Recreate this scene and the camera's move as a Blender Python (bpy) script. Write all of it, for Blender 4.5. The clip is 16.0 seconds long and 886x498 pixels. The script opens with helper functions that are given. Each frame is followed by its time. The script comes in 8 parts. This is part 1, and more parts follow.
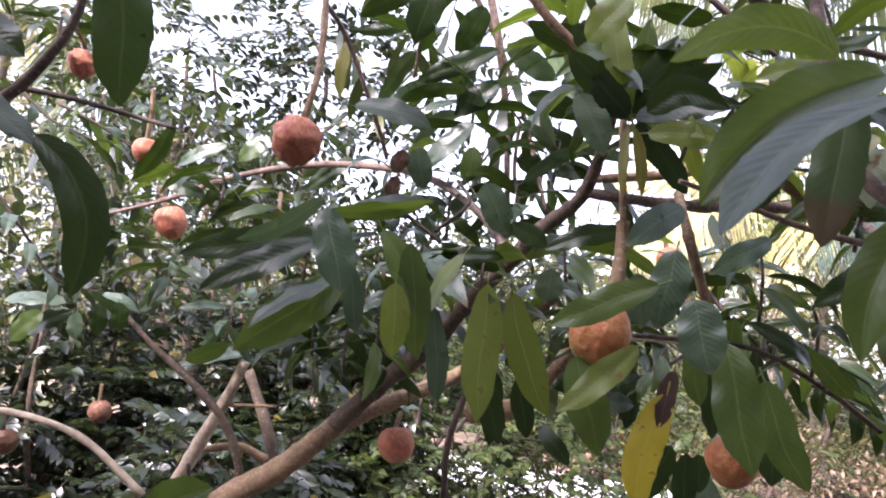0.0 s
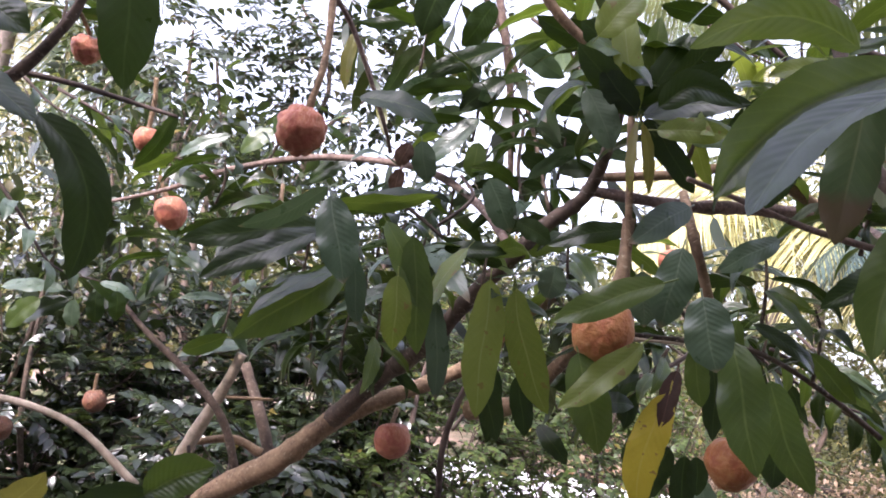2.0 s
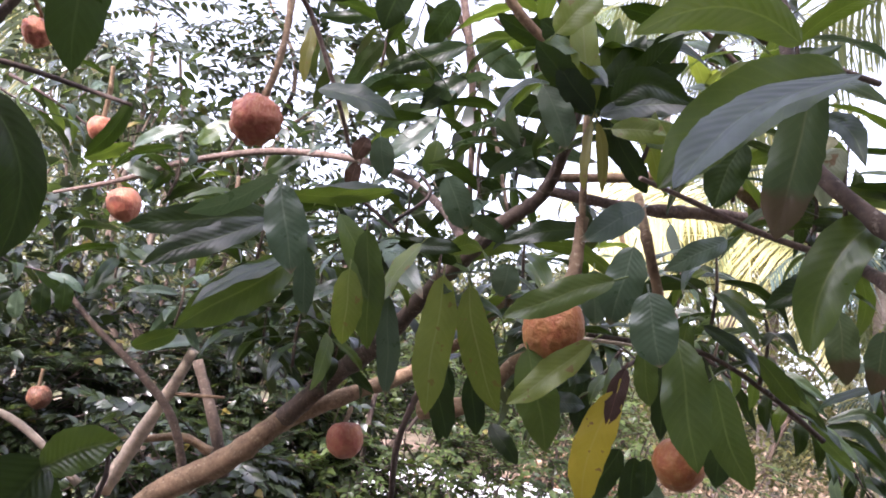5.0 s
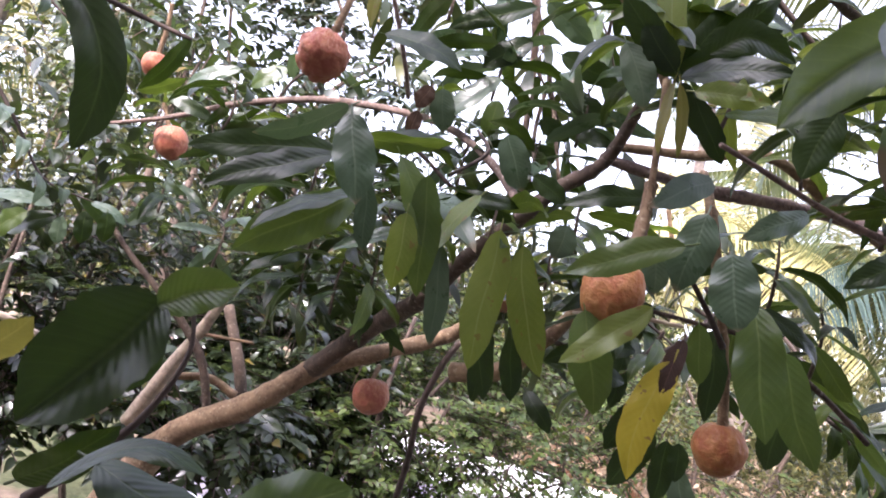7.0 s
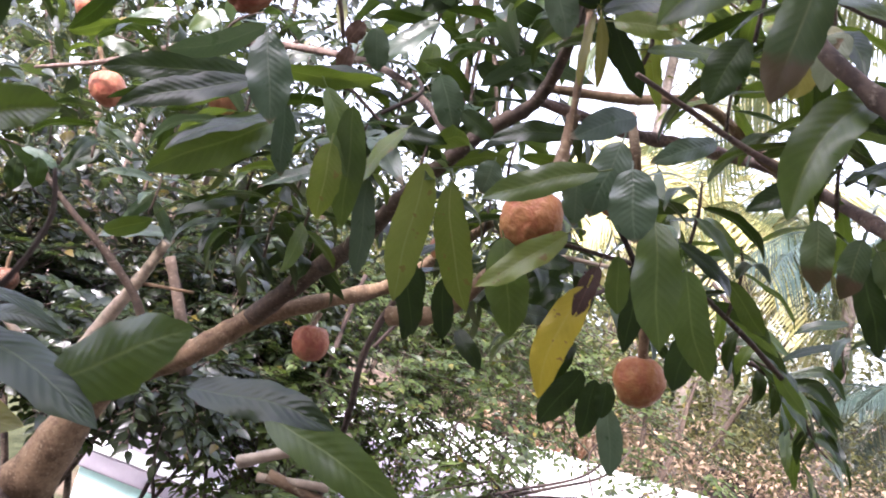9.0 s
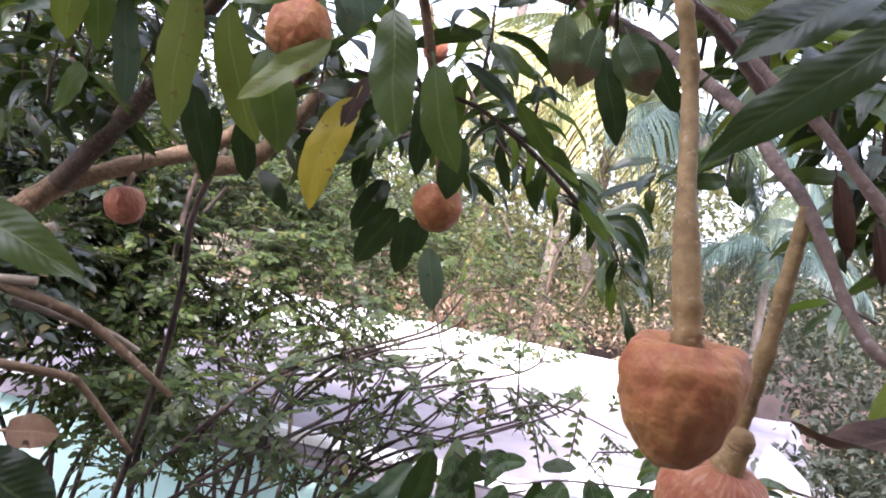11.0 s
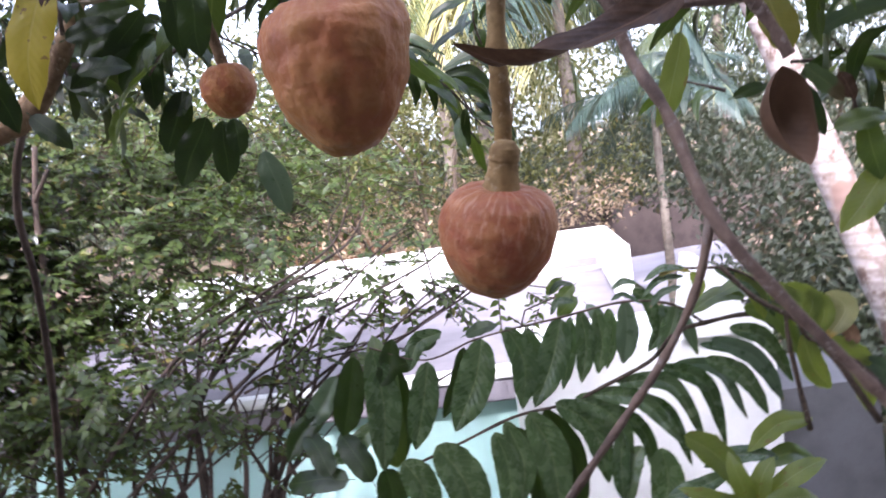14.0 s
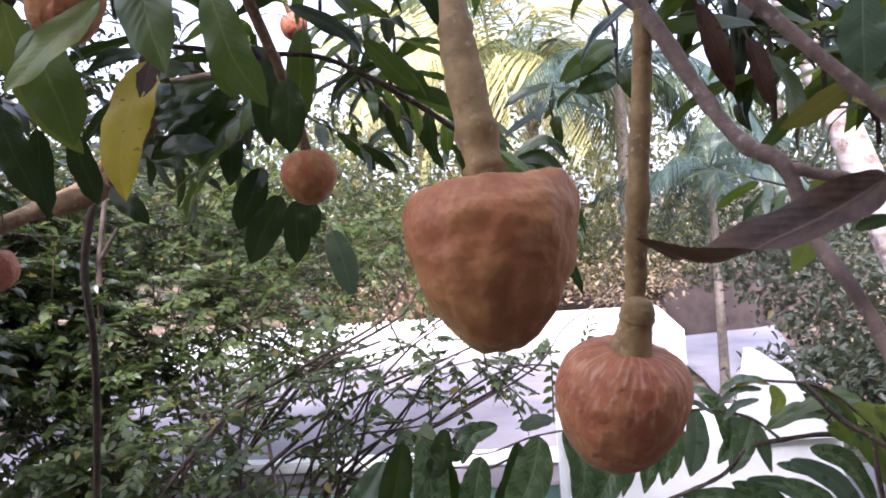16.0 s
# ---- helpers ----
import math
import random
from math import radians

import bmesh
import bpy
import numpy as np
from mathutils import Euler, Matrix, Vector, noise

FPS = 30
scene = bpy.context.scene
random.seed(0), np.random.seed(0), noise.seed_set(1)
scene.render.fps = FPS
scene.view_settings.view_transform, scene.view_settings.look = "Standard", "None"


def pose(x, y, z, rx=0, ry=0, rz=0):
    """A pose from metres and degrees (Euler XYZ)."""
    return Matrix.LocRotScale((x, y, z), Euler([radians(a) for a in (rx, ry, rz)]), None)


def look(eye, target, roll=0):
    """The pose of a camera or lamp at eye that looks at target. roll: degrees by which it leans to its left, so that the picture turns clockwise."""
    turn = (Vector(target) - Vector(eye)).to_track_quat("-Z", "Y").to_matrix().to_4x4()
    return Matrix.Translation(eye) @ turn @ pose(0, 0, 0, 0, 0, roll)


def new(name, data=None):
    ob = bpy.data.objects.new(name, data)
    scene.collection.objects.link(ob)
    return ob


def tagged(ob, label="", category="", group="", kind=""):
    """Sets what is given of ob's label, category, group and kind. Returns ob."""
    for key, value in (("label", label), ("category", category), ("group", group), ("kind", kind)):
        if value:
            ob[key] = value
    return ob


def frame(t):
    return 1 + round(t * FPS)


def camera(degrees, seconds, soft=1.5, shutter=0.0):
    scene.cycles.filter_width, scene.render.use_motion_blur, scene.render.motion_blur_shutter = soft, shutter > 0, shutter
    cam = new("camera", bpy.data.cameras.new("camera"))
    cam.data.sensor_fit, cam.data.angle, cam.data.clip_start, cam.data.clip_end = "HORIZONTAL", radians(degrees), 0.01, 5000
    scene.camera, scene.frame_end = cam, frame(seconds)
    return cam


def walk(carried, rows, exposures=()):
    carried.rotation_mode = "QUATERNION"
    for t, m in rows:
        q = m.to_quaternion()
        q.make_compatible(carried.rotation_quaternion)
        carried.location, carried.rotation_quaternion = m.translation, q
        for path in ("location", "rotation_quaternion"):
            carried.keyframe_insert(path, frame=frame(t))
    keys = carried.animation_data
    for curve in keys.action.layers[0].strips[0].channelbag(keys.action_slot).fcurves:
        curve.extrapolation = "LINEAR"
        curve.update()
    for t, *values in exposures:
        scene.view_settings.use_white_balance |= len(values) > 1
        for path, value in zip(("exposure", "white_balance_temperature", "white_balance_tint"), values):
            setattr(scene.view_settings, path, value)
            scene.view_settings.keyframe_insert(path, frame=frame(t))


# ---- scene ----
cam = camera(63.9, 16.0, soft=1.8, shutter=0.35)
PATH = [
    (0, (0.003, 0.001, 1.602), (0.001, 1.969, 1.956), 6.5),
    (0.5, (-0.013, -0.015, 1.617), (-0.063, 1.944, 2.02), 7.1),
    (1, (-0.013, -0.008, 1.614), (-0.038, 1.95, 2.018), 7.7),
    (1.5, (-0.012, 0.004, 1.604), (-0.028, 1.967, 1.983), 7.4),
    (2, (-0.004, 0.013, 1.592), (-0.001, 1.981, 1.947), 7.9),
    (2.5, (0.002, 0.018, 1.593), (0.012, 1.987, 1.94), 7.4),
    (3, (0.009, 0.023, 1.586), (0.035, 1.995, 1.914), 7.2),
    (3.5, (0.017, 0.027, 1.586), (0.077, 2.001, 1.904), 6.9),
    (4, (0.028, 0.03, 1.578), (0.111, 2.005, 1.882), 7.1),
    (4.2, (0.028, 0.024, 1.582), (0.113, 1.996, 1.902), 7.3),
    (6.3, (-0.028, 0.046, 1.558), (0.008, 2.004, 1.963), 14.1),
    (6.5, (-0.033, 0.057, 1.546), (-0.013, 2.022, 1.919), 14.9),
    (7, (-0.025, 0.064, 1.526), (0.02, 2.037, 1.846), 14.8),
    (7.5, (0.002, 0.06, 1.513), (0.091, 2.039, 1.791), 14.0),
    (8, (0.007, 0.049, 1.516), (0.105, 2.026, 1.803), 13.9),
    (8.2, (0.006, 0.051, 1.513), (0.105, 2.028, 1.798), 14.4),
    (10.3, (0.169, 0.065, 1.435), (0.615, 2.01, 1.574), 12.0),
    (10.5, (0.181, 0.059, 1.434), (0.684, 1.991, 1.537), 11.5),
    (11, (0.215, 0.042, 1.416), (0.782, 1.959, 1.445), 10.9),
    (11.5, (0.236, 0.011, 1.395), (0.858, 1.912, 1.383), 9.4),
    (12, (0.301, -0.02, 1.361), (1.065, 1.827, 1.288), 1.9),
    (12.5, (0.345, -0.009, 1.335), (1.183, 1.804, 1.244), 0.3),
    (13, (0.375, 0.025, 1.324), (1.237, 1.827, 1.221), 1.0),
    (13.5, (0.396, 0.042, 1.291), (1.261, 1.839, 1.141), -0.1),
    (14, (0.389, 0.057, 1.289), (1.164, 1.893, 1.127), -7.8),
    (14.5, (0.391, 0.097, 1.293), (1.095, 1.961, 1.124), -17.4),
    (15, (0.385, 0.124, 1.315), (1.082, 1.997, 1.236), -14.6),
    (15.5, (0.371, 0.133, 1.341), (1.04, 2.018, 1.329), -8.2),
    (16, (0.369, 0.13, 1.359), (1.046, 2.012, 1.381), -3.9),
]
# the camera opens up a little in the middle of the shot and cools its white slightly towards the end
LIGHTER = [(0.0, 2.47, 5980, 27), (0.5, 2.36, 5970, 27), (1.2, 2.29, 5950, 27), (4.0, 2.5, 5950, 27), (6.5, 2.4, 5950, 26), (7.2, 2.6, 6000, 26), (8.2, 2.75, 6000, 26), (10.3, 2.64, 5900, 25), (11.5, 2.63, 5850, 24), (13.0, 2.56, 5800, 23), (14.5, 2.41, 5700, 21), (16.0, 2.3, 5750, 23)]
walk(cam, [(t, look(eye, target, roll)) for t, eye, target, roll in PATH], exposures=LIGHTER)

# ---------------------------------------------------------------- light
SUN_ELEVATION, SUN_TURN = 40, 212
world = bpy.data.worlds.new("sky")
scene.world = world
world.use_nodes = True
wn = world.node_tree.nodes
sky = wn.new("ShaderNodeTexSky")
sky.sky_type = "NISHITA"
sky.sun_disc = False
sky.sun_elevation = radians(SUN_ELEVATION)
sky.sun_rotation = radians(SUN_TURN)
sky.dust_density = 5.0
sky.air_density = 1.0
# milky haze takes most of the blue out of the sky
haze = wn.new("ShaderNodeHueSaturation")
haze.inputs["Saturation"].default_value = 0.4
haze.inputs["Value"].default_value = 1.2
world.node_tree.links.new(sky.outputs[0], haze.inputs["Color"])
world.node_tree.links.new(haze.outputs[0], wn["Background"].inputs[0])
wn["Background"].inputs[1].default_value = 0.15
sun = new("sun", bpy.data.lights.new("sun", "SUN"))
sun.data.energy = 1.3
sun.data.angle = radians(2)
sun.data.color = (1.0, 0.93, 0.82)
# the sun stands where the sky's sun is
sun.matrix_world = look((0, 0, 20), (-math.sin(radians(SUN_TURN)) * 20 * math.cos(radians(SUN_ELEVATION)),
                                     -math.cos(radians(SUN_TURN)) * 20 * math.cos(radians(SUN_ELEVATION)),
                                     20 - 20 * math.sin(radians(SUN_ELEVATION))))


# ---------------------------------------------------------------- materials
class Mat:
    """A node material with a Principled shader and short ways to add nodes."""

    def __init__(self, name, rough=0.6, spec=0.4):
        self.m = bpy.data.materials.new(name)
        self.m.use_nodes = True
        self.t = self.m.node_tree
        self.b = self.t.nodes["Principled BSDF"]
        self.b.inputs["Roughness"].default_value = rough
        self.b.inputs["Specular IOR Level"].default_value = spec

    def n(self, kind, **values):
        node = self.t.nodes.new("ShaderNode" + kind)
        for key, v in values.items():
            if key == "op":
                node.operation = v
            elif key == "blend":
                node.data_type, node.blend_type = "RGBA", v
            elif key == "clamp":
                node.use_clamp = v
        return node

    def put(self, value, socket):
        if isinstance(value, bpy.types.NodeSocket):
            self.t.links.new(value, socket)
        elif isinstance(value, tuple) and len(value) == 3 and socket.type == "RGBA":
            socket.default_value = (*value, 1)
        else:
            socket.default_value = value

    def math(self, op, a, b=0.0, c=0.0):
        node = self.n("Math", op=op)
        for v, s in zip((a, b, c), node.inputs):
            self.put(v, s)
        return node.outputs[0]

    def mix(self, fac, a, b, blend="MIX"):
        node = self.n("Mix", blend=blend)
        self.put(fac, node.inputs[0]), self.put(a, node.inputs[6]), self.put(b, node.inputs[7])
        return node.outputs[2]

    def coords(self, which="Object"):
        return self.n("TexCoord").outputs[which]

    def noise(self, scale, detail=4.0, rough=0.55, vec=None):
        node = self.n("TexNoise")
        node.inputs["Scale"].default_value = scale
        node.inputs["Detail"].default_value = detail
        node.inputs["Roughness"].default_value = rough
        self.put(vec if vec is not None else self.coords(), node.inputs["Vector"])
        return node.outputs[0]

    def ramp(self, fac, low, high):
        node = self.n("MapRange")
        node.clamp = True
        self.put(fac, node.inputs[0])
        node.inputs[1].default_value, node.inputs[2].default_value = low, high
        return node.outputs[0]

    def bump(self, height, strength=0.3, distance=0.002):
        node = self.n("Bump")
        node.inputs["Strength"].default_value = strength
        node.inputs["Distance"].default_value = distance
        self.put(height, node.inputs["Height"])
        self.t.links.new(node.outputs[0], self.b.inputs["Normal"])

    def colour(self, c):
        self.put(c, self.b.inputs["Base Color"])

    def thin(self, c, share):
        """Lets light through, as a leaf does."""
        tr = self.n("BsdfTranslucent")
        self.put(c, tr.inputs[0])
        mx = self.n("MixShader")
        mx.inputs[0].default_value = share
        out = self.t.nodes["Material Output"]
        self.t.links.new(self.b.outputs[0], mx.inputs[1])
        self.t.links.new(tr.outputs[0], mx.inputs[2])
        self.t.links.new(mx.outputs[0], out.inputs[0])


def leaf_material(name, deep, pale, rib, through_light, rough=0.42, spots=0.0, spot_colour=(0.12, 0.06, 0.03), share=0.3, tip=None, spec=0.38, relief=1.0):
    """A broad leaf: UV x runs across (0.5 is the midrib), y from stalk to tip."""
    k = Mat(name, rough, spec)
    uv = k.n("SeparateXYZ")
    k.put(k.coords("UV"), uv.inputs[0])
    side = k.math("ABSOLUTE", k.math("SUBTRACT", uv.outputs[0], 0.5))
    # side veins: slanted lines that leave the midrib
    run = k.math("MULTIPLY_ADD", side, -0.36, uv.outputs[1])
    wave = k.math("SINE", k.math("MULTIPLY", run, 82.0))
    vein = k.ramp(wave, 0.8, 1.0)
    mid = k.ramp(side, 0.035, 0.012)
    ribs = k.math("MAXIMUM", mid, k.math("MULTIPLY", vein, 0.22 * relief))
    rnd = k.n("ObjectInfo").outputs["Random"]
    blotch = k.noise(28.0, 5.0)
    fine = k.noise(240.0, 3.0)
    c = k.mix(k.ramp(k.math("ADD", blotch, k.math("MULTIPLY", k.math("SUBTRACT", rnd, 0.5), 0.45)), 0.25, 0.8), deep, pale)
    c = k.mix(k.math("MULTIPLY", k.ramp(fine, 0.4, 0.75), 0.22), c, pale)
    c = k.mix(k.math("MULTIPLY", ribs, 0.75), c, rib)
    if spots:
        sp = k.ramp(k.noise(55.0, 2.0), 0.70 - 0.05 * spots, 0.72 - 0.05 * spots)
        c = k.mix(sp, c, spot_colour)
    if tip:
        edge = k.ramp(k.math("ADD", uv.outputs[1], k.math("MULTIPLY", blotch, 0.3)), tip[0], tip[0] + 0.08)
        c = k.mix(edge, c, tip[1])
    k.colour(c)
    quilt = k.math("MULTIPLY", k.math("MULTIPLY", wave, k.ramp(side, 0.5, 0.2)), 0.7 * relief)
    k.bump(k.math("MULTIPLY_ADD", blotch, 1.6, k.math("MULTIPLY_ADD", fine, 0.3, k.math("MULTIPLY_ADD", mid, -1.3, quilt))), 0.2 * relief, 0.0008)
    k.put(k.math("MULTIPLY_ADD", blotch, 0.34, rough - 0.19), k.b.inputs["Roughness"])
    k.thin(k.mix(0.75, c, through_light), share)
    return k.m


LEAF = {
    # shaded leaves: the crown's gloom is put into this near-black green
    "dark": leaf_material("leaf_shaded_green", (0.005, 0.012, 0.003), (0.018, 0.034, 0.007), (0.042, 0.06, 0.016), (0.08, 0.14, 0.008), 0.36, share=0.16, spec=0.36),
    "mid": leaf_material("leaf_green", (0.021, 0.043, 0.009), (0.055, 0.085, 0.017), (0.105, 0.135, 0.04), (0.19, 0.27, 0.02), 0.38, share=0.28, spec=0.5),
    "light": leaf_material("leaf_pale_green", (0.075, 0.105, 0.022), (0.135, 0.165, 0.040), (0.19, 0.21, 0.085), (0.30, 0.36, 0.03), 0.40, share=0.36, spots=0.5),
    # leaves that mirror the sky: the grey sheen is mixed into their green
    "grey": leaf_material("leaf_sky_sheen_green", (0.036, 0.062, 0.034), (0.068, 0.098, 0.058), (0.105, 0.135, 0.085), (0.12, 0.19, 0.05), 0.33, share=0.18, tip=(1.08, (0.20, 0.13, 0.08)), spec=0.5),
    "spray": leaf_material("leaf_ribbed_green", (0.027, 0.054, 0.019), (0.070, 0.108, 0.042), (0.14, 0.17, 0.08), (0.11, 0.19, 0.035), 0.29, share=0.16, spec=0.6, relief=2.0),
    "pale": leaf_material("leaf_pale_underside", (0.11, 0.13, 0.08), (0.18, 0.20, 0.13), (0.22, 0.235, 0.16), (0.2, 0.24, 0.08), 0.45, share=0.25, spots=0.3),
    "olive": leaf_material("leaf_olive", (0.070, 0.080, 0.013), (0.15, 0.130, 0.022), (0.17, 0.16, 0.045), (0.36, 0.31, 0.05), 0.45, share=0.32, spots=0.7),
    "yellow": leaf_material("leaf_yellow", (0.21, 0.175, 0.008), (0.32, 0.255, 0.016), (0.30, 0.25, 0.045), (0.45, 0.34, 0.025), 0.5, share=0.22, spots=0.7),
    "cream": leaf_material("leaf_cream_green", (0.19, 0.19, 0.095), (0.28, 0.27, 0.14), (0.33, 0.31, 0.17), (0.4, 0.38, 0.12), 0.5, share=0.3, tip=(1.0, (0.40, 0.22, 0.035)), spots=0.15),
    "tipped": leaf_material("leaf_brown_tipped", (0.030, 0.055, 0.02), (0.055, 0.08, 0.03), (0.10, 0.11, 0.05), (0.15, 0.2, 0.045), 0.45, share=0.22, tip=(0.78, (0.06, 0.028, 0.018))),
    "dry": leaf_material("leaf_dry_brown", (0.022, 0.012, 0.008), (0.155, 0.092, 0.060), (0.13, 0.08, 0.055), (0.22, 0.11, 0.05), 0.6, share=0.08, spots=0.2, spot_colour=(0.03, 0.016, 0.012), spec=0.15),
    "tan": leaf_material("leaf_dry_tan", (0.17, 0.10, 0.06), (0.33, 0.21, 0.13), (0.35, 0.23, 0.15), (0.3, 0.16, 0.07), 0.6, share=0.1, spots=0.7, spot_colour=(0.05, 0.025, 0.018), spec=0.15),
    "rust": leaf_material("leaf_dry_dark", (0.028, 0.015, 0.010), (0.07, 0.036, 0.023), (0.085, 0.043, 0.027), (0.16, 0.07, 0.03), 0.6, share=0.1, spots=0.6, spot_colour=(0.016, 0.009, 0.007), spec=0.15),
}


def bark_material(name, dark, light, scale=60.0, lichen=None, rough=0.8, bump=0.6):
    k = Mat(name, rough, 0.25)
    a, b = k.noise(scale, 6.0, 0.65), k.noise(scale * 0.2, 3.0)
    c = k.mix(k.ramp(k.math("MULTIPLY_ADD", a, 0.6, k.math("MULTIPLY", b, 0.5)), 0.42, 0.66), dark, light)
    if lichen:
        c = k.mix(k.ramp(k.noise(scale * 1.7, 3.0), 0.60, 0.68), c, lichen)
    k.colour(c)
    k.bump(a, bump, 0.004)
    return k.m


BARK = bark_material("bark_brown", (0.038, 0.027, 0.020), (0.111, 0.078, 0.056), 55, (0.187, 0.153, 0.119))
BARK_TAN = bark_material("bark_tan", (0.105, 0.066, 0.038), (0.245, 0.163, 0.095), 70, (0.31, 0.235, 0.155))
BARK_MAUVE = bark_material("bark_mauve", (0.085, 0.058, 0.048), (0.215, 0.150, 0.120), 80, (0.25, 0.20, 0.18))
BARK_DARK = bark_material("bark_dark", (0.03, 0.022, 0.018), (0.085, 0.06, 0.048), 40)
BARK_PALE = bark_material("bark_pale", (0.18, 0.14, 0.10), (0.42, 0.34, 0.25), 40)
STALK = bark_material("stalk_tan", (0.175, 0.108, 0.045), (0.33, 0.22, 0.098), 90, (0.33, 0.24, 0.14), 0.7, 0.35)


def fruit_material(name, rosy, tan, green, share_green=0.3, streaks=0.3):
    """Skin of a custard apple: rosy and tan patches, dents, and pale streaks that run down from the stalk."""
    k = Mat(name, 0.5, 0.25)
    xyz = k.n("SeparateXYZ")
    k.put(k.coords("Object"), xyz.inputs[0])
    big, small, fine = k.noise(26.0, 3.0), k.noise(85.0, 4.0, 0.6), k.noise(420.0, 2.0)
    dent = k.noise(78.0, 2.0, 0.5)
    c = k.mix(k.ramp(big, 0.36, 0.64), rosy, tan)
    # lower skin: greenish tint, with the shade underneath mixed into it
    low = k.ramp(k.math("MULTIPLY_ADD", big, 0.05, k.math("MULTIPLY", xyz.outputs[2], -1.0)), 0.028, 0.08)
    c = k.mix(k.math("MULTIPLY", low, share_green), c, green)
    c = k.mix(k.math("MULTIPLY", k.ramp(small, 0.48, 0.72), 0.35), c, (0.52, 0.27, 0.13))
    c = k.mix(k.math("MULTIPLY", k.ramp(dent, 0.52, 0.34), 0.35), c, (0.26, 0.075, 0.045))
    c = k.mix(k.math("MULTIPLY", k.ramp(fine, 0.62, 0.72), 0.35), c, (0.24, 0.10, 0.06))
    around = k.math("MULTIPLY", k.math("ARCTAN2", xyz.outputs[1], xyz.outputs[0]), 4.5)
    vec = k.n("CombineXYZ")
    k.put(around, vec.inputs[0])
    k.put(k.math("MULTIPLY", xyz.outputs[2], 38.0), vec.inputs[1])
    st = k.n("TexNoise")
    st.inputs["Scale"].default_value = 2.4
    st.inputs["Detail"].default_value = 4.0
    k.put(vec.outputs[0], st.inputs["Vector"])
    high = k.ramp(k.math("MULTIPLY_ADD", big, 0.03, xyz.outputs[2]), 0.0, 0.05)
    streak = k.math("MULTIPLY", k.ramp(st.outputs[0], 0.5, 0.66), k.math("MULTIPLY", high, streaks))
    c = k.mix(streak, c, (0.62, 0.38, 0.27))
    k.colour(c)
    k.bump(k.math("MULTIPLY_ADD", small, 0.5, k.math("MULTIPLY_ADD", dent, 1.6, k.math("MULTIPLY_ADD", streak, 0.25, k.math("MULTIPLY", fine, 0.10)))), 0.8, 0.003)
    k.b.inputs["Subsurface Weight"].default_value = 0.06
    k.b.inputs["Subsurface Radius"].default_value = (0.01, 0.005, 0.003)
    return k.m


FRUIT = fruit_material("fruit_skin_rosy", (0.31, 0.107, 0.040), (0.365, 0.163, 0.052), (0.19, 0.13, 0.038), 0.55, 0.12)
FRUIT_STREAKED = fruit_material("fruit_skin_streaked", (0.31, 0.100, 0.048), (0.355, 0.145, 0.056), (0.18, 0.135, 0.045), 0.85, 0.4)
FRUIT_PINK = fruit_material("fruit_skin_pink", (0.29, 0.084, 0.054), (0.35, 0.132, 0.070), (0.270, 0.180, 0.099), 0.15)
# whole skin darkened to put two fruits in the shade
FRUIT_SHADED = fruit_material("fruit_skin_shaded", (0.075, 0.032, 0.020), (0.10, 0.048, 0.027), (0.08, 0.055, 0.03), 0.2)
FRUIT_TAN = fruit_material("fruit_skin_tan", (0.360, 0.153, 0.077), (0.414, 0.216, 0.104), (0.297, 0.225, 0.099), 0.2)


def foliage_material(name, a, b, c3, light, rough=0.45, share=0.35, spec=0.36):
    """Small leaves by the thousand: each takes its own green."""
    k = Mat(name, rough, spec)
    r = k.n("NewGeometry").outputs["Random Per Island"]
    big = k.noise(1.3, 2.0)
    c = k.mix(k.ramp(k.math("MULTIPLY_ADD", big, 0.8, k.math("MULTIPLY", r, 0.55)), 0.3, 0.95), a, b)
    c = k.mix(k.ramp(r, 0.965, 0.985), c, c3)
    k.colour(c)
    k.thin(k.mix(0.6, c, light), share)
    return k.m


# near bushes: the deep shade they stand in is put into the green
FOLIAGE_NEAR = foliage_material("foliage_near_shaded", (0.0070, 0.0115, 0.0070), (0.028, 0.040, 0.0165), (0.099, 0.073, 0.016), (0.132, 0.194, 0.031), 0.27, 0.22, 0.75)
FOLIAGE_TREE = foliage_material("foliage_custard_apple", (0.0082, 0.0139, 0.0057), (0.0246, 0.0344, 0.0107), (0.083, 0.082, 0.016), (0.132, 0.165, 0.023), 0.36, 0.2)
FOLIAGE_GREEN = foliage_material("foliage_green", (0.011, 0.022, 0.007), (0.062, 0.088, 0.020), (0.13, 0.10, 0.02), (0.18, 0.26, 0.025), 0.40, 0.28)
# darkened copy for tall trees: shade and silhouette are in the colour
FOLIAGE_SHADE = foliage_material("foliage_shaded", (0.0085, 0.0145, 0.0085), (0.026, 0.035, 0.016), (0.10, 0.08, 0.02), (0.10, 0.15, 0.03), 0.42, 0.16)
# brightened copy for far trees: sunlight is put into the yellow green
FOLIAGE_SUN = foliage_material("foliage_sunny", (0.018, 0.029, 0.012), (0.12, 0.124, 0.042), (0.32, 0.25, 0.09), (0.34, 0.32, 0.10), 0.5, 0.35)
FOLIAGE_GREY = foliage_material("foliage_grey", (0.021, 0.029, 0.020), (0.048, 0.054, 0.037), (0.128, 0.102, 0.051), (0.153, 0.187, 0.076), 0.5, 0.25)
FOLIAGE_DRY = foliage_material("foliage_dry", (0.22, 0.15, 0.095), (0.48, 0.36, 0.25), (0.55, 0.45, 0.32), (0.5, 0.36, 0.2), 0.7, 0.25)
FROND = foliage_material("palm_green", (0.022, 0.042, 0.026), (0.10, 0.13, 0.06), (0.30, 0.26, 0.09), (0.40, 0.40, 0.12), 0.4, 0.35)
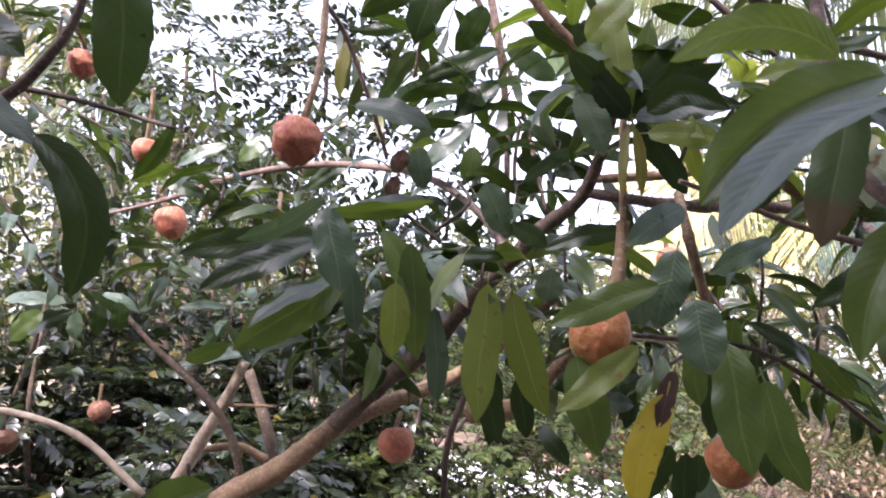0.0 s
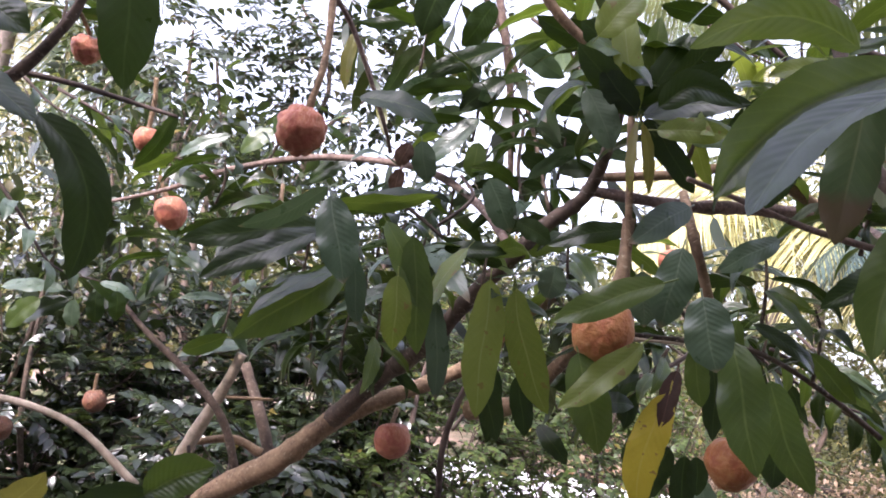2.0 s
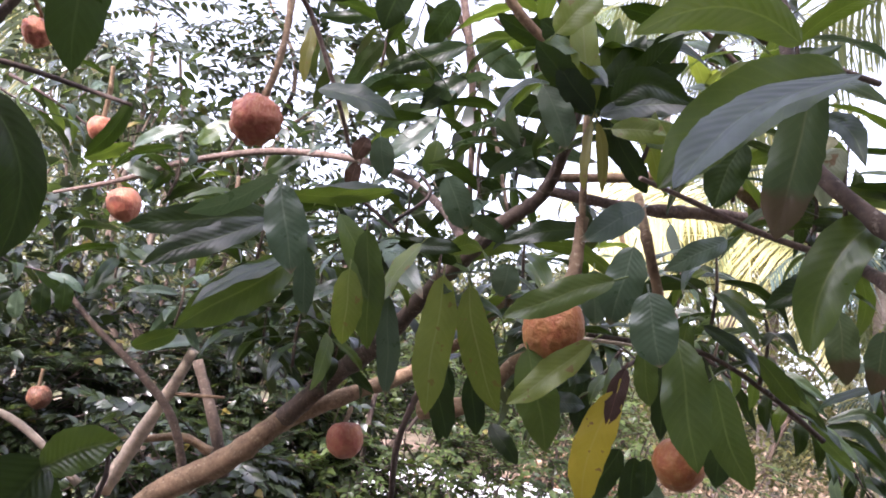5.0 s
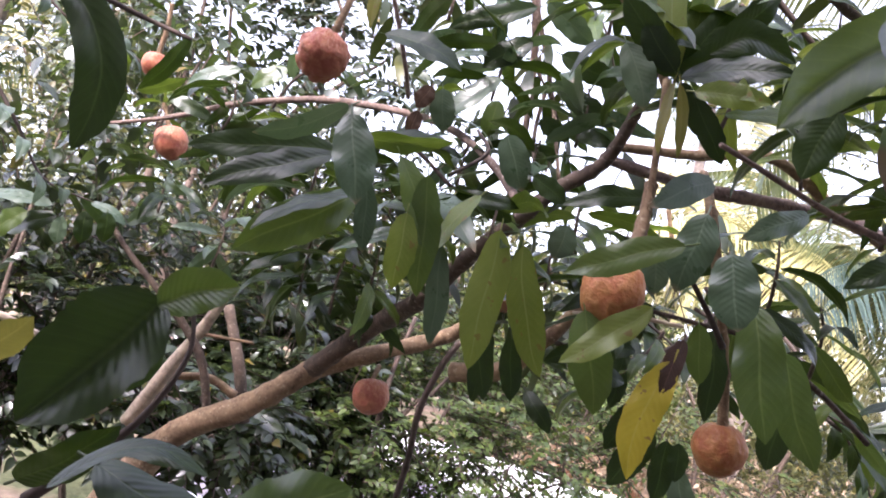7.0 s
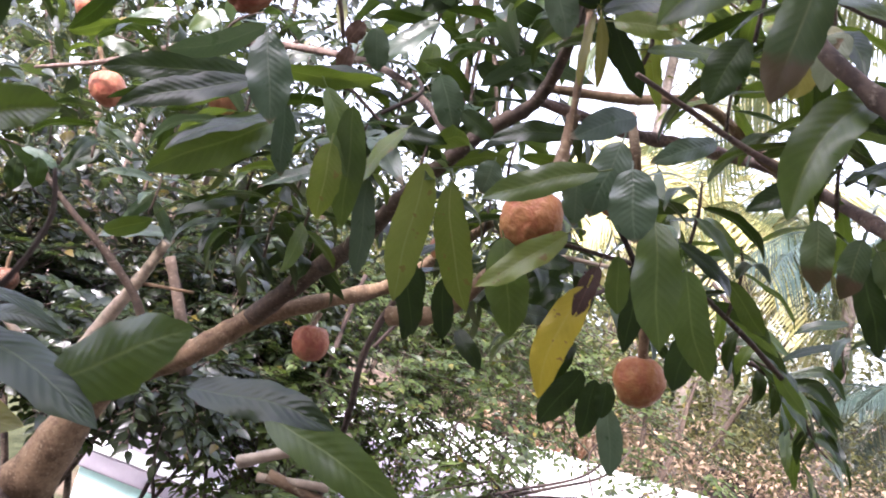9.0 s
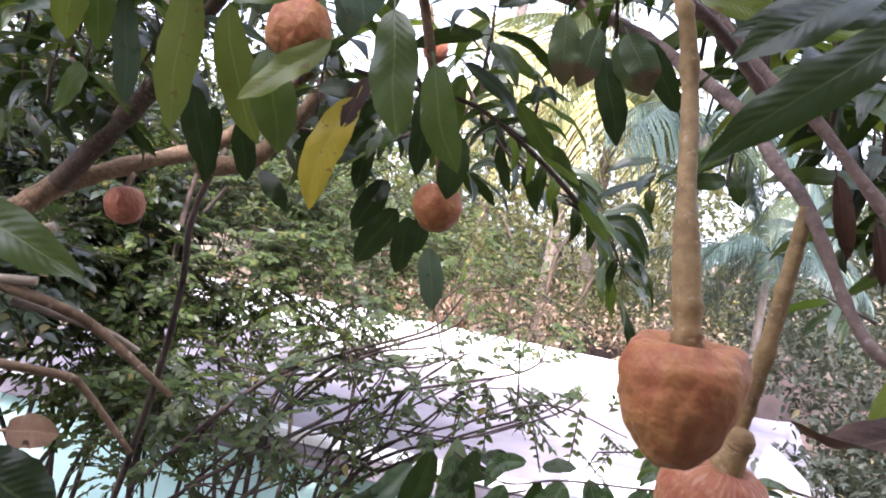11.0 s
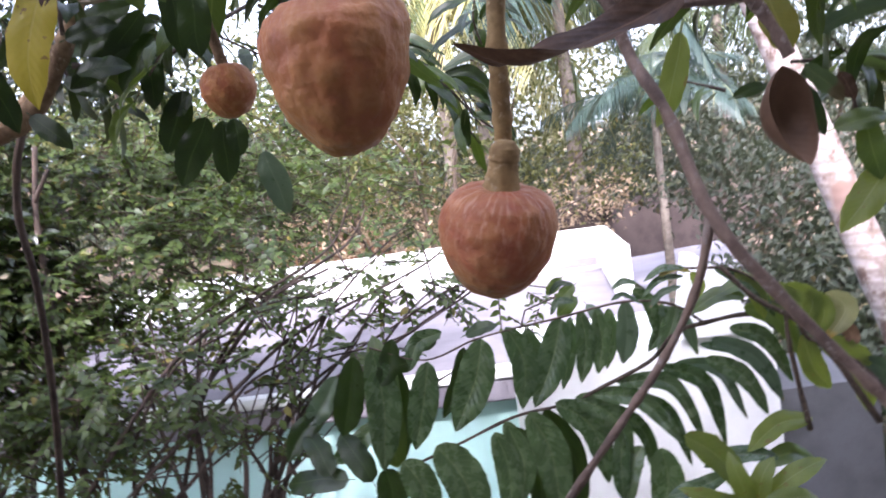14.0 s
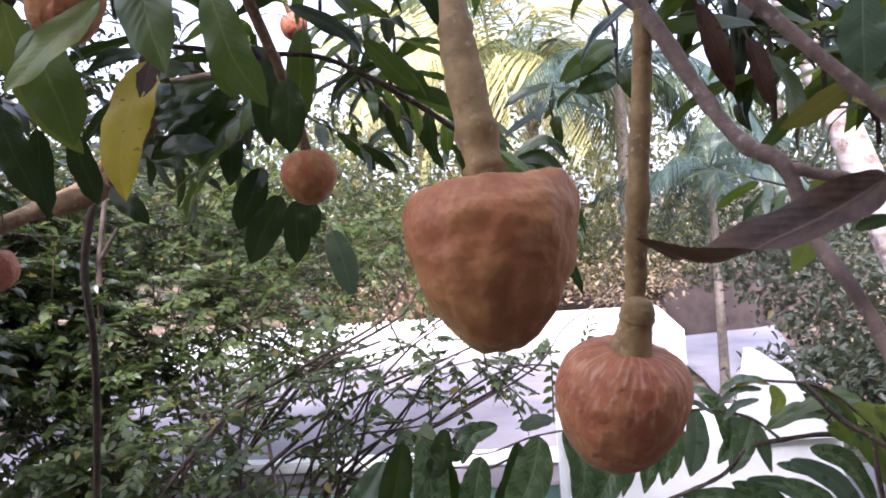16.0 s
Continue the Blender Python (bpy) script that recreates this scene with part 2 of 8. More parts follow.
FROND_BLUE = foliage_material("palm_blue_green", (0.018, 0.036, 0.032), (0.065, 0.095, 0.078), (0.2, 0.2, 0.1), (0.16, 0.24, 0.15), 0.35, 0.25, 0.5)
# fronds facing the sun: its gold light is mixed into their colour
FROND_SUNLIT = foliage_material("palm_sunlit", (0.30, 0.29, 0.10), (0.54, 0.50, 0.25), (0.6, 0.55, 0.35), (0.75, 0.7, 0.35), 0.45, 0.35)


def wall_material(name, base, stain, scale=3.0, rough=0.85):
    k = Mat(name, rough, 0.3)
    a, b = k.noise(scale, 6.0, 0.6), k.noise(scale * 25, 4.0)
    c = k.mix(k.ramp(a, 0.42, 0.75), base, stain)
    c = k.mix(k.math("MULTIPLY", k.ramp(b, 0.5, 0.8), 0.2), c, stain)
    k.colour(c)
    k.bump(b, 0.25, 0.004)
    return k.m


WHITE = wall_material("limewash_white", (0.82, 0.82, 0.80), (0.66, 0.66, 0.64))
TEAL = wall_material("limewash_aqua", (0.50, 0.74, 0.70), (0.40, 0.62, 0.58))
SLAB = wall_material("cement_grey", (0.22, 0.20, 0.225), (0.12, 0.11, 0.125), 1.1)
SHADE_WALL = wall_material("wall_recess_shade", (0.12, 0.12, 0.13), (0.07, 0.07, 0.07))
PLASTER = wall_material("plaster_cream", (0.26, 0.24, 0.21), (0.18, 0.17, 0.15))
ROAD = wall_material("road_grey", (0.40, 0.37, 0.41), (0.28, 0.26, 0.28), 0.6)


def ground_material():
    k = Mat("soil_and_grass", 0.95, 0.1)
    a, b = k.noise(0.35, 5.0), k.noise(6.0, 6.0, 0.7)
    soil = k.mix(k.ramp(b, 0.3, 0.7), (0.17, 0.115, 0.085), (0.30, 0.22, 0.17))
    grass = k.mix(k.ramp(b, 0.3, 0.7), (0.035, 0.042, 0.02), (0.09, 0.095, 0.05))
    k.colour(k.mix(k.ramp(a, 0.46, 0.60), grass, soil))
    k.bump(b, 0.8, 0.06)
    return k.m


GROUND = ground_material()
EARTH = wall_material("red_earth", (0.38, 0.20, 0.12), (0.20, 0.11, 0.075), 1.2, 0.95)
DARK_EARTH = wall_material("dark_earth", (0.075, 0.055, 0.050), (0.032, 0.024, 0.022), 1.5, 0.95)


def palm_bark():
    k = Mat("palm_bark", 0.85, 0.2)
    w = k.n("TexWave")
    w.wave_type, w.bands_direction = "BANDS", "Z"
    w.inputs["Scale"].default_value = 3.4
    w.inputs["Distortion"].default_value = 3.0
    w.inputs["Detail"].default_value = 3.0
    k.put(k.coords(), w.inputs["Vector"])
    a, b = k.noise(9.0, 5.0, 0.65), k.noise(2.2, 3.0)
    d = k.noise(4.5, 6.0, 0.7)
    c = k.mix(k.ramp(a, 0.44, 0.60), (0.36, 0.31, 0.30), (0.22, 0.17, 0.15))
    c = k.mix(k.ramp(d, 0.54, 0.60), c, (0.12, 0.078, 0.066))
    c = k.mix(k.math("MULTIPLY", k.ramp(w.outputs[0], 0.6, 0.9), 0.5), c, (0.16, 0.12, 0.10))
    c = k.mix(k.ramp(b, 0.58, 0.68), c, (0.20, 0.13, 0.11))
    k.colour(c)
    k.bump(k.math("ADD", a, w.outputs[0]), 0.4, 0.008)
    return k.m


PALM_BARK = palm_bark()
PALM_BARK_DULL = bark_material("palm_bark_dull", (0.10, 0.08, 0.068), (0.21, 0.175, 0.15), 14)


# ---------------------------------------------------------------- mesh helpers
def mesh_object(name, verts, faces, material, smooth=True, uvs=None):
    me = bpy.data.meshes.new(name)
    me.from_pydata([tuple(v) for v in verts], [], faces)
    if uvs is not None:
        layer = me.uv_layers.new(name="UVMap")
        order = np.zeros(len(me.loops), np.int32)
        me.loops.foreach_get("vertex_index", order)
        layer.data.foreach_set("uv", np.asarray(uvs, np.float32)[order].ravel())
    me.polygons.foreach_set("use_smooth", [smooth] * len(me.polygons))
    me.materials.append(material)
    me.update()
    return new(name, me)


def under(ob, parent):
    """ob, built in world places, becomes a part of parent."""
    inv = parent.matrix_world.inverted() if parent.parent is None else (parent.parent.matrix_basis @ parent.matrix_basis).inverted()
    m = ob.matrix_basis.copy()
    ob.parent = parent
    ob.matrix_basis = inv @ m
    return ob


def thing(name, place, label, category, group="", kind=""):
    ob = new(name)
    ob.location = place
    ob.matrix_world = Matrix.Translation(place)
    ob.empty_display_size = 0.05
    return tagged(ob, label, category, group, kind)


def spline(points, steps):
    """Catmull-Rom through points (rows of any width)."""
    p = np.asarray(points, float)
    p = np.vstack([2 * p[0] - p[1], p, 2 * p[-1] - p[-2]])
    out = []
    for i in range(1, len(p) - 2):
        a, b, c, d = p[i - 1:i + 3]
        for s in np.linspace(0, 1, steps, endpoint=False):
            out.append(0.5 * (2 * b + (c - a) * s + (2 * a - 5 * b + 4 * c - d) * s * s + (3 * b - a - 3 * c + d) * s ** 3))
    out.append(p[-2])
    return np.array(out)


def tube_data(points, radii, sides=10, steps=7, rough=0.06, seed=0, knots=0.0):
    """Rings along a smooth line; radii in step with the points."""
    line = spline(np.column_stack([np.asarray(points, float), radii]), steps)
    c, r = line[:, :3], np.maximum(line[:, 3], 0.0004)
    tangent = np.gradient(c, axis=0)
    tangent /= np.linalg.norm(tangent, axis=1)[:, None] + 1e-9
    ref = np.array([0.3, 1.0, 0.2]) if abs(tangent[0] @ (0.28, 0.94, 0.19)) < 0.9 else np.array([1.0, 0, 0])
    verts, faces, n = [], [], len(c)
    rng = random.Random(seed)
    for i in range(n):
        ref = ref - tangent[i] * (ref @ tangent[i])
        ref /= np.linalg.norm(ref) + 1e-9
        side = np.cross(tangent[i], ref)
        swell = 1 + rough * (rng.random() - 0.5) * 2
        if knots and rng.random() < knots:
            swell += 0.22
        for k in range(sides):
            a = 2 * math.pi * k / sides
            rr = r[i] * swell * (1 + rough * (rng.random() - 0.5))
            verts.append(c[i] + rr * (math.cos(a) * ref + math.sin(a) * side))
    for i in range(n - 1):
        for k in range(sides):
            a, b = i * sides + k, i * sides + (k + 1) % sides
            faces.append((a, b, b + sides, a + sides))
    faces.append(tuple(range(sides - 1, -1, -1)))
    faces.append(tuple(range((n - 1) * sides, n * sides)))
    return verts, faces


def tube(name, points, radii, material, parent=None, label="", **kw):
    verts, faces = tube_data(points, radii, **kw)
    o = np.array(points[0], float)
    ob = mesh_object(name, np.array(verts) - o, faces, material)
    ob.location = tuple(o)
    ob.matrix_basis = Matrix.Translation(o)
    if label:
        ob["label"] = label
    return under(ob, parent) if parent else ob


def leaf_data(length, width, bend=0.06, fold=0.3, wave=0.02, side=0.0, shape=0.95, twist=0.0, curl=0.3, nl=18, nw=3, seed=0):
    """A pointed broad leaf along +y with its face to +z: verts, faces, uvs. Stalk end and tip stay on the y axis."""
    rng = random.Random(seed)
    ph, slow = rng.random() * 6.28, rng.uniform(4.0, 8.0)
    verts, uvs, faces = [], [], []
    cols = 2 * nw + 1
    for i in range(nl + 1):
        s = i / nl
        drip = max(0.0, (s - 0.82) / 0.18)
        half = max(math.sin(math.pi * s ** 0.94), 0.0) ** (0.52 * shape) * (1 - 0.34 * drip * (2 - drip))
        half = 0.43 * width * max(half, 0.014)
        arch = 4 * s * (1 - s) * (0.75 + 0.5 * s)
        cy, cz, cx = length * s, length * bend * arch, length * side * 4 * s * (1 - s)
        cx += 0.014 * length * math.sin(s * slow + ph) * math.sin(math.pi * s)
        tw = twist * s + 0.22 * math.sin(ph) * (s - 0.5)
        for k in range(cols):
            u = (k - nw) / nw
            x = u * half
            z = fold * abs(x) - curl * x * x / (0.5 * width)
            z += wave * width * (math.sin(s * 17 + ph + (2.0 if u > 0 else 0)) + 0.9 * math.sin(s * slow * 1.3 + 2 * ph + (1.2 if u > 0 else 0))) * abs(u) ** 2 * math.sin(math.pi * s)
            z += 0.012 * width * rng.uniform(-1, 1) * (1 if 0 < i < nl else 0)
            edge = 1 + (0.05 * rng.uniform(-1, 1) if abs(u) == 1 else 0)
            x *= edge
            xr, zr = x * math.cos(tw) - z * math.sin(tw), x * math.sin(tw) + z * math.cos(tw)
            verts.append((cx + xr, cy + 0.004 * rng.uniform(-1, 1) * width, cz + zr))
            uvs.append((0.5 + 0.5 * u, s))
    for i in range(nl):
        for k in range(cols - 1):
            a = i * cols + k
            faces.append((a, a + 1, a + cols + 1, a + cols))
    # stalk: a thin prism that runs on from the blade
    st, r0 = min(0.018, 0.12 * length), 0.0014
    n0 = len(verts)
    for y, z, r in ((0.02 * length, 0.0, r0 * 0.8), (-st, -0.2 * st, r0)):
        for k in range(4):
            a = k * math.pi / 2
            verts.append((r * math.cos(a), y, z + r * math.sin(a) + bend * 4 * max(y, 0)))
            uvs.append((0.5, 0.0))
    for k in range(4):
        faces.append((n0 + k, n0 + (k + 1) % 4, n0 + 4 + (k + 1) % 4, n0 + 4 + k))
    return verts, faces, uvs


def aim(base, tip, turn):
    """The pose of a leaf: +y from base to tip; turn: degrees about that line, 0 with the face up."""
    b, t = Vector(base), Vector(tip)
    y = (t - b).normalized()
    ref = Vector((0, 0, 1)) if abs(y.z) < 0.9 else Vector((0, -1, 0))
    z = (ref - y * ref.dot(y)).normalized()
    x = y.cross(z)
    m = Matrix((x, y, z)).transposed()
    return Matrix.Translation(b) @ m.to_4x4() @ Matrix.Rotation(radians(turn), 4, "Y")


LEAF_COUNT = [0]


def leaf(owner, base, tip, width, turn=0, look_="mid", bend=0.06, fold=0.3, side=0.0, twist=0.0, curl=0.3, shape=0.95, wave=0.045, name="leaf", label=""):
    """One broad leaf as a part of its tree."""
    LEAF_COUNT[0] += 1
    length = (Vector(tip) - Vector(base)).length
    v, f, uv = leaf_data(length, width, bend, fold, wave, side, shape, radians(twist), curl, seed=LEAF_COUNT[0])
    ob = mesh_object(name, v, f, LEAF[look_], uvs=uv)
    ob.matrix_basis = aim(base, tip, turn)
    if label:
        ob["label"] = label
    return under(ob, owner)


def blade(owner, points, width, turn=0, look_="mid", fold=0.3, twist=0.0, wave=0.05, label=""):
    """One broad leaf whose midrib follows a curve; turn: degrees about the line from stalk to tip, 0 with the face up."""
    LEAF_COUNT[0] += 1
    rng = random.Random(LEAF_COUNT[0])
    line = spline(points, 24 // (len(points) - 1))
    n, nw = len(line), 4
    tangent = np.gradient(line, axis=0)
    tangent /= np.linalg.norm(tangent, axis=1)[:, None]
    face = np.array((aim(points[0], points[-1], turn).to_3x3() @ Vector((0, 0, 1)))[:])
    ph, verts, uvs, faces = rng.random() * 6.28, [], [], []
    for i in range(n):
        s = i / (n - 1)
        z = face - tangent[i] * (face @ tangent[i])
        z /= np.linalg.norm(z)
        x = np.cross(tangent[i], z)
        a = radians(twist) * s
        x, z = x * math.cos(a) + z * math.sin(a), z * math.cos(a) - x * math.sin(a)
        drip = max(0.0, (s - 0.82) / 0.18)
        half = 0.48 * width * max(0.014, math.sin(math.pi * min(1, s ** 0.92)) ** 0.5 * (1 - 0.34 * drip * (2 - drip)))
        for k in range(-nw, nw + 1):
            u = k / nw
            rise = fold * abs(u) * half - 0.25 * u * u * half
            rise += wave * width * math.sin(s * 15 + ph + (2 if u > 0 else 0)) * u * u * math.sin(math.pi * s) + 0.008 * width * rng.uniform(-1, 1)
            edge = 1 + (0.04 * rng.uniform(-1, 1) if abs(k) == nw else 0)
            verts.append(line[i] + x * u * half * edge + z * rise)
            uvs.append((0.5 + 0.5 * u, s))
    cols = 2 * nw + 1
    for i in range(n - 1):
        for k in range(cols - 1):
            a = i * cols + k
            faces.append((a, a + 1, a + cols + 1, a + cols))
    o = np.array(points[0], float)
    ob = mesh_object("leaf", np.array(verts) - o, faces, LEAF[look_], uvs=uvs)
    ob.matrix_basis = Matrix.Translation(o)
    if label:
        ob["label"] = label
    return under(ob, owner)


def cupped_leaf(owner, base, tip, width, turn, look_, label):
    """A dead leaf curled into a boat, open to one side."""
    m = aim(base, tip, 0)
    length = (Vector(tip) - Vector(base)).length
    verts, faces, uvs, rows, cols = [], [], [], 16, 13
    for i in range(rows + 1):
        s = i / rows
        r = 0.5 * width * max(0.03, math.sin(math.pi * s ** 0.85) ** 0.75)
        for k in range(cols):
            a = radians(-118 + 236 * k / (cols - 1))
            lip = 1 + 0.06 * math.sin(s * 9 + k)
            verts.append((r * math.sin(a) * lip, length * s, -0.8 * r * math.cos(a) * lip - 0.12 * length * math.sin(math.pi * s)))
            uvs.append((k / (cols - 1), s))
    for i in range(rows):
        for k in range(cols - 1):
            a = i * cols + k
            faces.append((a, a + 1, a + cols + 1, a + cols))
    ob = mesh_object("leaf", verts, faces, LEAF[look_], uvs=uvs)
    ob.matrix_basis = m @ Matrix.Rotation(radians(turn), 4, "Y")
    ob["label"] = label
    return under(ob, owner)


def swarm(name, parts, material):
    """Many copies of small templates as one mesh. parts: (verts n x 3, faces with three or four corners, poses m x 4 x 4)."""
    vs, corners, counts, base = [], [], [], 0
    for v, f, poses in parts:
        v, poses = np.asarray(v, float), np.asarray(poses, float)
        if not len(poses):
            continue
        out = np.einsum("mij,nj->mni", poses[:, :3, :3], v) + poses[:, None, :3, 3]
        vs.append(out.reshape(-1, 3))
        flat = np.concatenate([np.asarray(x) for x in f])
        m, n = len(poses), len(v)
        corners.append((flat[None] + (base + np.arange(m) * n)[:, None]).ravel())
        counts.append(np.tile([len(x) for x in f], m))
        base += m * n
    vs, corners, counts = np.concatenate(vs), np.concatenate(corners), np.concatenate(counts)
    me = bpy.data.meshes.new(name)
    me.vertices.add(len(vs)), me.loops.add(len(corners)), me.polygons.add(len(counts))
    me.vertices.foreach_set("co", vs.astype(np.float32).ravel())
    me.loops.foreach_set("vertex_index", corners.astype(np.int32))
    me.polygons.foreach_set("loop_start", np.concatenate([[0], np.cumsum(counts)[:-1]]).astype(np.int32))
    me.polygons.foreach_set("use_smooth", [True] * len(counts))
    me.update(calc_edges=True)
    me.validate()
    me.materials.append(material)
    return new(name, me)


LEAFLET = ([(0, 0, 0), (-0.23, 0.22, 0.06), (-0.27, 0.5, 0.05), (-0.15, 0.82, -0.02), (0, 1.08, -0.16), (0.15, 0.82, -0.02), (0.27, 0.5, 0.05), (0.23, 0.22, 0.06), (0, 0.3, 0), (0, 0.75, -0.04)],
           [(0, 8, 1), (1, 8, 2), (2, 8, 9, 3), (3, 9, 4), (0, 7, 8), (7, 6, 8), (6, 5, 9, 8), (5, 4, 9)])
LEAFLET_FAR = ([(0, 0, 0), (-0.25, 0.3, 0.07), (-0.2, 0.7, 0.04), (0, 1.08, -0.1), (0.2, 0.7, 0.04), (0.25, 0.3, 0.07)], [(0, 3, 2, 1), (0, 5, 4, 3)])


def turns(rng, n, droop=0.5, spread=1.0):
    """n turns of leaves: y axis out in all directions, drooping; z mostly up."""
    a = rng.uniform(0, 2 * np.pi, n)
    e = rng.normal(-droop, 0.45 * spread, n)
    y = np.stack([np.cos(a) * np.cos(e), np.sin(a) * np.cos(e), np.sin(e)], 1)
    up = np.stack([rng.normal(0, 0.45 * spread, n), rng.normal(0, 0.45 * spread, n), np.ones(n)], 1)
    x = np.cross(y, up)
    x /= np.linalg.norm(x, axis=1)[:, None] + 1e-9
    return np.stack([x, y, np.cross(x, y)], 2)


def poses_of(rot, place, size):
    m = np.zeros((len(place), 4, 4))
    m[:, :3, :3] = rot * size[:, None, None]
    m[:, :3, 3] = place
    m[:, 3, 3] = 1
    return m


def sprays(rng, tips, axes, leaflets, size, length, droop=0.5):
    """Pinnate sprays: leaflets in two rows along drooping stalks. Returns leaflet poses and stalk lines."""
    rots, places, sizes, lines = [], [], [], []
    for p, ax in zip(tips, axes):
        y = ax / np.linalg.norm(ax)
        up = np.array([rng.normal(0, 0.3), rng.normal(0, 0.3), 1.0])
        x = np.cross(y, up)
        x /= np.linalg.norm(x) + 1e-9
        z = np.cross(x, y)
        ln = length * rng.uniform(0.7, 1.25)
        lines.append((p, p + ln * y - np.array([0, 0, droop * ln * 0.4])))
        for i in range(leaflets):
            s = (i + 0.6) / leaflets
            q = p + ln * s * y - np.array([0, 0, droop * ln * 0.4 * s * s])
            sg = 1 if i % 2 else -1
            d = y * 0.55 + sg * x * 0.85 - z * rng.uniform(0.0, 0.5)
            if i == leaflets - 1:
                d = y
            d = d / np.linalg.norm(d)
            zz = z + rng.normal(0, 0.3, 3) + np.array([0, -0.4, 0])
            xx = np.cross(d, zz)
            xx /= np.linalg.norm(xx) + 1e-9
            rots.append(np.stack([xx, d, np.cross(xx, d)], 1))
            places.append(q), sizes.append(size * rng.uniform(0.75, 1.2) * (1 - 0.25 * abs(s - 0.5)))
    return poses_of(np.array(rots), np.array(places), np.array(sizes)), lines


def inside(rng, n, centre, radii, hollow=0.35):
    """n places in an uneven egg, thinner in the middle."""
    d = rng.normal(size=(n, 3))
    d /= np.linalg.norm(d, axis=1)[:, None]
    r = rng.uniform(hollow ** 3, 1, n) ** (1 / 3)
    lump = 1 + 0.25 * np.sin(d[:, 0] * 5 + centre[0] * 3) * np.cos(d[:, 2] * 4 + centre[1]) + rng.normal(0, 0.07, n)
    return np.asarray(centre) + d * (r * lump)[:, None] * np.asarray(radii)


STICK = ([(math.cos(a) * 0.5, y, math.sin(a) * 0.5) for y in (0, 1) for a in (0, 1.57, 3.14, 4.71)],
         [(0, 1, 5, 4), (1, 2, 6, 5), (2, 3, 7, 6), (3, 0, 4, 7)])


def stick_poses(lines, radius):
    a, b = np.array([p for p, _ in lines]), np.array([q for _, q in lines])
    y = b - a
    x = np.cross(y, np.array([0.2, 0.3, 1.0]))
    x /= np.linalg.norm(x, axis=1)[:, None] + 1e-9
    z = np.cross(x, y / (np.linalg.norm(y, axis=1)[:, None] + 1e-9))
    m = np.zeros((len(a), 4, 4))
    m[:, :3, 0], m[:, :3, 1], m[:, :3, 2] = x * 2 * radius, y, z * 2 * radius
    m[:, :3, 3], m[:, 3, 3] = a, 1
    return m


# ---------------------------------------------------------------- ground and far setting
FRONT, RIGHT = Vector((0.419, 0.908, 0)), Vector((0.908, -0.419, 0))


def out(r, d, z):
    """A place r to the right and d ahead of the terrace's middle, at height z."""
    p = Vector((0.345, -0.009, 0)) + RIGHT * r + FRONT * d
    return (p.x, p.y, z)


def smooth(a, b, x):
    s = min(1, max(0, (x - a) / (b - a)))
    return s * s * (3 - 2 * s)


def ground_height(x, y):
    p = Vector((x - 0.345, y + 0.009, 0))
    r, d = p.dot(RIGHT), p.dot(FRONT)
    z = -2.6
    z += 2.7 * smooth(10.5, 17, d) * (1 - smooth(1.2, 4.6, r))          # earth bank behind the house
    z += 2.2 * smooth(16, 40, d) * smooth(13, 20, r)                     # slope up at the right
    z += 1.5 * smooth(9, 16, r) * (1 - smooth(20, 26, d))
    z += 9.0 * smooth(38, 90, math.hypot(r, d))                          # wooded rise all round
    z += 0.12 * noise.noise((x * 0.5, y * 0.5, 0)) + 0.5 * noise.noise((x * 0.08, y * 0.08, 3)) * smooth(8, 20, d)
    return z


def build_ground():
    xs = np.concatenate([np.linspace(-900, -30, 10), np.linspace(-26, 40, 89), np.linspace(48, 900, 10)])
    ys = np.concatenate([np.linspace(-600, -20, 8), np.linspace(-14, 46, 81), np.linspace(54, 1500, 12)])
    verts = [(x, y, ground_height(x, y)) for y in ys for x in xs]
    n = len(xs)
    faces = [(j * n + i, j * n + i + 1, (j + 1) * n + i + 1, (j + 1) * n + i) for j in range(len(ys) - 1) for i in range(n - 1)]
    return tagged(mesh_object("ground", verts, faces, GROUND), "uneven soil and dry grass sloping away below the tree", "ground", kind="structure")


build_ground()


def prism(name, plan, z0, z1, material, bevel=0.0):
    """An upright block over a plan of (r, d) corners."""
    bm = bmesh.new()
    low = [bm.verts.new(out(r, d, z0)) for r, d in plan]
    high = [bm.verts.new(out(r, d, z1)) for r, d in plan]
    n = len(plan)
    bm.faces.new(low[::-1]), bm.faces.new(high)
    for i in range(n):
        bm.faces.new((low[i], low[(i + 1) % n], high[(i + 1) % n], high[i]))
    bmesh.ops.recalc_face_normals(bm, faces=bm.faces)
    if bevel:
        bmesh.ops.bevel(bm, geom=list(bm.edges), offset=bevel, segments=2, affect="EDGES")
    me = bpy.data.meshes.new(name)
    bm.to_mesh(me)
    bm.free()
    me.materials.append(material)
    return new(name, me)


def block(name, lo, hi, material):
    (x0, y0, z0), (x1, y1, z1) = lo, hi
    v = [(x, y, z) for z in (z0, z1) for y in (y0, y1) for x in (x0, x1)]
    f = [(0, 2, 3, 1), (4, 5, 7, 6), (0, 1, 5, 4), (1, 3, 7, 5), (3, 2, 6, 7), (2, 0, 4, 6)]
    return mesh_object(name, v, f, material, smooth=False)


# unseen building with the balcony, added behind: its plain wall shades the tree
tagged(block("wall_south", (-9, -1.5, -2.8), (9, -1.2, 5.0), PLASTER), "unseen plain plastered wall behind the balcony, added to shade the tree", "wall", kind="structure")
tagged(block("floor", (-9, -1.2, -0.15), (9, -0.15, 0.0), SLAB), "cement balcony floor", "floor", kind="structure")


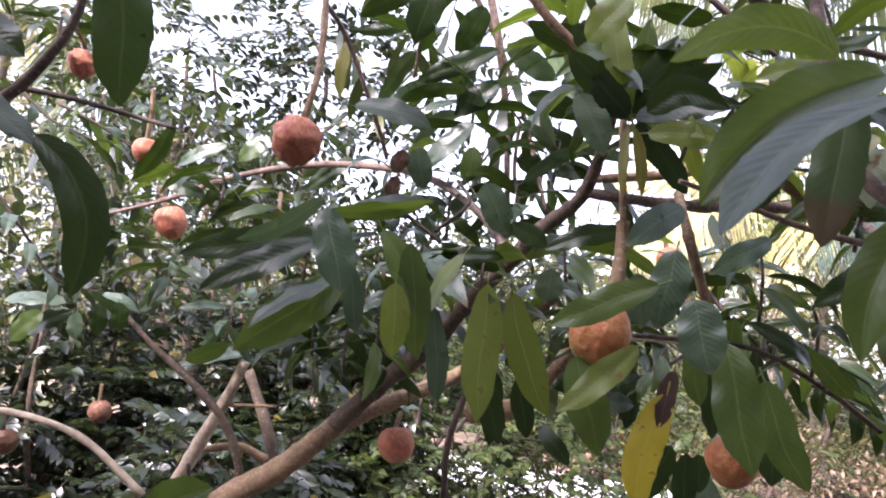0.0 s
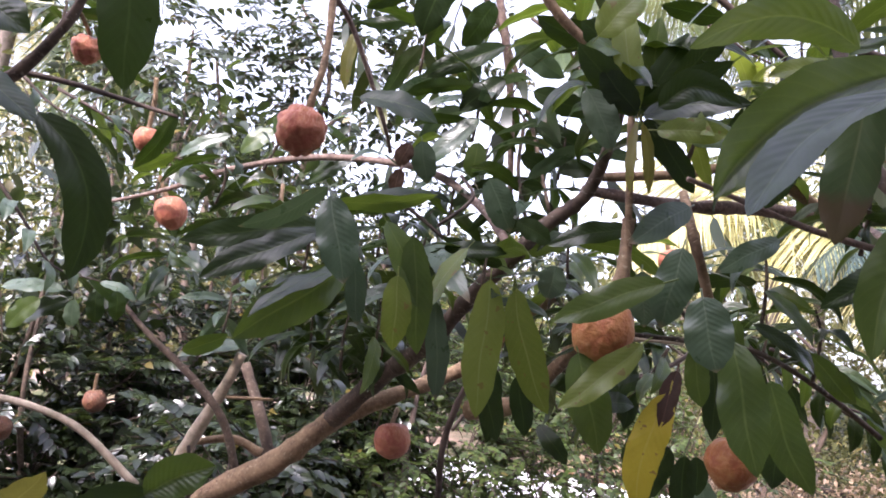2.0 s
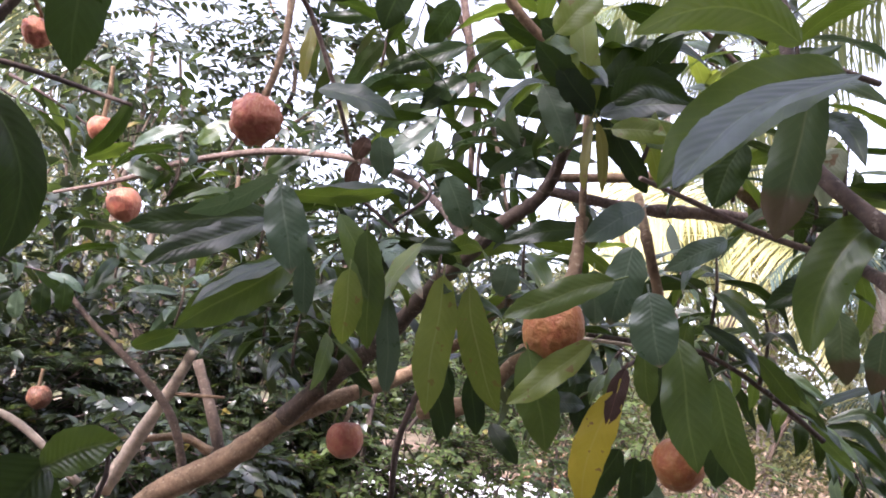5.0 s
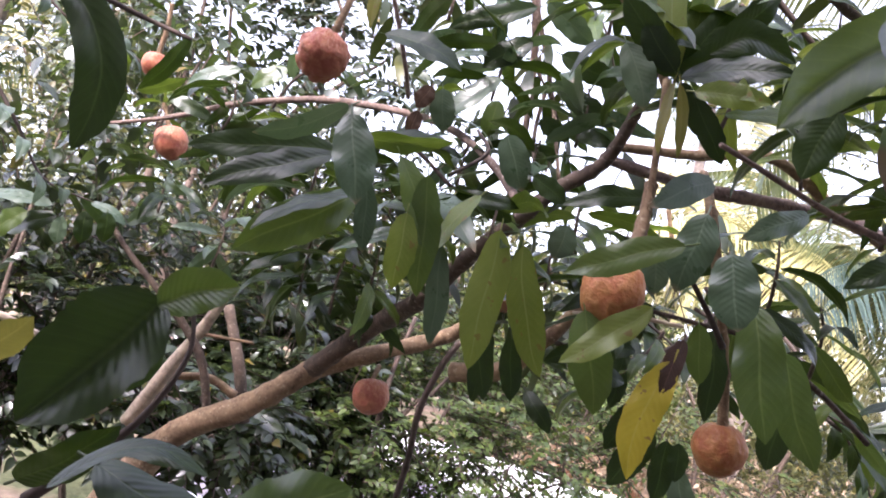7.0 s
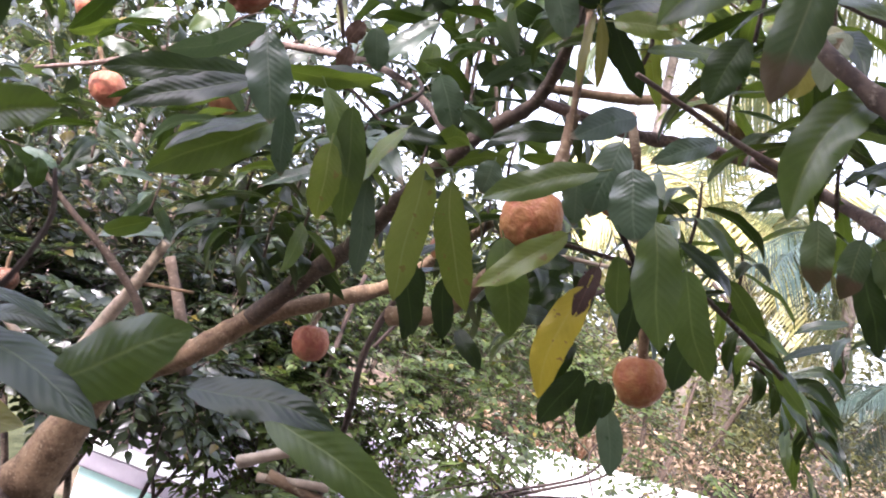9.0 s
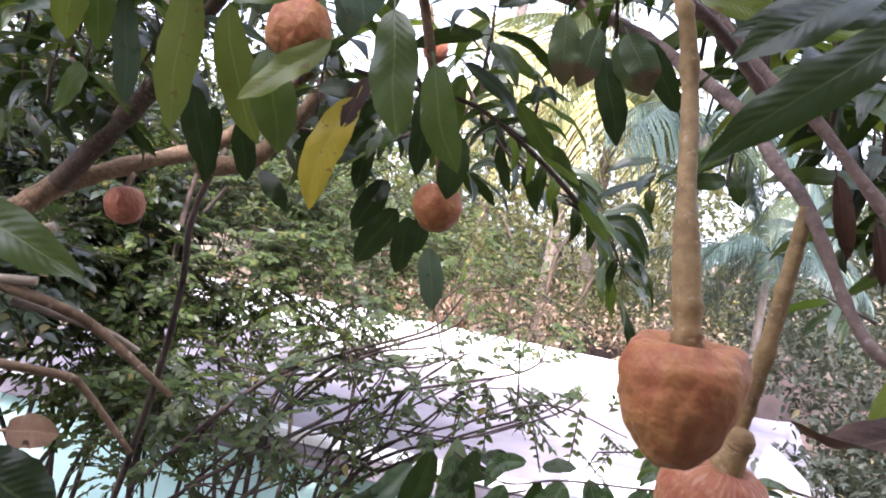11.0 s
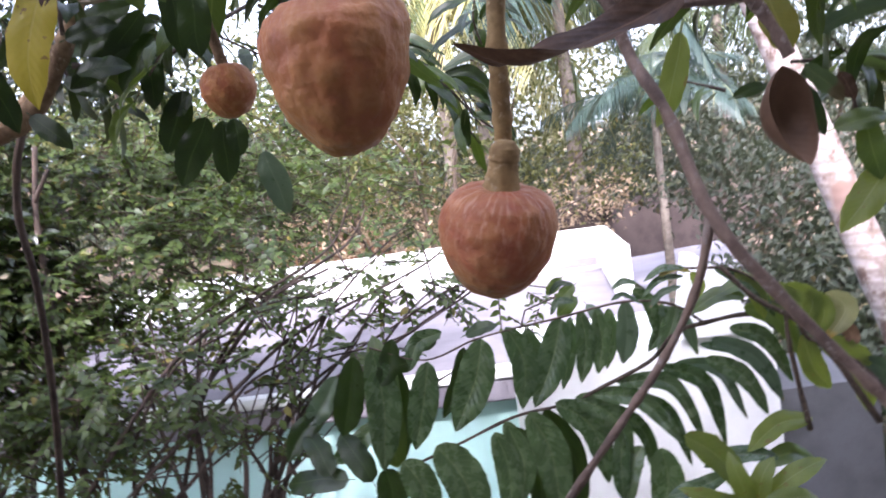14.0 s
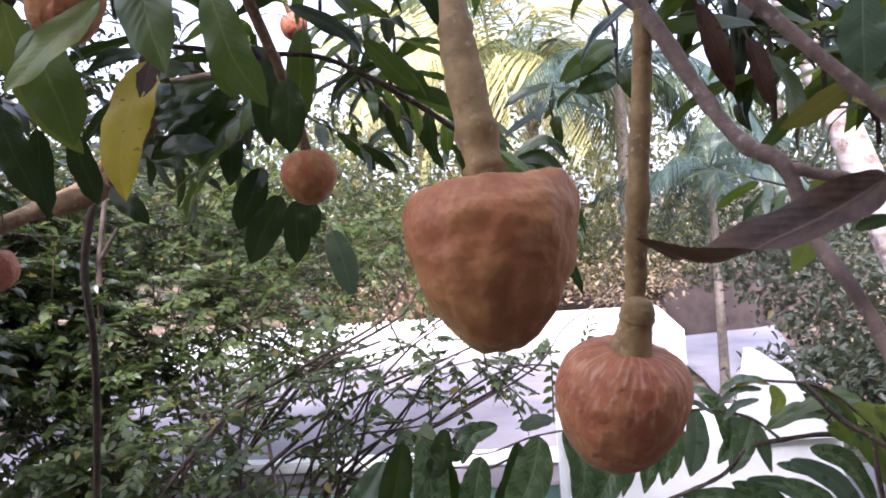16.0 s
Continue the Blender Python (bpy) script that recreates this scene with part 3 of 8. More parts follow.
def build_house():
    h = thing("house", out(0, 6, -2.6), "low white and aqua house with a flat cement roof", "house")
    under(prism("wall", [(-4.6, 4.8), (1.18, 4.8), (1.46, 6.9), (1.72, 9.2), (-4.6, 9.2)], -2.7, -0.12, TEAL), h)
    under(prism("roof", [(-4.75, 4.62), (1.3, 4.62), (1.58, 6.85), (1.90, 9.4), (-4.75, 9.4)], -0.12, 0.03, SLAB, 0.015), h)
    under(prism("parapet", [(-4.75, 9.15), (1.68, 9.15), (1.88, 9.4), (-4.75, 9.4)], 0.032, 0.56, WHITE, 0.03), h)
    p = prism("parapet", [(1.38, 6.87), (1.56, 6.87), (1.86, 9.36), (1.68, 9.14)], 0.034, 0.56, WHITE, 0.03)
    under(p, h)
    under(prism("roof_curb", [(-4.75, 4.6), (1.29, 4.6), (1.31, 4.74), (-4.75, 4.74)], 0.033, 0.10, WHITE, 0.012), h)
    under(prism("slot", [(1.06, 9.12), (1.64, 9.12), (1.64, 9.146), (1.06, 9.146)], 0.10, 0.20, SLAB), h)


build_house()


def build_annexe():
    """The white gabled block at the near corner."""
    h = thing("annexe", out(1.0, 4.1, -2.6), "white limewashed annexe with a low gable beside the house", "building")
    under(prism("wall", [(0.2, 3.72), (1.52, 3.72), (1.52, 4.55), (0.2, 4.55)], -2.7, 0.36, WHITE), h)
    bm = bmesh.new()
    corners = [(1.04, 0.37), (1.50, 0.37), (1.36, 0.52), (1.29, 0.69), (1.15, 0.80), (1.12, 0.80)]
    fr = [bm.verts.new(out(r, 3.68, z)) for r, z in corners]
    bk = [bm.verts.new(out(r, 3.83, z)) for r, z in corners]
    bm.faces.new(fr), bm.faces.new(bk[::-1])
    for i in range(6):
        bm.faces.new((fr[i], bk[i], bk[(i + 1) % 6], fr[(i + 1) % 6]))
    bmesh.ops.recalc_face_normals(bm, faces=bm.faces)
    me = bpy.data.meshes.new("gable_roof")
    bm.to_mesh(me)
    bm.free()
    me.materials.append(WHITE)
    under(new("gable_roof", me), h)
    # solid block at its side, its grey darkened for the shade of a recess
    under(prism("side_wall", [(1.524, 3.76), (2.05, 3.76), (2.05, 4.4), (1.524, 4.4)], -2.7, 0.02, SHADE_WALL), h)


build_annexe()


def build_road():
    rows = [(d, 5.2 + 0.10 * (d - 20), 8.2 + 0.26 * (d - 20)) for d in np.linspace(17, 46, 24)]
    verts, faces = [], []
    for d, a, b in rows:
        for k in range(7):
            r = a + (b - a) * k / 6
            p = out(r, d, 0)
            verts.append((p[0], p[1], ground_height(p[0], p[1]) + 0.06))
    for i in range(len(rows) - 1):
        for k in range(6):
            a = i * 7 + k
            faces.append((a, a + 1, a + 8, a + 7))
    tagged(mesh_object("road", verts, faces, ROAD), "pale grey concrete lane running past the house", "road", kind="structure")


build_road()
tagged(prism("wall_far", [(4.5, 31), (16, 33), (16, 33.4), (4.5, 31.4)], -2.9, 0.05, DARK_EARTH, 0.03), "dark weathered compound wall beyond the lane", "wall", kind="structure")
tagged(prism("wall_bank", [(0.6, 14.4), (2.95, 14.2), (3.05, 14.9), (0.6, 15.1)], -2.6, 0.6, DARK_EARTH, 0.06), "dark earth retaining wall behind the house", "wall", kind="structure")
tagged(prism("wall_red", [(-3.6, 13.6), (-1.5, 13.4), (-1.4, 13.9), (-3.6, 14.1)], -2.6, 0.72, EARTH, 0.08), "red laterite wall behind the house", "wall", kind="structure")


# ---------------------------------------------------------------- palms
def frond_data(rng, length, droop, leaflets=46, leaf_len=0.55, hang=0.5):
    """A feathered frond along +y from the origin: rachis and leaflet strips."""
    verts, faces = [], []
    ss = np.linspace(0, 1, 14)

    def at_s(s):
        return np.array([0, length * s * (1 - 0.16 * droop * s), length * (0.42 * s - droop * 0.85 * s * s)])

    for i, s in enumerate(ss):
        c, r = at_s(s), 0.026 * length / 3 * (1 - 0.9 * s) + 0.003
        verts += [c + (r, 0, 0), c + (0, 0, r), c + (-r, 0, 0), c + (0, 0, -r)]
    for i in range(len(ss) - 1):
        for k in range(4):
            a, b = i * 4 + k, i * 4 + (k + 1) % 4
            faces.append((a, b, b + 4, a + 4))
    for i in range(leaflets):
        s = 0.16 + 0.83 * i / leaflets
        for sg in (-1, 1):
            c, t = at_s(s), at_s(min(1, s + 0.02)) - at_s(s - 0.02)
            t /= np.linalg.norm(t)
            ln = leaf_len * length / 3 * (0.5 + 1.1 * math.sin(math.pi * min(0.97, s * 0.9 + 0.08)) ** 0.8) * rng.uniform(0.85, 1.1)
            d = t * 0.75 + np.array([sg * 0.8, 0, -hang * rng.uniform(0.4, 1.2)])
            d /= np.linalg.norm(d)
            w = np.cross(d, (sg * 0.3, 0.1, 1.0))
            w *= 0.017 * length / 3 / (np.linalg.norm(w) + 1e-9)
            mid = c + d * ln * 0.5
            end = c + d * ln + np.array([0, 0, -0.35 * ln * hang])
            n = len(verts)
            verts += [c - w * 0.5, c + w * 0.5, mid + w, mid - w, end]
            faces += [(n, n + 1, n + 2, n + 3), (n + 3, n + 2, n + 4)]
    return verts, faces


def palm(base, top, radius, fronds, length, seed, label, material=FROND, lit_fronds=0, bark=PALM_BARK_DULL, fan=None):
    rng = np.random.default_rng(seed)
    b, t = np.array(base, float), np.array(top, float)
    p = thing("coconut_palm", tuple(b), label, "palm tree", "palms round the house")
    lean = np.cross(t - b, (0, 0, 1.0)) * 0.02
    pts = [b + (t - b) * s + lean * math.sin(math.pi * s) for s in np.linspace(0, 1, 9)]
    tube("trunk", pts, [radius * (1.25 - 0.5 * s) for s in np.linspace(0, 1, 9)], bark, p, sides=20, steps=9, rough=0.012, seed=seed)
    for i in range(fronds):
        a = (fan[0] + (fan[1] - fan[0]) * i / max(1, fronds - 1)) if fan else 360 * i / fronds
        a += rng.uniform(-12, 12)
        v, f = frond_data(rng, length * rng.uniform(0.8, 1.1), rng.uniform(0.35, 1.25), hang=rng.uniform(0.4, 1.0))
        ob = mesh_object("frond", v, f, FROND_SUNLIT if i < lit_fronds else material, smooth=False)
        ob.matrix_basis = Matrix.Translation(t) @ Matrix.Rotation(radians(a), 4, "Z") @ Matrix.Rotation(radians(rng.uniform(-25, 40)), 4, "X")
        under(ob, p)
    return p


palm((5.736, 2.761, -2.9), (4.48, 5.19, 6.181), 0.126, 13, 3.6, 3, "tall coconut palm with a pale mottled trunk leaning past the house", FROND, 0, PALM_BARK)
palm((8.309, 15.288, -0.5), (8.309, 15.288, 5.878), 0.16, 16, 4.6, 5, "coconut palm with some fronds coloured sunlit gold behind the house", FROND, 5)
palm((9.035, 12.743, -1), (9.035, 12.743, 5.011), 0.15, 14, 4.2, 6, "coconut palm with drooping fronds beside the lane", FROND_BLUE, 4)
palm((9.65, 10.9, -2.6), (9.65, 10.9, 2.66), 0.085, 16, 2.2, 7, "small slim coconut palm with blue green fronds beside the lane", FROND_BLUE, 0)
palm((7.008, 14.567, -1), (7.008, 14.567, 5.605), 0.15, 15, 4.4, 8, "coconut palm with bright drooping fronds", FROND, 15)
palm((6.565, 18.374, -0.5), (6.565, 18.374, 12.254), 0.16, 14, 4.6, 10, "tall coconut palm against the sky", FROND, 0)
palm((-7.642, 11.18, -0.8), (-7.642, 11.18, 6.702), 0.16, 14, 4.2, 9, "coconut palm with bright fronds among the trees", FROND, 5)
palm((-7.372, 13.506, -0.8), (-7.372, 13.506, 5.213), 0.15, 13, 3.6, 13, "coconut palm with sunlit fronds far in the garden", FROND, 7)
palm((15.718, 15.099, -1.5), (15.718, 15.099, 5.039), 0.16, 13, 4.4, 12, "coconut palm with dark fronds on the slope", FROND, 0)


# ---------------------------------------------------------------- bushes and trees
def woody(name, base, tops, r0, material, seed, label, category, crown_name, crown_parts, crown_material, twigs=()):
    """A tree: stems from the base to each top, and a crown of many small leaves."""
    rng = random.Random(seed)
    t = thing(name, base, label, category)
    b = np.array(base, float)
    for i, top in enumerate(tops):
        e = np.array(top, float)
        h = e - b
        pts = [b + np.array([rng.uniform(-0.05, 0.05), rng.uniform(-0.05, 0.05), 0])]
        for s in (0.3, 0.6, 0.85, 1.0):
            w = 0.07 * np.linalg.norm(h) * (1 - abs(s - 0.5))
            pts.append(b + h * np.array([s ** 1.3, s ** 1.3, s ** 0.85]) + np.array([rng.uniform(-w, w), rng.uniform(-w, w), 0]))
        tube("trunk" if i == 0 else "stem", pts, [r0 * k for k in (1.0, 0.8, 0.58, 0.4, 0.22)], material, t, sides=8, steps=5, rough=0.08, seed=seed + i)
    if twigs:
        ob = swarm("branchwork", [(*STICK, stick_poses(twigs, 0.0035))], material)
        tagged(under(ob, t), kind="stuff")
    tagged(under(swarm(crown_name, crown_parts, crown_material), t), kind="stuff")
    return t


def spray_bush(name, base, tops, eggs, seed, label, per, size, length, material, leaflets=11, r0=0.03, bark=BARK_DARK, category="bush", template=LEAFLET, droop=0.5):
    """A bush whose crown is made of feathered sprays inside eggs of (centre, radii, count)."""
    rng = np.random.default_rng(seed)
    poses, lines = [], []
    for c, rad, n in eggs:
        tips = inside(rng, int(n * per), c, rad)
        ax = (tips - np.asarray(c)) / np.asarray(rad) + rng.normal(0, 0.6, tips.shape)
        ax[:, 2] = ax[:, 2] * 0.5 - 0.05
        p, ln = sprays(rng, tips, ax, leaflets, size, length, droop)
        poses.append(p)
        lines += ln
        # longer twigs that carry the sprays
        pick = tips[rng.integers(0, len(tips), len(tips) // 6)]
        lines += [(q, q + (np.asarray(c) - q) * rng.uniform(0.3, 0.7) - np.array([0, 0, 0.1])) for q in pick]
    return woody(name, base, tops, r0, bark, seed, label, category, "crown", [(*template, np.concatenate(poses))], material, lines)


def leafy_tree(name, base, tops, eggs, seed, label, size, material, r0=0.08, bark=BARK, category="tree", template=LEAFLET_FAR, droop=0.4):
    rng = np.random.default_rng(seed)
    poses, lines = [], []
    for c, rad, n in eggs:
        # leaves sit in clumps round twig ends
        clumps = inside(rng, max(3, n // 9), c, rad)
        at_ = clumps[rng.integers(0, len(clumps), n)] + rng.normal(0, 1, (n, 3)) * size * np.array([1.5, 1.5, 1.1])
        poses.append(poses_of(turns(rng, n, droop), at_, size * rng.uniform(0.6, 1.25, n)))
        lines += [(q, q + (np.asarray(c) - q) * 0.55 - np.array([0, 0, 0.2])) for q in clumps[::3]]
    return woody(name, base, tops, r0, bark, seed, label, category, "crown", [(*template, np.concatenate(poses))], material, lines)


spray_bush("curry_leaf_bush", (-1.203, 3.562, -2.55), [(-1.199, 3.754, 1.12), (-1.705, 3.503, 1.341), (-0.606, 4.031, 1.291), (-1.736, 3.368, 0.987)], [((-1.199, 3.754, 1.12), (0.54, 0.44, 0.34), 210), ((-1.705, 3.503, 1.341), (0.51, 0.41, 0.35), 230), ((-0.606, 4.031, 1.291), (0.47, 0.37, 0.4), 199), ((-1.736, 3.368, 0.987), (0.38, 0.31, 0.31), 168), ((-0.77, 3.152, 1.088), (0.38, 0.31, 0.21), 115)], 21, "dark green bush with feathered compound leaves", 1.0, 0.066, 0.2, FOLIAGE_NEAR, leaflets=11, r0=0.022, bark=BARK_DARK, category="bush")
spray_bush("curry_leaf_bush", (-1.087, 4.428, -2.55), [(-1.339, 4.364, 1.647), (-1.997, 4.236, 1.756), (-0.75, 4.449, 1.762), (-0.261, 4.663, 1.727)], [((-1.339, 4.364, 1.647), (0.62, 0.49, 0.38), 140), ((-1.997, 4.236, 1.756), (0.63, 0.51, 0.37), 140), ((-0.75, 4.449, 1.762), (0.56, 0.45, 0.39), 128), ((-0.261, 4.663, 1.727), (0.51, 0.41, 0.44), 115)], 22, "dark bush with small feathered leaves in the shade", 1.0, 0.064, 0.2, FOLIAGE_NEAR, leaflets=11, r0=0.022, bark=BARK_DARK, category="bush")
spray_bush("curry_leaf_bush", (0.513, 4.281, -2.55), [(0.206, 4.202, 1.133), (0.756, 4.159, 1.102), (1.089, 4.349, 1.391), (0.428, 4.682, 1.679)], [((0.206, 4.202, 1.133), (0.5, 0.4, 0.38), 300), ((0.756, 4.159, 1.102), (0.47, 0.37, 0.34), 150), ((1.089, 4.349, 1.391), (0.45, 0.35, 0.33), 131), ((0.428, 4.682, 1.679), (0.5, 0.4, 0.3), 212), ((0.086, 4.011, 0.668), (0.42, 0.33, 0.39), 162), ((0.75, 4.9, 1.62), (0.5, 0.4, 0.3), 200), ((1.6, 4.46, 1.38), (0.46, 0.4, 0.4), 82), ((1.32, 4.84, 1.9), (0.45, 0.4, 0.38), 125), ((2.07, 4.14, 1.22), (0.36, 0.3, 0.26), 35)], 23, "green bush with small feathered leaves and dark stems", 1.0, 0.045, 0.2, FOLIAGE_GREEN, leaflets=11, r0=0.022, bark=BARK_DARK, category="bush")
THIN_BUSH = spray_bush("curry_leaf_bush", (0.493, 3.227, -2.55), [(0.385, 3.313, 0.671), (0.865, 2.984, 0.886), (0.102, 3.428, 0.333), (0.62, 3.184, 0.39)], [((0.385, 3.313, 0.671), (0.45, 0.36, 0.29), 62), ((0.865, 2.984, 0.886), (0.3, 0.24, 0.21), 18), ((0.102, 3.428, 0.333), (0.36, 0.29, 0.29), 50), ((0.62, 3.184, 0.39), (0.36, 0.29, 0.21), 26)], 24, "thin bush with bare dark stems before the roof", 1.0, 0.046, 0.18, FOLIAGE_GREEN, leaflets=11, r0=0.016, bark=BARK_DARK, category="bush")
spray_bush("curry_leaf_bush", (0.681, 3.129, -0.062), [(1.21, 3.043, 0.911), (1.559, 2.986, 0.891), (1.268, 2.891, 0.688), (0.966, 3.035, 0.682)], [((1.21, 3.043, 0.911), (0.32, 0.26, 0.17), 15), ((1.559, 2.986, 0.891), (0.28, 0.22, 0.15), 9), ((1.268, 2.891, 0.688), (0.29, 0.23, 0.14), 8), ((0.966, 3.035, 0.682), (0.26, 0.21, 0.19), 7), ((1.879, 2.935, 0.739), (0.24, 0.19, 0.11), 7)], 25, "sparse feathered sprays on thin dark stems", 1.0, 0.046, 0.2, FOLIAGE_GREEN, leaflets=11, r0=0.012, bark=BARK_DARK, category="bush")
leafy_tree("garden_shrub", (-1.744, 3.39, -2.3), [(-1.862, 3.351, 2.125), (-1.827, 3.233, 1.681), (-1.544, 3.585, 1.983)], [((-1.862, 3.351, 2.125), (0.41, 0.32, 0.30), 180), ((-1.827, 3.233, 1.681), (0.36, 0.29, 0.23), 225), ((-1.544, 3.585, 1.983), (0.43, 0.34, 0.26), 240)], 26, "bushy tree with grey green glossy leaves", 0.1, FOLIAGE_NEAR, r0=0.03, bark=BARK, category="bush", template=LEAFLET)
leafy_tree("garden_tree", (-1.634, 4.396, -2.3), [(-1.709, 4.224, 2.887), (-2.463, 4.392, 3.039), (-1.105, 4.653, 2.798), (-1.26, 4.317, 2.424)], [((-1.709, 4.224, 2.887), (0.46, 0.36, 0.32), 272), ((-2.463, 4.392, 3.039), (0.51, 0.41, 0.33), 96), ((-1.105, 4.653, 2.798), (0.5, 0.4, 0.31), 272), ((-1.26, 4.317, 2.424), (0.56, 0.45, 0.28), 272)], 27, "leafy tree with drooping dark leaves", 0.1, FOLIAGE_NEAR, r0=0.03, bark=BARK, category="tree", template=LEAFLET)
spray_bush("garden_tree", (-1.317, 6.397, -2.55), [(-2.137, 6.113, 4.162), (-1.02, 6.427, 4.167), (-2.927, 6.334, 4.566), (-1.612, 6.444, 5.108)], [((-2.137, 6.113, 4.162), (0.98, 0.79, 0.67), 68), ((-1.02, 6.427, 4.167), (0.76, 0.61, 0.6), 56), ((-2.927, 6.334, 4.566), (0.97, 0.78, 0.65), 40), ((-1.612, 6.444, 5.108), (1.0, 0.8, 0.61), 32), ((-0.283, 6.592, 4.396), (0.56, 0.45, 0.5), 17), ((0.08, 6.47, 5.049), (0.61, 0.49, 0.61), 10)], 31, "tall thin tree with many small leaves coloured dark for shade", 1.0, 0.115, 0.5, FOLIAGE_SHADE, leaflets=13, r0=0.06, bark=BARK, category="tree")
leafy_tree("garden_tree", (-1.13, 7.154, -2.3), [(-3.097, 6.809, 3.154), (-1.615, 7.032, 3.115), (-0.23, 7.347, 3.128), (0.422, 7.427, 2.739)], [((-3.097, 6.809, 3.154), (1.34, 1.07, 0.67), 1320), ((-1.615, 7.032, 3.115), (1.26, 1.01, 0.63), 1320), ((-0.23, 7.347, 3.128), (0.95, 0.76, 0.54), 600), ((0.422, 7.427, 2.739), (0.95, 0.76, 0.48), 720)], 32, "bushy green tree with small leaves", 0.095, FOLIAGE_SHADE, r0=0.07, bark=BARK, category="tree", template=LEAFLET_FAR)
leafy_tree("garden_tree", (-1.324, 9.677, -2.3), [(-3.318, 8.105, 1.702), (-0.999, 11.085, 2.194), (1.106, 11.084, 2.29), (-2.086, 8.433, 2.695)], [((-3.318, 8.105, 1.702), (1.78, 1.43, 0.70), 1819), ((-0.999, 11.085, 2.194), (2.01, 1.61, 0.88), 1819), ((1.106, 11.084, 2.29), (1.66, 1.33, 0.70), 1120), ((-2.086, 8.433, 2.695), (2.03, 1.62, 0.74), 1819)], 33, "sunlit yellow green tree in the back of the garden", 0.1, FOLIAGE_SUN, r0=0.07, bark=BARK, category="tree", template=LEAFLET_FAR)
leafy_tree("garden_shrub", (1.242, 9.857, -2.3), [(-0.508, 4.598, 0.995), (2.372, 12.766, 1.541), (1.862, 12.208, 1.774)], [((-0.508, 4.598, 0.995), (0.46, 0.36, 0.21), 300), ((2.372, 12.766, 1.541), (1.49, 1.19, 0.6), 500), ((1.862, 12.208, 1.774), (1.53, 1.22, 0.57), 600)], 34, "bright yellow green shrubs beyond the bushes", 0.075, FOLIAGE_GREEN, r0=0.07, bark=BARK, category="bush", template=LEAFLET_FAR)
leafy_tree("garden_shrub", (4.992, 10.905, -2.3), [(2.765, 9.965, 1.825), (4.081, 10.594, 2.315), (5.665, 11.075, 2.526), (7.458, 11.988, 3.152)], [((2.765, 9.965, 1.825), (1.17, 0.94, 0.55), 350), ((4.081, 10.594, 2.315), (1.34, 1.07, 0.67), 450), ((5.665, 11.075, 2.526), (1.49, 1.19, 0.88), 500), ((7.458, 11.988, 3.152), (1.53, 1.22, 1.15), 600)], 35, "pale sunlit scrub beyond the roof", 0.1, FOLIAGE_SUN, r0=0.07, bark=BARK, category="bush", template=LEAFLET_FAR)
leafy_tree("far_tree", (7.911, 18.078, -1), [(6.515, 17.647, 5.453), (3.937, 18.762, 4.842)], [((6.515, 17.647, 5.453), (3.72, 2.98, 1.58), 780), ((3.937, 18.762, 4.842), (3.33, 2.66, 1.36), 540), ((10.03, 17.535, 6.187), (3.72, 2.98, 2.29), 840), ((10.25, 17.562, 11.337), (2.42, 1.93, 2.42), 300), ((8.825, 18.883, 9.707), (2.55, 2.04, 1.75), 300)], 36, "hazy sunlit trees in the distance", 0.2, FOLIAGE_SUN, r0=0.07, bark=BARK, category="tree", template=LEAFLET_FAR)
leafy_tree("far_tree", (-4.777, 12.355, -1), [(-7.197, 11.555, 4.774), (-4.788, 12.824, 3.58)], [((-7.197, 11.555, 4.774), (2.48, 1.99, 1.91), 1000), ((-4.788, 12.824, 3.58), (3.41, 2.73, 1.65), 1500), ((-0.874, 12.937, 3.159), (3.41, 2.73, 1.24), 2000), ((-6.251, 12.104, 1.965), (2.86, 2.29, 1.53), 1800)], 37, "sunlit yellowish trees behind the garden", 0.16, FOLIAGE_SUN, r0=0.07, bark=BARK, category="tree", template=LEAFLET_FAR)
leafy_tree("garden_tree", (2.061, 10.993, -2.3), [(1.466, 10.982, 2.13), (0.359, 11.868, 2.554), (2.593, 10.527, 1.663), (3.825, 10.596, 1.528)], [((1.466, 10.982, 2.13), (1.39, 1.11, 0.9), 1100), ((0.359, 11.868, 2.554), (1.52, 1.21, 1.1), 1200), ((2.593, 10.527, 1.663), (1.24, 0.99, 0.83), 600), ((3.825, 10.596, 1.528), (1.05, 0.84, 0.61), 300)], 41, "green tree with small leaves in half shade", 0.13, FOLIAGE_GREEN, r0=0.07, bark=BARK, category="tree", template=LEAFLET_FAR)
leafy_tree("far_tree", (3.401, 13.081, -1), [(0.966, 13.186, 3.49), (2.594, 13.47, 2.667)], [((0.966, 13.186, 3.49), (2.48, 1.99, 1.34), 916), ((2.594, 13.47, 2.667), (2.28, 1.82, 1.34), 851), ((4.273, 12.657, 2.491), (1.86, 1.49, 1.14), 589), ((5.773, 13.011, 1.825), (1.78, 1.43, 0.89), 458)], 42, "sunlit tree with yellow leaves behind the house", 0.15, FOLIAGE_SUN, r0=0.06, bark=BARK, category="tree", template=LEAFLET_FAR)
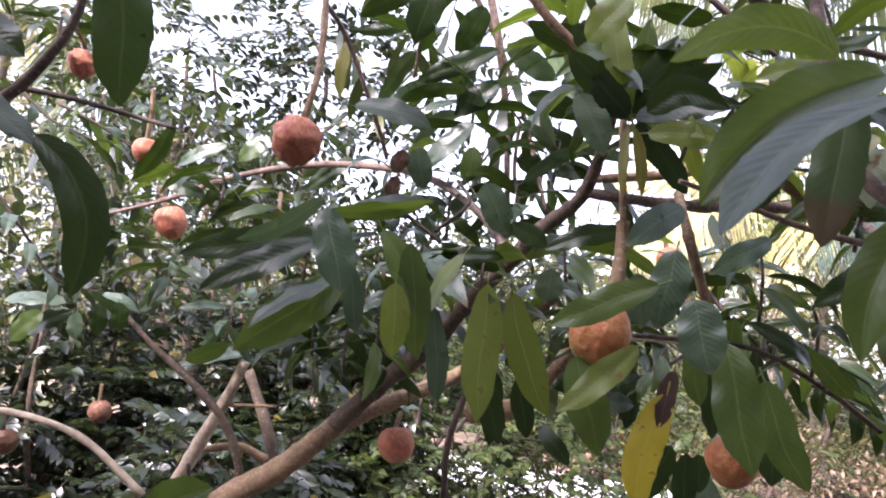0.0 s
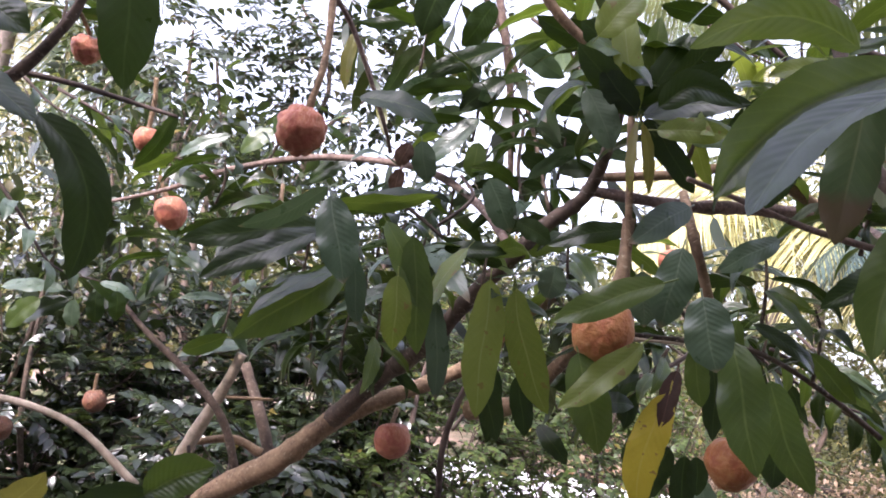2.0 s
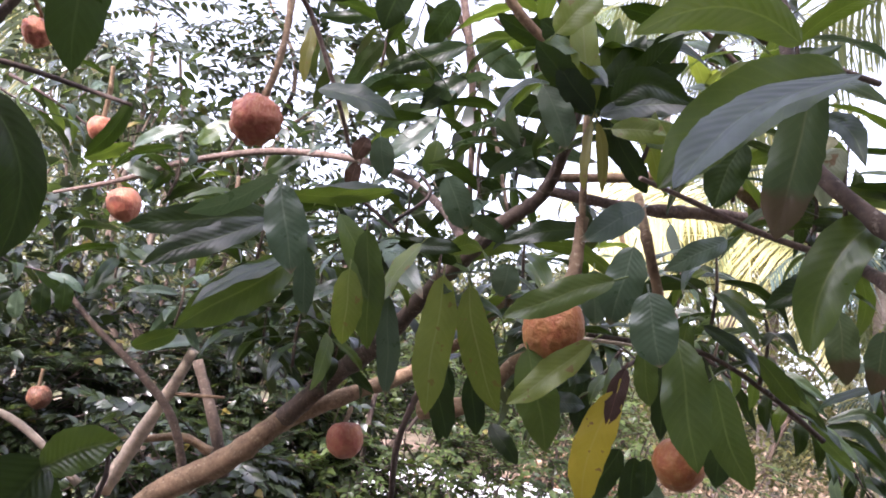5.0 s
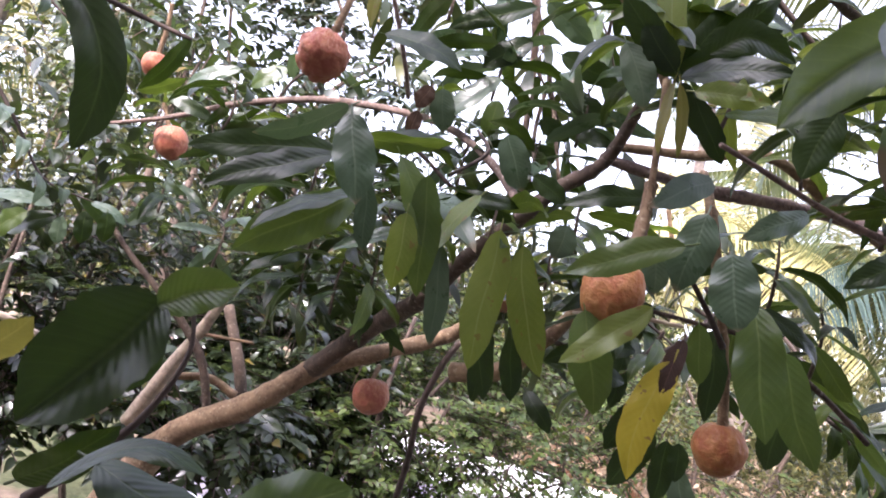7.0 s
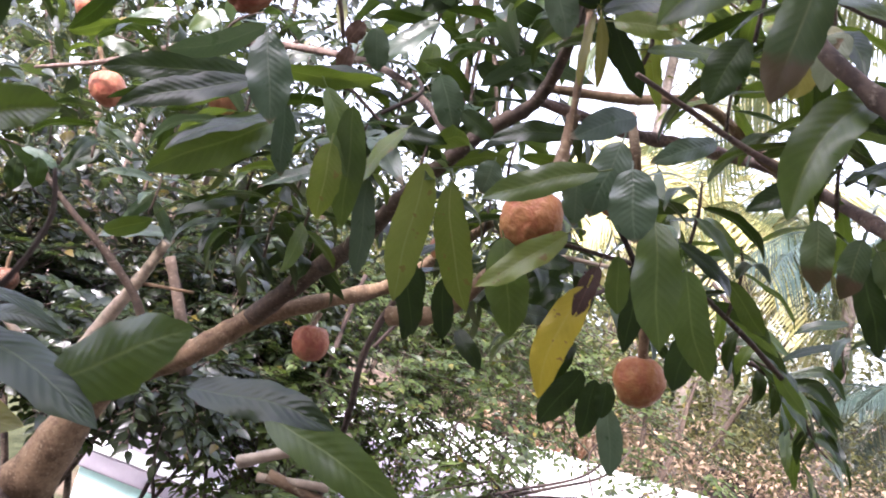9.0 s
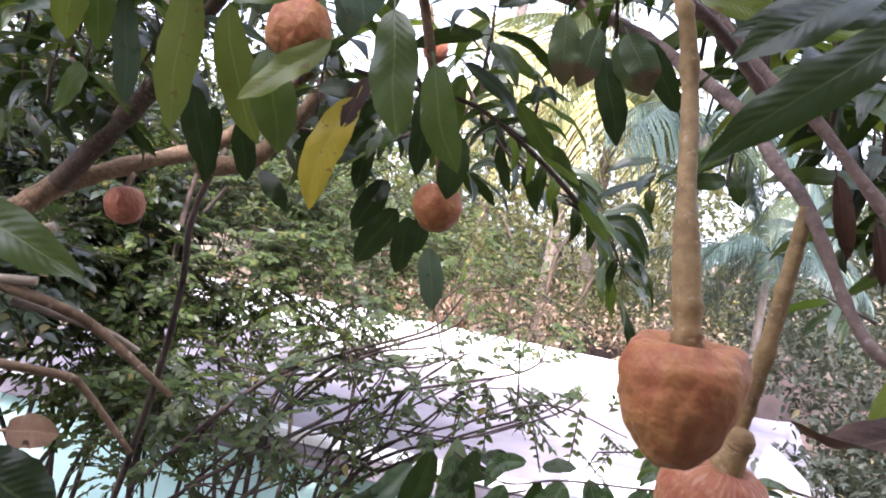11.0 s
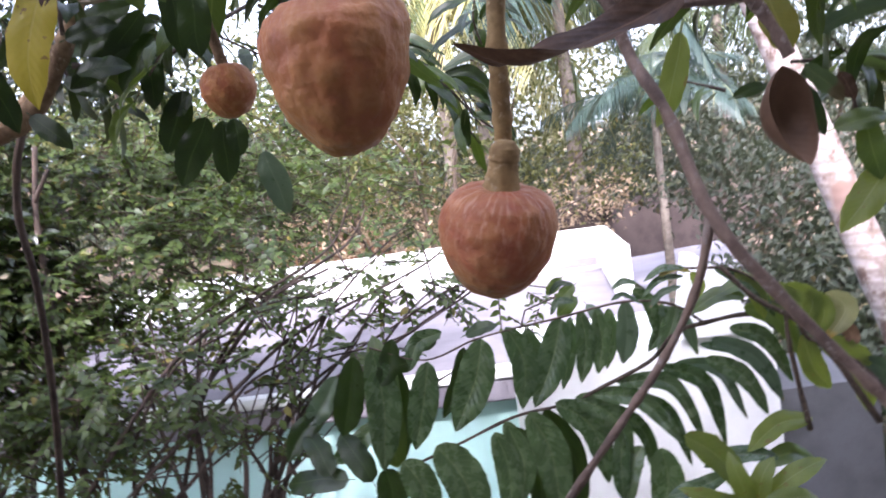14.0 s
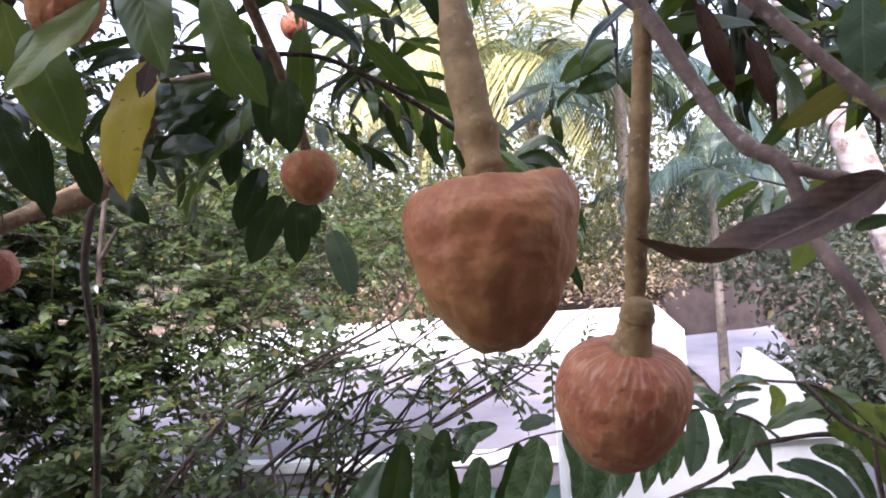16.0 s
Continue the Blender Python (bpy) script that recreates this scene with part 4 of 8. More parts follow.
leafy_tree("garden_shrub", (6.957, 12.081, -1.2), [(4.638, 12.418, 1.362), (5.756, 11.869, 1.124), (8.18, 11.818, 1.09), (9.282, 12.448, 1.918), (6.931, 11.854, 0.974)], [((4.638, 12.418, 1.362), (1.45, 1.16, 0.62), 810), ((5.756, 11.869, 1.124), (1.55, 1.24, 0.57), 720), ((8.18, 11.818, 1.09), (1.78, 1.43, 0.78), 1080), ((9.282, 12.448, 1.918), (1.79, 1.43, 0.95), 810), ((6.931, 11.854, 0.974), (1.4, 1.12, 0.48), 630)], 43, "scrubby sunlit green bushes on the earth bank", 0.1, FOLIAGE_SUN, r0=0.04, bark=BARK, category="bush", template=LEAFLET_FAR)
leafy_tree("hedge_bush", (9.27, 6.916, -2.4), [(9.647, 8.879, 0.79), (9.501, 7.802, 0.147), (11.54, 7.959, 0.539), (8.305, 7.215, -0.706), (9, 6.335, -0.584), (10.248, 6.324, -0.035), (7.658, 5.824, -1.337), (8.264, 4.989, -1.161)], [((9.647, 8.879, 0.79), (1.24, 0.99, 0.76), 1170), ((9.501, 7.802, 0.147), (1.14, 0.91, 0.79), 1430), ((11.54, 7.959, 0.539), (1.43, 1.15, 1.05), 1560), ((8.305, 7.215, -0.706), (1.19, 0.95, 0.56), 1820), ((9, 6.335, -0.584), (1.13, 0.91, 0.68), 2080), ((10.248, 6.324, -0.035), (0.95, 0.76, 0.95), 1560), ((7.658, 5.824, -1.337), (1.35, 1.08, 0.54), 1950), ((8.264, 4.989, -1.161), (0.95, 0.76, 0.76), 1690)], 44, "dull green shrubs covering the slope", 0.14, FOLIAGE_GREY, r0=0.07, bark=BARK, category="bush", template=LEAFLET_FAR)
leafy_tree("far_tree", (14.866, 13.415, -2), [(13.554, 11.543, 2.406), (16.458, 11.309, 3.188)], [((13.554, 11.543, 2.406), (2.16, 1.73, 1.4), 1300), ((16.458, 11.309, 3.188), (2.43, 1.95, 2.03), 2400), ((13.259, 13.877, 1.934), (2.29, 1.83, 1.15), 700), ((15.866, 12.805, 4.985), (2.86, 2.29, 1.72), 1700), ((15.193, 17.539, 4.499), (3.15, 2.52, 2.1), 900)], 45, "dark trees standing on the slope across the lane", 0.17, FOLIAGE_GREY, r0=0.07, bark=BARK, category="tree", template=LEAFLET_FAR)
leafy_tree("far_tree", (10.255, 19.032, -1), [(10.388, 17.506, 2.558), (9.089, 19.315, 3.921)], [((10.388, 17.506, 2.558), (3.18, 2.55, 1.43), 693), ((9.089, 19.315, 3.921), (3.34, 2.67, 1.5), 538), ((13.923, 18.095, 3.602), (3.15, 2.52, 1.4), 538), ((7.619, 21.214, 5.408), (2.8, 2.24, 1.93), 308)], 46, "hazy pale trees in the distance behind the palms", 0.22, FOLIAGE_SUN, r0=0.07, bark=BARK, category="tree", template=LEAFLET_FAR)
leafy_tree("dry_scrub", (5.707, 12.124, -1.5), [(3.94, 12.931, 0.614), (5.379, 12.022, 0.653), (7.801, 11.42, 0.668)], [((3.94, 12.931, 0.75), (1.79, 1.43, 0.62), 1300), ((5.379, 11.6, 0.8), (1.75, 1.0, 0.6), 1300), ((7.801, 11.2, 0.75), (1.40, 1.0, 0.5), 700), ((2.6, 10.3, 0.8), (1.1, 0.6, 0.45), 600)], 47, "dry brown scrub on the earth bank", 0.1, FOLIAGE_DRY, r0=0.03, bark=BARK_PALE, category="bush", template=LEAFLET_FAR)
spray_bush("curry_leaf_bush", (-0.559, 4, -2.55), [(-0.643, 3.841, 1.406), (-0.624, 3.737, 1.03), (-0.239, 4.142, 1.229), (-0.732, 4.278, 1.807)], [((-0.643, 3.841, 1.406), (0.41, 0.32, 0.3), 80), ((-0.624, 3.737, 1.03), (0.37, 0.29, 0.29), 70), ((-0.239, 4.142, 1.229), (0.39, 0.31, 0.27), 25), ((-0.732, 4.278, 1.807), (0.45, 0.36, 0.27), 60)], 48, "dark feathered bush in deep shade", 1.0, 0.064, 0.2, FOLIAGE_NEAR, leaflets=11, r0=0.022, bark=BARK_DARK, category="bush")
leafy_tree("far_tree", (10.856, 21.304, -1), [(12.722, 20.74, 1)], [((12.722, 20.74, 1), (4.20, 3.36, 1.15), 1710), ((9.28, 22.421, 1.604), (4.20, 3.36, 1.53), 1710), ((17.486, 20.702, 1.351), (4.14, 3.31, 1.45), 1710), ((19.623, 17.518, 2.366), (4.20, 3.36, 2.29), 2280), ((5.383, 22.09, 2.046), (4.20, 3.36, 2.10), 2280), ((0.645, 24.352, 1.959), (4.55, 3.64, 2.80), 2280)], 49, "dark green woods in the distance", 0.24, FOLIAGE_GREY, r0=0.06, bark=BARK, category="tree", template=LEAFLET_FAR)
leafy_tree("far_tree", (-2.759, 20.652, -1), [(-9.229, 20.031, 2.986)], [((-9.229, 20.031, 2.986), (4.77, 3.82, 2.23), 1600), ((-2.875, 19.987, 3.484), (5.09, 4.07, 1.91), 1600), ((3.827, 21.937, 4.22), (5.25, 4.20, 1.93), 1440)], 50, "dark green woods in the distance", 0.24, FOLIAGE_GREY, r0=0.06, bark=BARK, category="tree", template=LEAFLET_FAR)
spray_bush("curry_leaf_bush", (-0.194, 3.83, -2.55), [(-0.272, 3.873, 1.136), (-0.243, 3.716, 0.708), (-0.233, 4.222, 1.602), (-0.029, 3.509, 0.504)], [((-0.272, 3.873, 1.136), (0.34, 0.27, 0.29), 110), ((-0.243, 3.716, 0.708), (0.38, 0.31, 0.28), 120), ((-0.233, 4.222, 1.602), (0.34, 0.27, 0.32), 100), ((-0.029, 3.509, 0.504), (0.3, 0.24, 0.17), 45)], 51, "dense shaded bush with small feathered leaves", 1.0, 0.051, 0.2, FOLIAGE_GREEN, leaflets=11, r0=0.022, bark=BARK_DARK, category="bush")
leafy_tree("far_tree", (19.338, 38.087, 2), [(-2.006, 45.626, 2.426)], [((-2.006, 45.626, 2.426), (10.50, 8.40, 3.82), 1300), ((8.424, 42.833, 2.008), (11.03, 8.82, 3.34), 1300), ((19.859, 39.567, 1.72), (11.55, 9.24, 2.80), 1300), ((30.918, 34.309, 2.273), (11.55, 9.24, 3.15), 1300), ((39.494, 28.101, 4.248), (11.03, 8.82, 4.34), 1400)], 52, "hazy belt of woods far behind the houses", 0.6, FOLIAGE_GREY, r0=0.1, bark=BARK, category="tree", template=LEAFLET_FAR)
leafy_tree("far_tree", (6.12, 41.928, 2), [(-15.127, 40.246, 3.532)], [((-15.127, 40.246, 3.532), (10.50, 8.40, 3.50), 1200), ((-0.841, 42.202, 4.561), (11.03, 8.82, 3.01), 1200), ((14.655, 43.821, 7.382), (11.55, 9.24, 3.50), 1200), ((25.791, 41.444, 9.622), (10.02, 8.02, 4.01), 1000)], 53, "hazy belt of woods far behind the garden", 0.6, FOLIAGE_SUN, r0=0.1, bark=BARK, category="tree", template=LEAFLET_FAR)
spray_bush("curry_leaf_bush", (0.731, 3.179, -0.062), [(0.967, 3.132, 0.816), (1.45, 3.046, 0.956), (1.882, 3.033, 0.915), (0.662, 3.07, 0.546)], [((0.967, 3.132, 0.816), (0.3, 0.24, 0.15), 13), ((1.45, 3.046, 0.956), (0.31, 0.24, 0.15), 13), ((1.882, 3.033, 0.915), (0.24, 0.19, 0.13), 7), ((0.662, 3.07, 0.546), (0.26, 0.21, 0.14), 9), ((1.229, 2.964, 0.598), (0.29, 0.23, 0.12), 9), ((0.737, 3.239, 1.017), (0.31, 0.24, 0.15), 11)], 54, "spreading bush with thin stems and sparse feathered leaves", 1.0, 0.046, 0.18, FOLIAGE_GREEN, leaflets=11, r0=0.012, bark=BARK_DARK, category="bush")


# ---------------------------------------------------------------- the fruit tree
TREE = thing("custard_apple_tree", (-1.15, 2.1, -2.55), "custard apple tree with long drooping green leaves and brown branches", "fruit tree")


# outlines of the two big fruits: (radius, height), from the stalk to the bottom
PROFILES = {
    "heart": [(0.0, 0.86), (0.30, 0.88), (0.58, 0.97), (0.80, 0.94), (0.93, 0.76), (1.0, 0.47), (0.95, 0.12), (0.85, -0.22), (0.70, -0.52), (0.48, -0.79), (0.24, -0.95), (0.0, -1.0)],
    "bell": [(0.0, 0.93), (0.30, 0.97), (0.62, 0.93), (0.88, 0.73), (1.0, 0.38), (0.97, 0.04), (0.86, -0.30), (0.68, -0.62), (0.45, -0.87), (0.22, -0.98), (0.0, -1.0)],
}


def fruit(centre, radius, half, axis, material, kind, seed, label, stalk, stalk_radius, collar=0, neck=1.18):
    """A custard apple on its stalk: skin, stalk and, on some, a swollen collar."""
    t = thing("custard_apple", centre, label, "fruit", "custard apples on the tree")
    rings, sides = (44, 56) if kind in PROFILES else (26, 36)
    rng = random.Random(seed)
    off = Vector((rng.uniform(0, 50), rng.uniform(0, 50), rng.uniform(0, 50)))
    profile = spline(PROFILES.get(kind, PROFILES["heart"]), 8)
    verts, faces = [], []
    for i in range(rings + 1):
        th = math.pi * i / rings
        s, c = math.sin(th), math.cos(th)
        if kind in PROFILES:
            r, z = profile[min(len(profile) - 1, int(i / rings * (len(profile) - 1) + 0.5))]
        else:
            r, z = max(s, 0) ** 0.92 * (1 - 0.10 * max(0, -c)), c - 0.12 * max(0, c) ** 8
        for k in range(sides):
            a = 2 * math.pi * k / sides
            d = Vector((s * math.cos(a), s * math.sin(a), c))
            lump = 0.045 * noise.noise(d * 1.7 + off) + 0.028 * noise.noise(d * 4.5 + off)
            if kind == "heart":
                # soft dents between the segments, and one shoulder higher than the other
                cells = noise.voronoi(d * 3.4 + off)[0]
                lump += 0.05 * (min(0.4, cells[1] - cells[0]) - 0.15) + 0.04 * noise.noise(d * 3.0 + off)
                lump += 0.05 * math.cos(a) * max(0, c + 0.2) + 0.03 * math.cos(3 * a + 1) * max(0, c)
            elif kind == "bell":
                lump += 0.012 * noise.noise(Vector((a * 6, z * 2, seed))) * s
            elif kind == "knobbly":
                cells = noise.voronoi(d * 2.0 + off)[0]
                lump += 0.30 * (min(0.42, cells[1] - cells[0]) - 0.2)
            elif kind == "lobed":
                lump += 0.16 * (abs(math.cos(a * 1.0 + 0.5)) - 0.5) * s
                cells = noise.voronoi(d * 2.2 + off)[0]
                lump += 0.12 * (min(0.35, cells[1] - cells[0]) - 0.15)
            else:
                cells = noise.voronoi(d * 2.8 + off)[0]
                lump += 0.06 * (min(0.35, cells[1] - cells[0]) - 0.15)
            m = 1 + lump
            zz = z * (0.9 + 0.11 * math.sin(a + 0.3)) if kind == "heart" and z > 0 else z
            verts.append((radius * r * m * math.cos(a), radius * r * m * math.sin(a), half * zz * m))
    for i in range(rings):
        for k in range(sides):
            a, b = i * sides + k, i * sides + (k + 1) % sides
            faces.append((a, a + sides, b + sides, b))
    ob = mesh_object("flesh", verts, faces, material)
    q = Vector((0, 0, 1)).rotation_difference(Vector(axis))
    ob.matrix_basis = Matrix.Translation(centre) @ q.to_matrix().to_4x4()
    under(ob, t)
    if stalk:
        c, ax = np.array(centre), np.array(axis)
        top = (0.62 if kind == "heart" else 0.78) if kind in PROFILES else 0.66
        pts = [c + ax * half * top] + [np.array(p) for p in stalk]
        n = len(pts)
        rad = [stalk_radius * max(1.3, neck)] + [stalk_radius * (1.0 - 0.12 * i / n) for i in range(n - 1)]
        if collar:
            rad[1] = stalk_radius * 1.1
        if kind == "heart":
            # thick up to a knob, slim above it
            rad = [stalk_radius * w for w in ([1.45, 1.24, 1.27, 0.95, 0.9, 0.9, 1.05, 1.25] + [1.35] * n)[:n]]
        stem = tube("stalk", pts, rad, STALK if kind in PROFILES else BARK_TAN, t, "tan woody stalk with old leaf scars", sides=14, steps=9, rough=0.05, seed=seed + 5, knots=0.10)
        rim = [c + ax * half * (top + k) for k in (-0.06, 0.08, 0.20)]
        tube("rim", rim, [stalk_radius * 1.5 * neck, stalk_radius * 1.22 * neck, stalk_radius * 1.05], STALK, stem, sides=16, steps=5, rough=0.06, seed=seed + 9)
        if collar:
            # a thick neck from the fruit up to a swollen ring
            up = [half * top, half * top + 0.35 * collar, half * top + 0.75 * collar, half * top + collar, half * top + collar * 1.10, half * top + collar * 1.36, half * top + collar * 1.55]
            tube("collar", [c + ax * u for u in up], [stalk_radius * w for w in (2.7, 2.08, 1.74, 1.58, 1.72, 1.56, 1.0)], STALK, stem, "swollen ring and thick neck of the stalk", sides=18, steps=5, rough=0.03, seed=seed + 7)
    return t


def leafy_twig(points, radius, count, length, width, looks, seed, bark=BARK, start=0.1, droop=0.6):
    """A twig with leaves in two rows along it."""
    rng = np.random.default_rng(seed)
    n = len(points)
    tube("twig", points, [radius * (1 - 0.7 * i / (n - 1)) for i in range(n)], bark, TREE, sides=7, steps=5, rough=0.1, seed=seed)
    line = spline(points, 10)
    for i in range(count):
        s = start + (1 - start) * i / max(1, count - 1)
        k = min(len(line) - 2, int(s * (len(line) - 1)))
        p, d = line[k], line[k + 1] - line[max(0, k - 1)]
        d /= np.linalg.norm(d) + 1e-9
        side = np.cross(d, (0, 0, 1.0))
        if np.linalg.norm(side) < 0.35:
            side = np.array([1.0, -0.3, 0])
        side /= np.linalg.norm(side)
        w = d * rng.uniform(0.35, 0.8) + side * (1 if i % 2 else -1) * rng.uniform(0.6, 1.0) + np.array([0, 0, -droop * rng.uniform(0.4, 1.3)])
        if i == count - 1:
            w = d + np.array([0, 0, -0.4 * droop])
        w /= np.linalg.norm(w)
        ln = length * rng.uniform(0.75, 1.15)
        base = p + w * 0.01
        leaf(TREE, tuple(base), tuple(base + w * ln), width * ln / length * rng.uniform(0.85, 1.1), rng.normal(0, 35),
             looks[int(rng.integers(len(looks)))], bend=float(rng.uniform(0.08, 0.22)), fold=float(rng.uniform(0.2, 0.5)))


def whorl(place, axis, count, length, width, looks, seed, bark=BARK, droop=0.5):
    """A shoot end with leaves all round it that arch out and hang."""
    rng = np.random.default_rng(seed)
    p, ax = np.array(place), np.array(axis) / np.linalg.norm(axis)
    e1 = np.cross(ax, (0.3, 1.0, 0.1))
    e1 /= np.linalg.norm(e1)
    e2 = np.cross(ax, e1)
    mid = p - ax * length * 0.35 + rng.normal(0, 0.008, 3)
    tube("twig", [p - ax * length * 0.8, mid, p], [0.0042, 0.0034, 0.0022], bark, TREE, sides=7, steps=4, rough=0.12, seed=seed)
    for i in range(count):
        a = i * 2.4 + rng.uniform(-0.3, 0.3)
        s = i / max(1, count - 1)
        b = p - ax * length * 0.5 * s
        w = ax * rng.uniform(0.15, 0.7) * (1 - 0.5 * s) + (e1 * math.cos(a) + e2 * math.sin(a)) * rng.uniform(0.7, 1.0) + np.array([0, 0, -droop * rng.uniform(0.5, 1.5)])
        w /= np.linalg.norm(w)
        ln = length * rng.uniform(0.75, 1.2)
        b = b + w * 0.012
        leaf(TREE, tuple(b), tuple(b + w * ln), width * ln / length * rng.uniform(0.75, 1.0), rng.normal(0, 30),
             looks[int(rng.integers(len(looks)))], bend=float(rng.uniform(0.08, 0.24)), fold=float(rng.uniform(0.2, 0.55)), side=float(rng.normal(0, 0.04)))


BLADE = leaf_data(1.0, 0.25, 0.10, 0.3, nl=8, nw=1, seed=4)[:2]


def leaf_mass(twigs, length, seed, bark=BARK_DARK):
    """Further leafy twigs of the tree, joined: (start, end, leaves) each."""
    rng = np.random.default_rng(seed)
    rots, places, sizes, lines = [], [], [], []
    for a, b, n in twigs:
        a, b = np.array(a), np.array(b)
        d = (b - a) / np.linalg.norm(b - a)
        mid = (a + b) / 2 + rng.normal(0, 0.02, 3)
        lines += [(a, mid), (mid, b)]
        side = np.cross(d, rng.normal(0, 1, 3))
        side /= np.linalg.norm(side)
        for i in range(n):
            s = (i + 0.4) / n
            p = a + (mid - a) * 2 * s if s < 0.5 else mid + (b - mid) * (2 * s - 1)
            w = d * rng.uniform(0.2, 0.8) + side * (1 if i % 2 else -1) * rng.uniform(0.5, 1) + np.array([0, 0, -rng.uniform(0.2, 0.9)]) + rng.normal(0, 0.2, 3)
            w /= np.linalg.norm(w)
            up = np.array([rng.normal(0, 0.5), -0.3 + rng.normal(0, 0.4), 1.0])
            x = np.cross(w, up)
            x /= np.linalg.norm(x)
            rots.append(np.stack([x, w, np.cross(x, w)], 1))
            places.append(p), sizes.append(length * rng.uniform(0.7, 1.2))
    tagged(under(swarm("foliage", [(*BLADE, poses_of(np.array(rots), np.array(places), np.array(sizes)))], FOLIAGE_TREE), TREE), "further dark green leaves", kind="stuff")
    tagged(under(swarm("twigwork", [(*STICK, stick_poses(lines, 0.0022))], bark), TREE), "thin dark twigs", kind="stuff")


tube("trunk", [(-0.819, 2.478, 0.753), (-0.653, 2.37, 1.095), (-0.419, 2.282, 1.274), (-0.25, 2.25, 1.435)], [0.0850, 0.0438, 0.0376, 0.0308], BARK_TAN, TREE, "thick tan branch with old scars", sides=14, rough=0.1)
tube("trunk", [(-1.15, 2.1, -2.6), (-1.2, 2.15, -1.2), (-1.22, 2.15, 0.1), (-0.819, 2.478, 0.753)], [0.095, 0.085, 0.07, 0.06], BARK, TREE, sides=14)
tube("branch", [(-0.273, 2.264, 1.416), (-0.131, 2.023, 1.566), (-0.015, 1.75, 1.661), (0.075, 1.527, 1.776), (0.13, 1.414, 1.836), (0.19, 1.4, 1.914), (0.263, 1.386, 1.984), (0.285, 1.324, 2.058), (0.288, 1.263, 2.126), (0.28, 1.253, 2.198)], [0.0292, 0.0279, 0.0230, 0.0179, 0.0156, 0.0156, 0.0145, 0.0118, 0.0103, 0.0083], BARK, TREE, "dark brown branch", sides=12, rough=0.1)
tube("branch", [(-0.258, 2.262, 1.426), (-0.097, 2.281, 1.515), (0.113, 2.355, 1.63), (0.236, 2.23, 1.752), (0.345, 2.106, 1.875)], [0.0292, 0.0245, 0.0238, 0.0210, 0.0167], BARK_TAN, TREE, sides=12, rough=0.1)
tube("branch", [(0.285, 1.428, 2.04), (0.473, 1.463, 2.083), (0.645, 1.497, 2.134), (0.831, 1.547, 2.077), (0.961, 1.566, 2.035)], [0.0092, 0.0107, 0.0117, 0.0140, 0.0142], BARK_TAN, TREE, rough=0.1)
tube("twig", [(0.331, 0.988, 1.918), (0.428, 1.034, 1.912), (0.556, 1.081, 1.896), (0.701, 1.125, 1.888)], [0.0036, 0.0042, 0.0053, 0.0064], BARK_MAUVE, TREE)
tube("twig", [(0.153, 2.309, 1.620), (0.115, 2.345, 1.522), (0.087, 2.410, 1.372), (0.094, 2.463, 1.187), (0.075, 2.579, 0.917), (0.022, 2.815, 0.553), (-0.111, 3.297, -0.201)], [0.0095, 0.0105, 0.0110, 0.0105, 0.0110, 0.0120, 0.0140], BARK_DARK, TREE)
tube("twig", [(0.117, 2.547, 1.422), (0.172, 2.531, 1.517)], [0.0069, 0.0059], BARK_DARK, TREE)
tube("branch", [(-0.802, 2.435, 1.109), (-0.716, 2.399, 1.302), (-0.644, 2.37, 1.456), (-0.596, 2.346, 1.58)], [0.0238, 0.0220, 0.0183, 0.0156], BARK_PALE, TREE, "bare pale broken stem")
tube("twig", [(-0.536, 2.378, 1.152), (-0.608, 2.338, 1.356), (-0.724, 2.313, 1.482), (-0.884, 2.288, 1.604), (-0.987, 2.269, 1.697)], [0.0134, 0.0134, 0.0125, 0.0090, 0.0072], BARK, TREE)
tube("twig", [(-1.334, 2.178, 1.365), (-1.164, 2.181, 1.354), (-0.989, 2.193, 1.302), (-0.802, 2.222, 1.16)], [0.0084, 0.0100, 0.0109, 0.0125], BARK_PALE, TREE)
tube("twig", [(-0.729, 2.454, 1.277), (-0.601, 2.45, 1.303), (-0.502, 2.458, 1.269)], [0.0112, 0.0131, 0.0150], BARK_TAN, TREE)
tube("twig", [(-0.502, 2.734, 1.158), (-0.57, 2.695, 1.354), (-0.67, 2.708, 1.546)], [0.0228, 0.0207, 0.0190], BARK, TREE)
tube("twig", [(-0.66, 2.373, 1.436), (-0.477, 2.372, 1.45)], [0.0064, 0.0046], BARK_TAN, TREE)
tube("twig", [(-1.197, 2.458, 2.029), (-0.967, 2.396, 2.095), (-0.717, 2.235, 2.153), (-0.429, 2.03, 2.171), (-0.178, 1.835, 2.133), (-0.036, 1.695, 2.074), (0.077, 1.563, 1.972), (0.136, 1.431, 1.866)], [0.0050, 0.0078, 0.0101, 0.0100, 0.0098, 0.0091, 0.0095, 0.0104], BARK_MAUVE, TREE, rough=0.1)
tube("twig", [(-0.887, 1.25, 1.971), (-0.802, 1.239, 2.033), (-0.722, 1.218, 2.141), (-0.693, 1.2, 2.237)], [0.0134, 0.0114, 0.0093, 0.0083], BARK, TREE)
tube("twig", [(-1.136, 1.761, 2.215), (-1.027, 1.812, 2.219), (-0.933, 1.913, 2.228), (-0.786, 1.919, 2.203)], [0.0074, 0.0076, 0.0072, 0.0056], BARK_DARK, TREE)
tube("twig", [(0.037, 1.826, 2.718), (0.093, 1.862, 2.536), (0.137, 1.945, 2.371), (0.171, 1.994, 2.116)], [0.0103, 0.0119, 0.0106, 0.0082], BARK_MAUVE, TREE)
tube("twig", [(-0.026, 1.827, 2.71), (0.084, 1.859, 2.55), (0.193, 1.903, 2.328), (0.266, 1.853, 2.063)], [0.0088, 0.0080, 0.0064, 0.0053], BARK, TREE)
